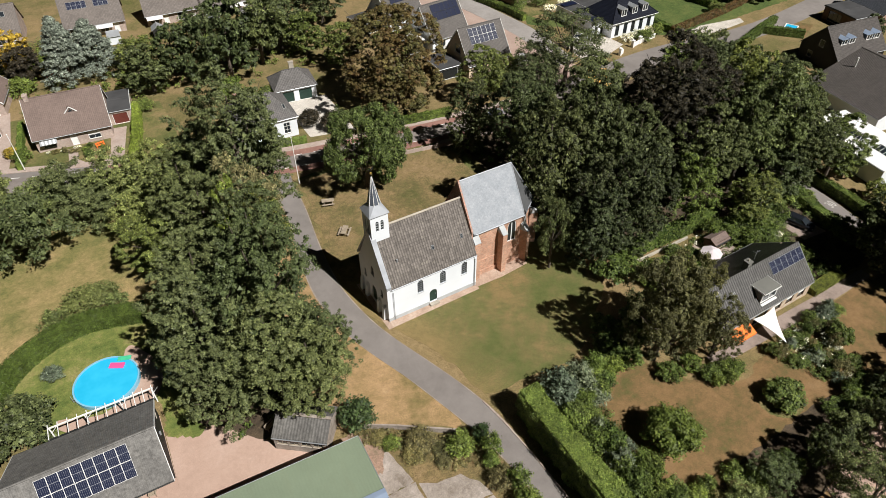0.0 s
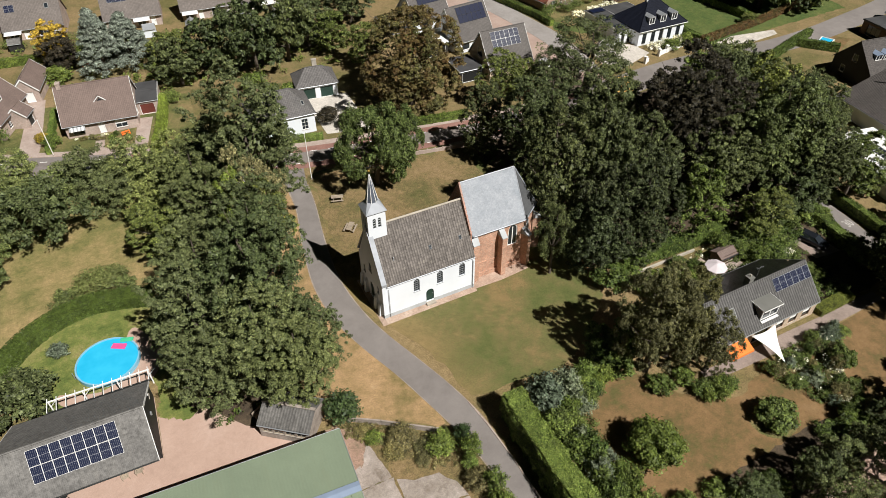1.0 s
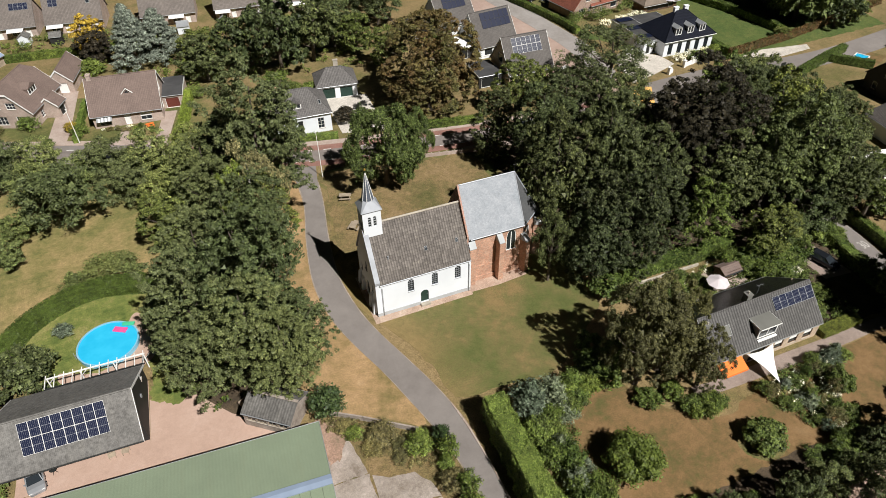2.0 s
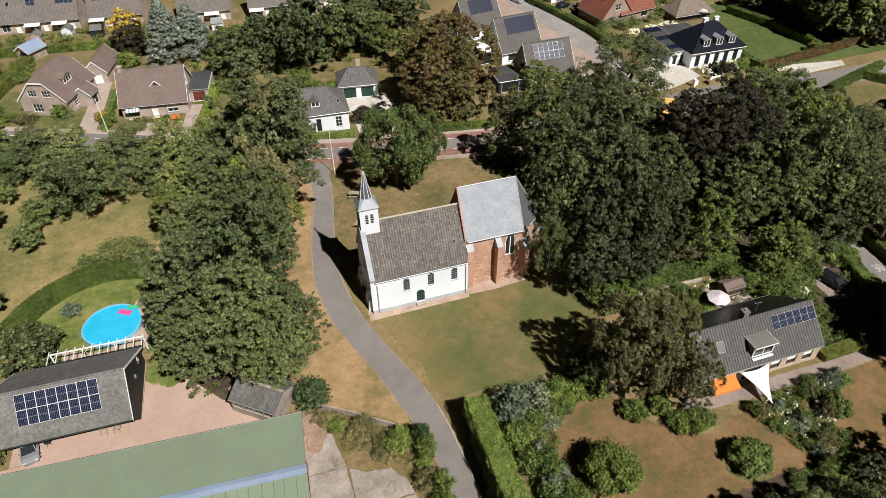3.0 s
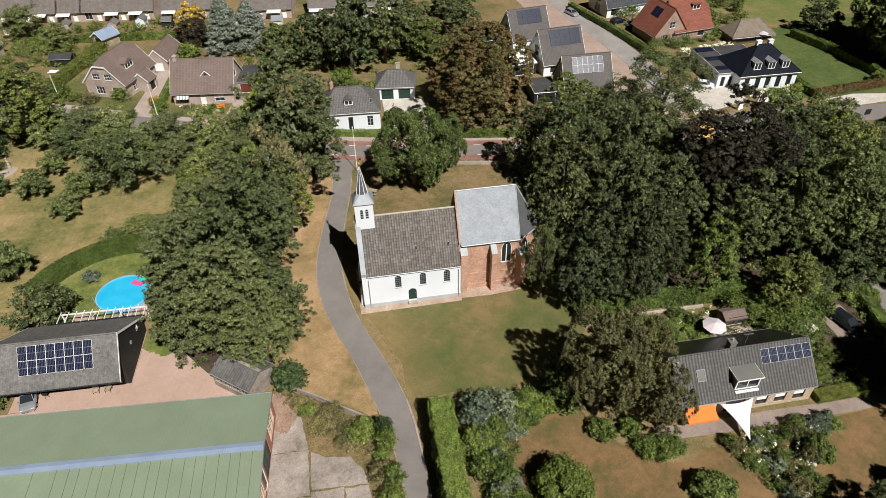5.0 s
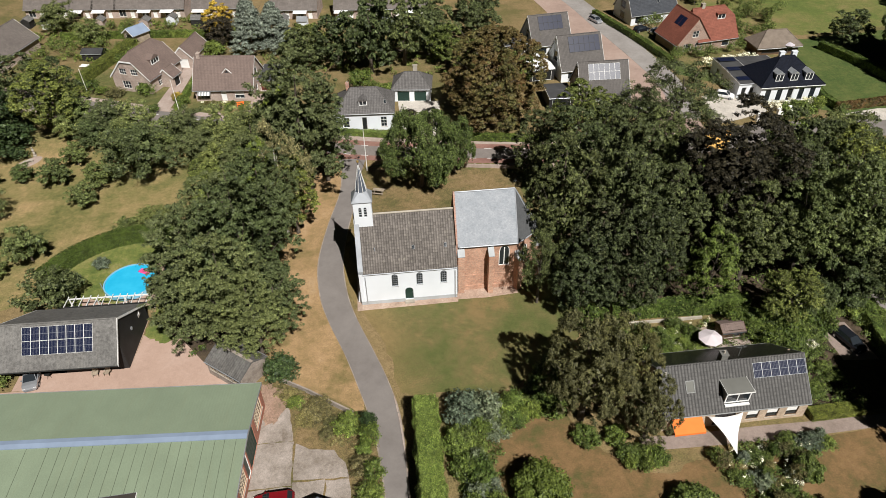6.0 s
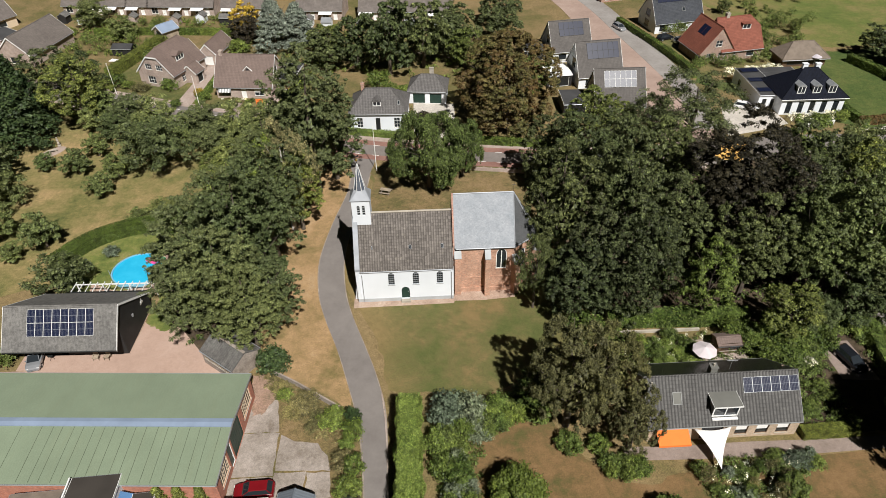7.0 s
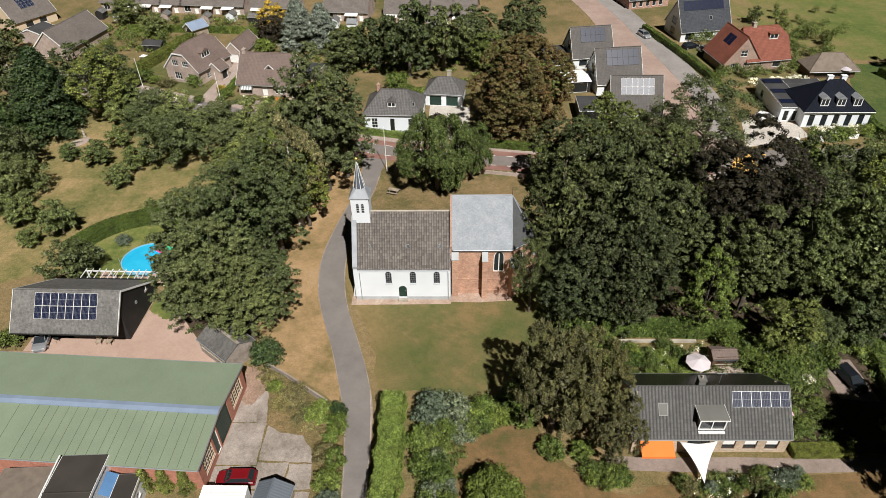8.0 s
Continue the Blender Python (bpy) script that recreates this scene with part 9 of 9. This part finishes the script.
tagged(st, "plain grey stone garden statue on the meadow", "statue")
stone_seat = thing("stone_bench", "dark stone bench on the pale circle", "bench", -60.4, 44.9, 0, 20)
part("seat", boxes((-0.8, 0.8, -0.25, 0.25, 0.42, 0.5)), "stone", stone_seat)
for x in (-0.6, 0.6):
    part("leg", boxes((x - 0.1, x + 0.1, -0.2, 0.2, 0, 0.42)), "stone", stone_seat)


def garden_bench(x, y, rz, mat, label):
    b = thing("garden_bench", label, "bench", x, y, 0, rz)
    for k in range(3):
        part("seat_slat", boxes((-0.75, 0.75, -0.25 + k * 0.17, -0.11 + k * 0.17, 0.42, 0.45)), mat, b)
    for k in range(2):
        part("back_slat", boxes((-0.75, 0.75, 0.26, 0.29, 0.55 + k * 0.17, 0.68 + k * 0.17)), mat, b)
    for x0 in (-0.65, 0.65):
        part("leg", boxes((x0 - 0.04, x0 + 0.04, -0.24, -0.18, 0, 0.42)), mat, b)
        part("leg", boxes((x0 - 0.04, x0 + 0.04, 0.2, 0.26, 0, 0.85)), mat, b)


garden_bench(-29.0, 95.5, -10, "orange", "bright orange garden bench on the lawn")
garden_bench(-43.5, 92.0, 15, "wood", "weathered wooden garden bench by the lawn")
garden_bench(-24.6, 62.8, 10, "orange", "orange garden seat before the brown-roofed house")
garden_bench(-18.3, -7.0, 30, "wood", "weathered wooden bench in the barn yard")


def garden_chair(x, y, rz, mat, label):
    b = thing("garden_chair", label, "chair", x, y, 0, rz, "chairs before the carport")
    for k in range(4):
        part("seat_slat", boxes((-0.3, 0.3, -0.3 + k * 0.15, -0.18 + k * 0.15, 0.4, 0.43)), mat, b)
    for k in range(4):
        part("back_slat", boxes((-0.28 + k * 0.15, -0.17 + k * 0.15, 0.3, 0.34, 0.4, 1.0)), mat, b)
    for x0 in (-0.34, 0.3):
        part("armrest", boxes((x0 - 0.04, x0 + 0.08, -0.36, 0.34, 0.6, 0.64)), mat, b)
        part("leg", boxes((x0, x0 + 0.05, -0.34, -0.28, 0, 0.6)), mat, b)
        part("leg", boxes((x0, x0 + 0.05, 0.26, 0.295, 0, 0.6)), mat, b)


garden_chair(-32.7, -8.5, 8, "wood", "pale wooden armchair standing before the carport")
garden_chair(-31.3, -8.5, -8, "wood", "pale wooden armchair standing before the carport")
fire = thing("fire_bowl", "small dark fire bowl on a stand before the carport", "fire bowl", -38.4, -8.2)
part("bowl", rods(((0, 0, 0.5), (0, 0, 0.75), 0.16, 0.36), sides=12), "dark", fire)
for k in range(3):
    part("leg", rods(((0.1 * math.cos(2.1 * k), 0.1 * math.sin(2.1 * k), 0.52), (0.3 * math.cos(2.1 * k), 0.3 * math.sin(2.1 * k), 0.0), 0.02, 0.02), sides=4), "dark", fire)
kayak = thing("toy_slide", "red and white garden play things", "toy", -59.0, 75.5, 0, 30)
part("slide", prism([(-1, -0.3, 0.1), (1, -0.3, 0.1), (1, 0.3, 0.1), (-1, 0.3, 0.1)], [(-1, -0.3, 0.2), (1, -0.3, 1.0), (1, 0.3, 1.0), (-1, 0.3, 0.2)]), "orange", kayak)
part("frame", boxes((0.8, 0.95, -0.35, 0.35, 0, 1.3)), "white", kayak)

# villa gate and the roadside farther east
gate_wall = thing("gate_wall", "low white villa wall with gate pillars", "wall")
for x0, y0, x1, y1 in ((77.2, 42.4, 78.4, 42.8), (82.2, 43.9, 84.6, 44.5), (84.9, 44.6, 90.0, 45.2)):
    d = math.hypot(x1 - x0, y1 - y0)
    o = part("panel", boxes((0.25, d, -0.12, 0.12, 0, 0.9)), "white", gate_wall)
    o.matrix_basis = pose(x0, y0, 0, 0, 0, math.degrees(math.atan2(y1 - y0, x1 - x0)))
    o = part("pillar", boxes((-0.3, 0.24, -0.27, 0.27, 0, 1.5), (-0.36, 0.3, -0.33, 0.33, 1.5, 1.62)), "white", gate_wall)
    o.matrix_basis = pose(x0, y0, 0, 0, 0, math.degrees(math.atan2(y1 - y0, x1 - x0)))
sign = thing("road_sign", "dark square road sign on a slim post", "road sign", 97.4, 32.6)
part("post", rods(((0, 0, 0), (0, 0, 3.0), 0.05, 0.05)), "zinc", sign)
part("board", boxes((-0.6, 0.6, -0.09, -0.055, 2.0, 3.1)), "dark", sign)
small_pool = thing("small_pool", "small square light blue garden pool", "pool", 119.4, 32.2, 0, 25)
part("rim", boxes((-1.9, -1.7, -1.4, 1.4, 0, 0.4), (1.7, 1.9, -1.4, 1.4, 0, 0.4), (-1.7, 1.7, -1.4, -1.2, 0, 0.4), (-1.7, 1.7, 1.2, 1.4, 0, 0.4)), "white", small_pool)
part("water", boxes((-1.69, 1.69, -1.19, 1.19, 0.05, 0.3)), "water", small_pool)
garden_sun = thing("parasol", "open pale garden parasol beside the thatched shelter", "parasol", 99.5, 72.6)
part("canopy", rods(((0, 0, 2.2), (0, 0, 2.7), 1.3, 0.05), sides=10), plain("pale_lilac_cloth", (0.5, 0.46, 0.5), 0.9), garden_sun)
part("pole", rods(((0, 0, 0), (0, 0, 2.8), 0.04, 0.04)), "zinc", garden_sun)

tarp = thing("tarpaulin", "crumpled white tarpaulin on the allotment", "tarpaulin", -65.0, 87.8, 0, -8)
tarp.scale = (0.5, 0.6, 1.0)
g = bmesh.new()
rt = random.Random(5)
verts = [[g.verts.new((i * 0.7, j * 0.6, 0.12 + rt.uniform(0, 0.22))) for i in range(8)] for j in range(5)]
for j in range(4):
    for i in range(7):
        g.faces.new((verts[j][i], verts[j][i + 1], verts[j + 1][i + 1], verts[j + 1][i]))
sheet_ob = part("sheet", g, "sail", tarp)
sheet_ob.modifiers.new("thickness", "SOLIDIFY").thickness = 0.1
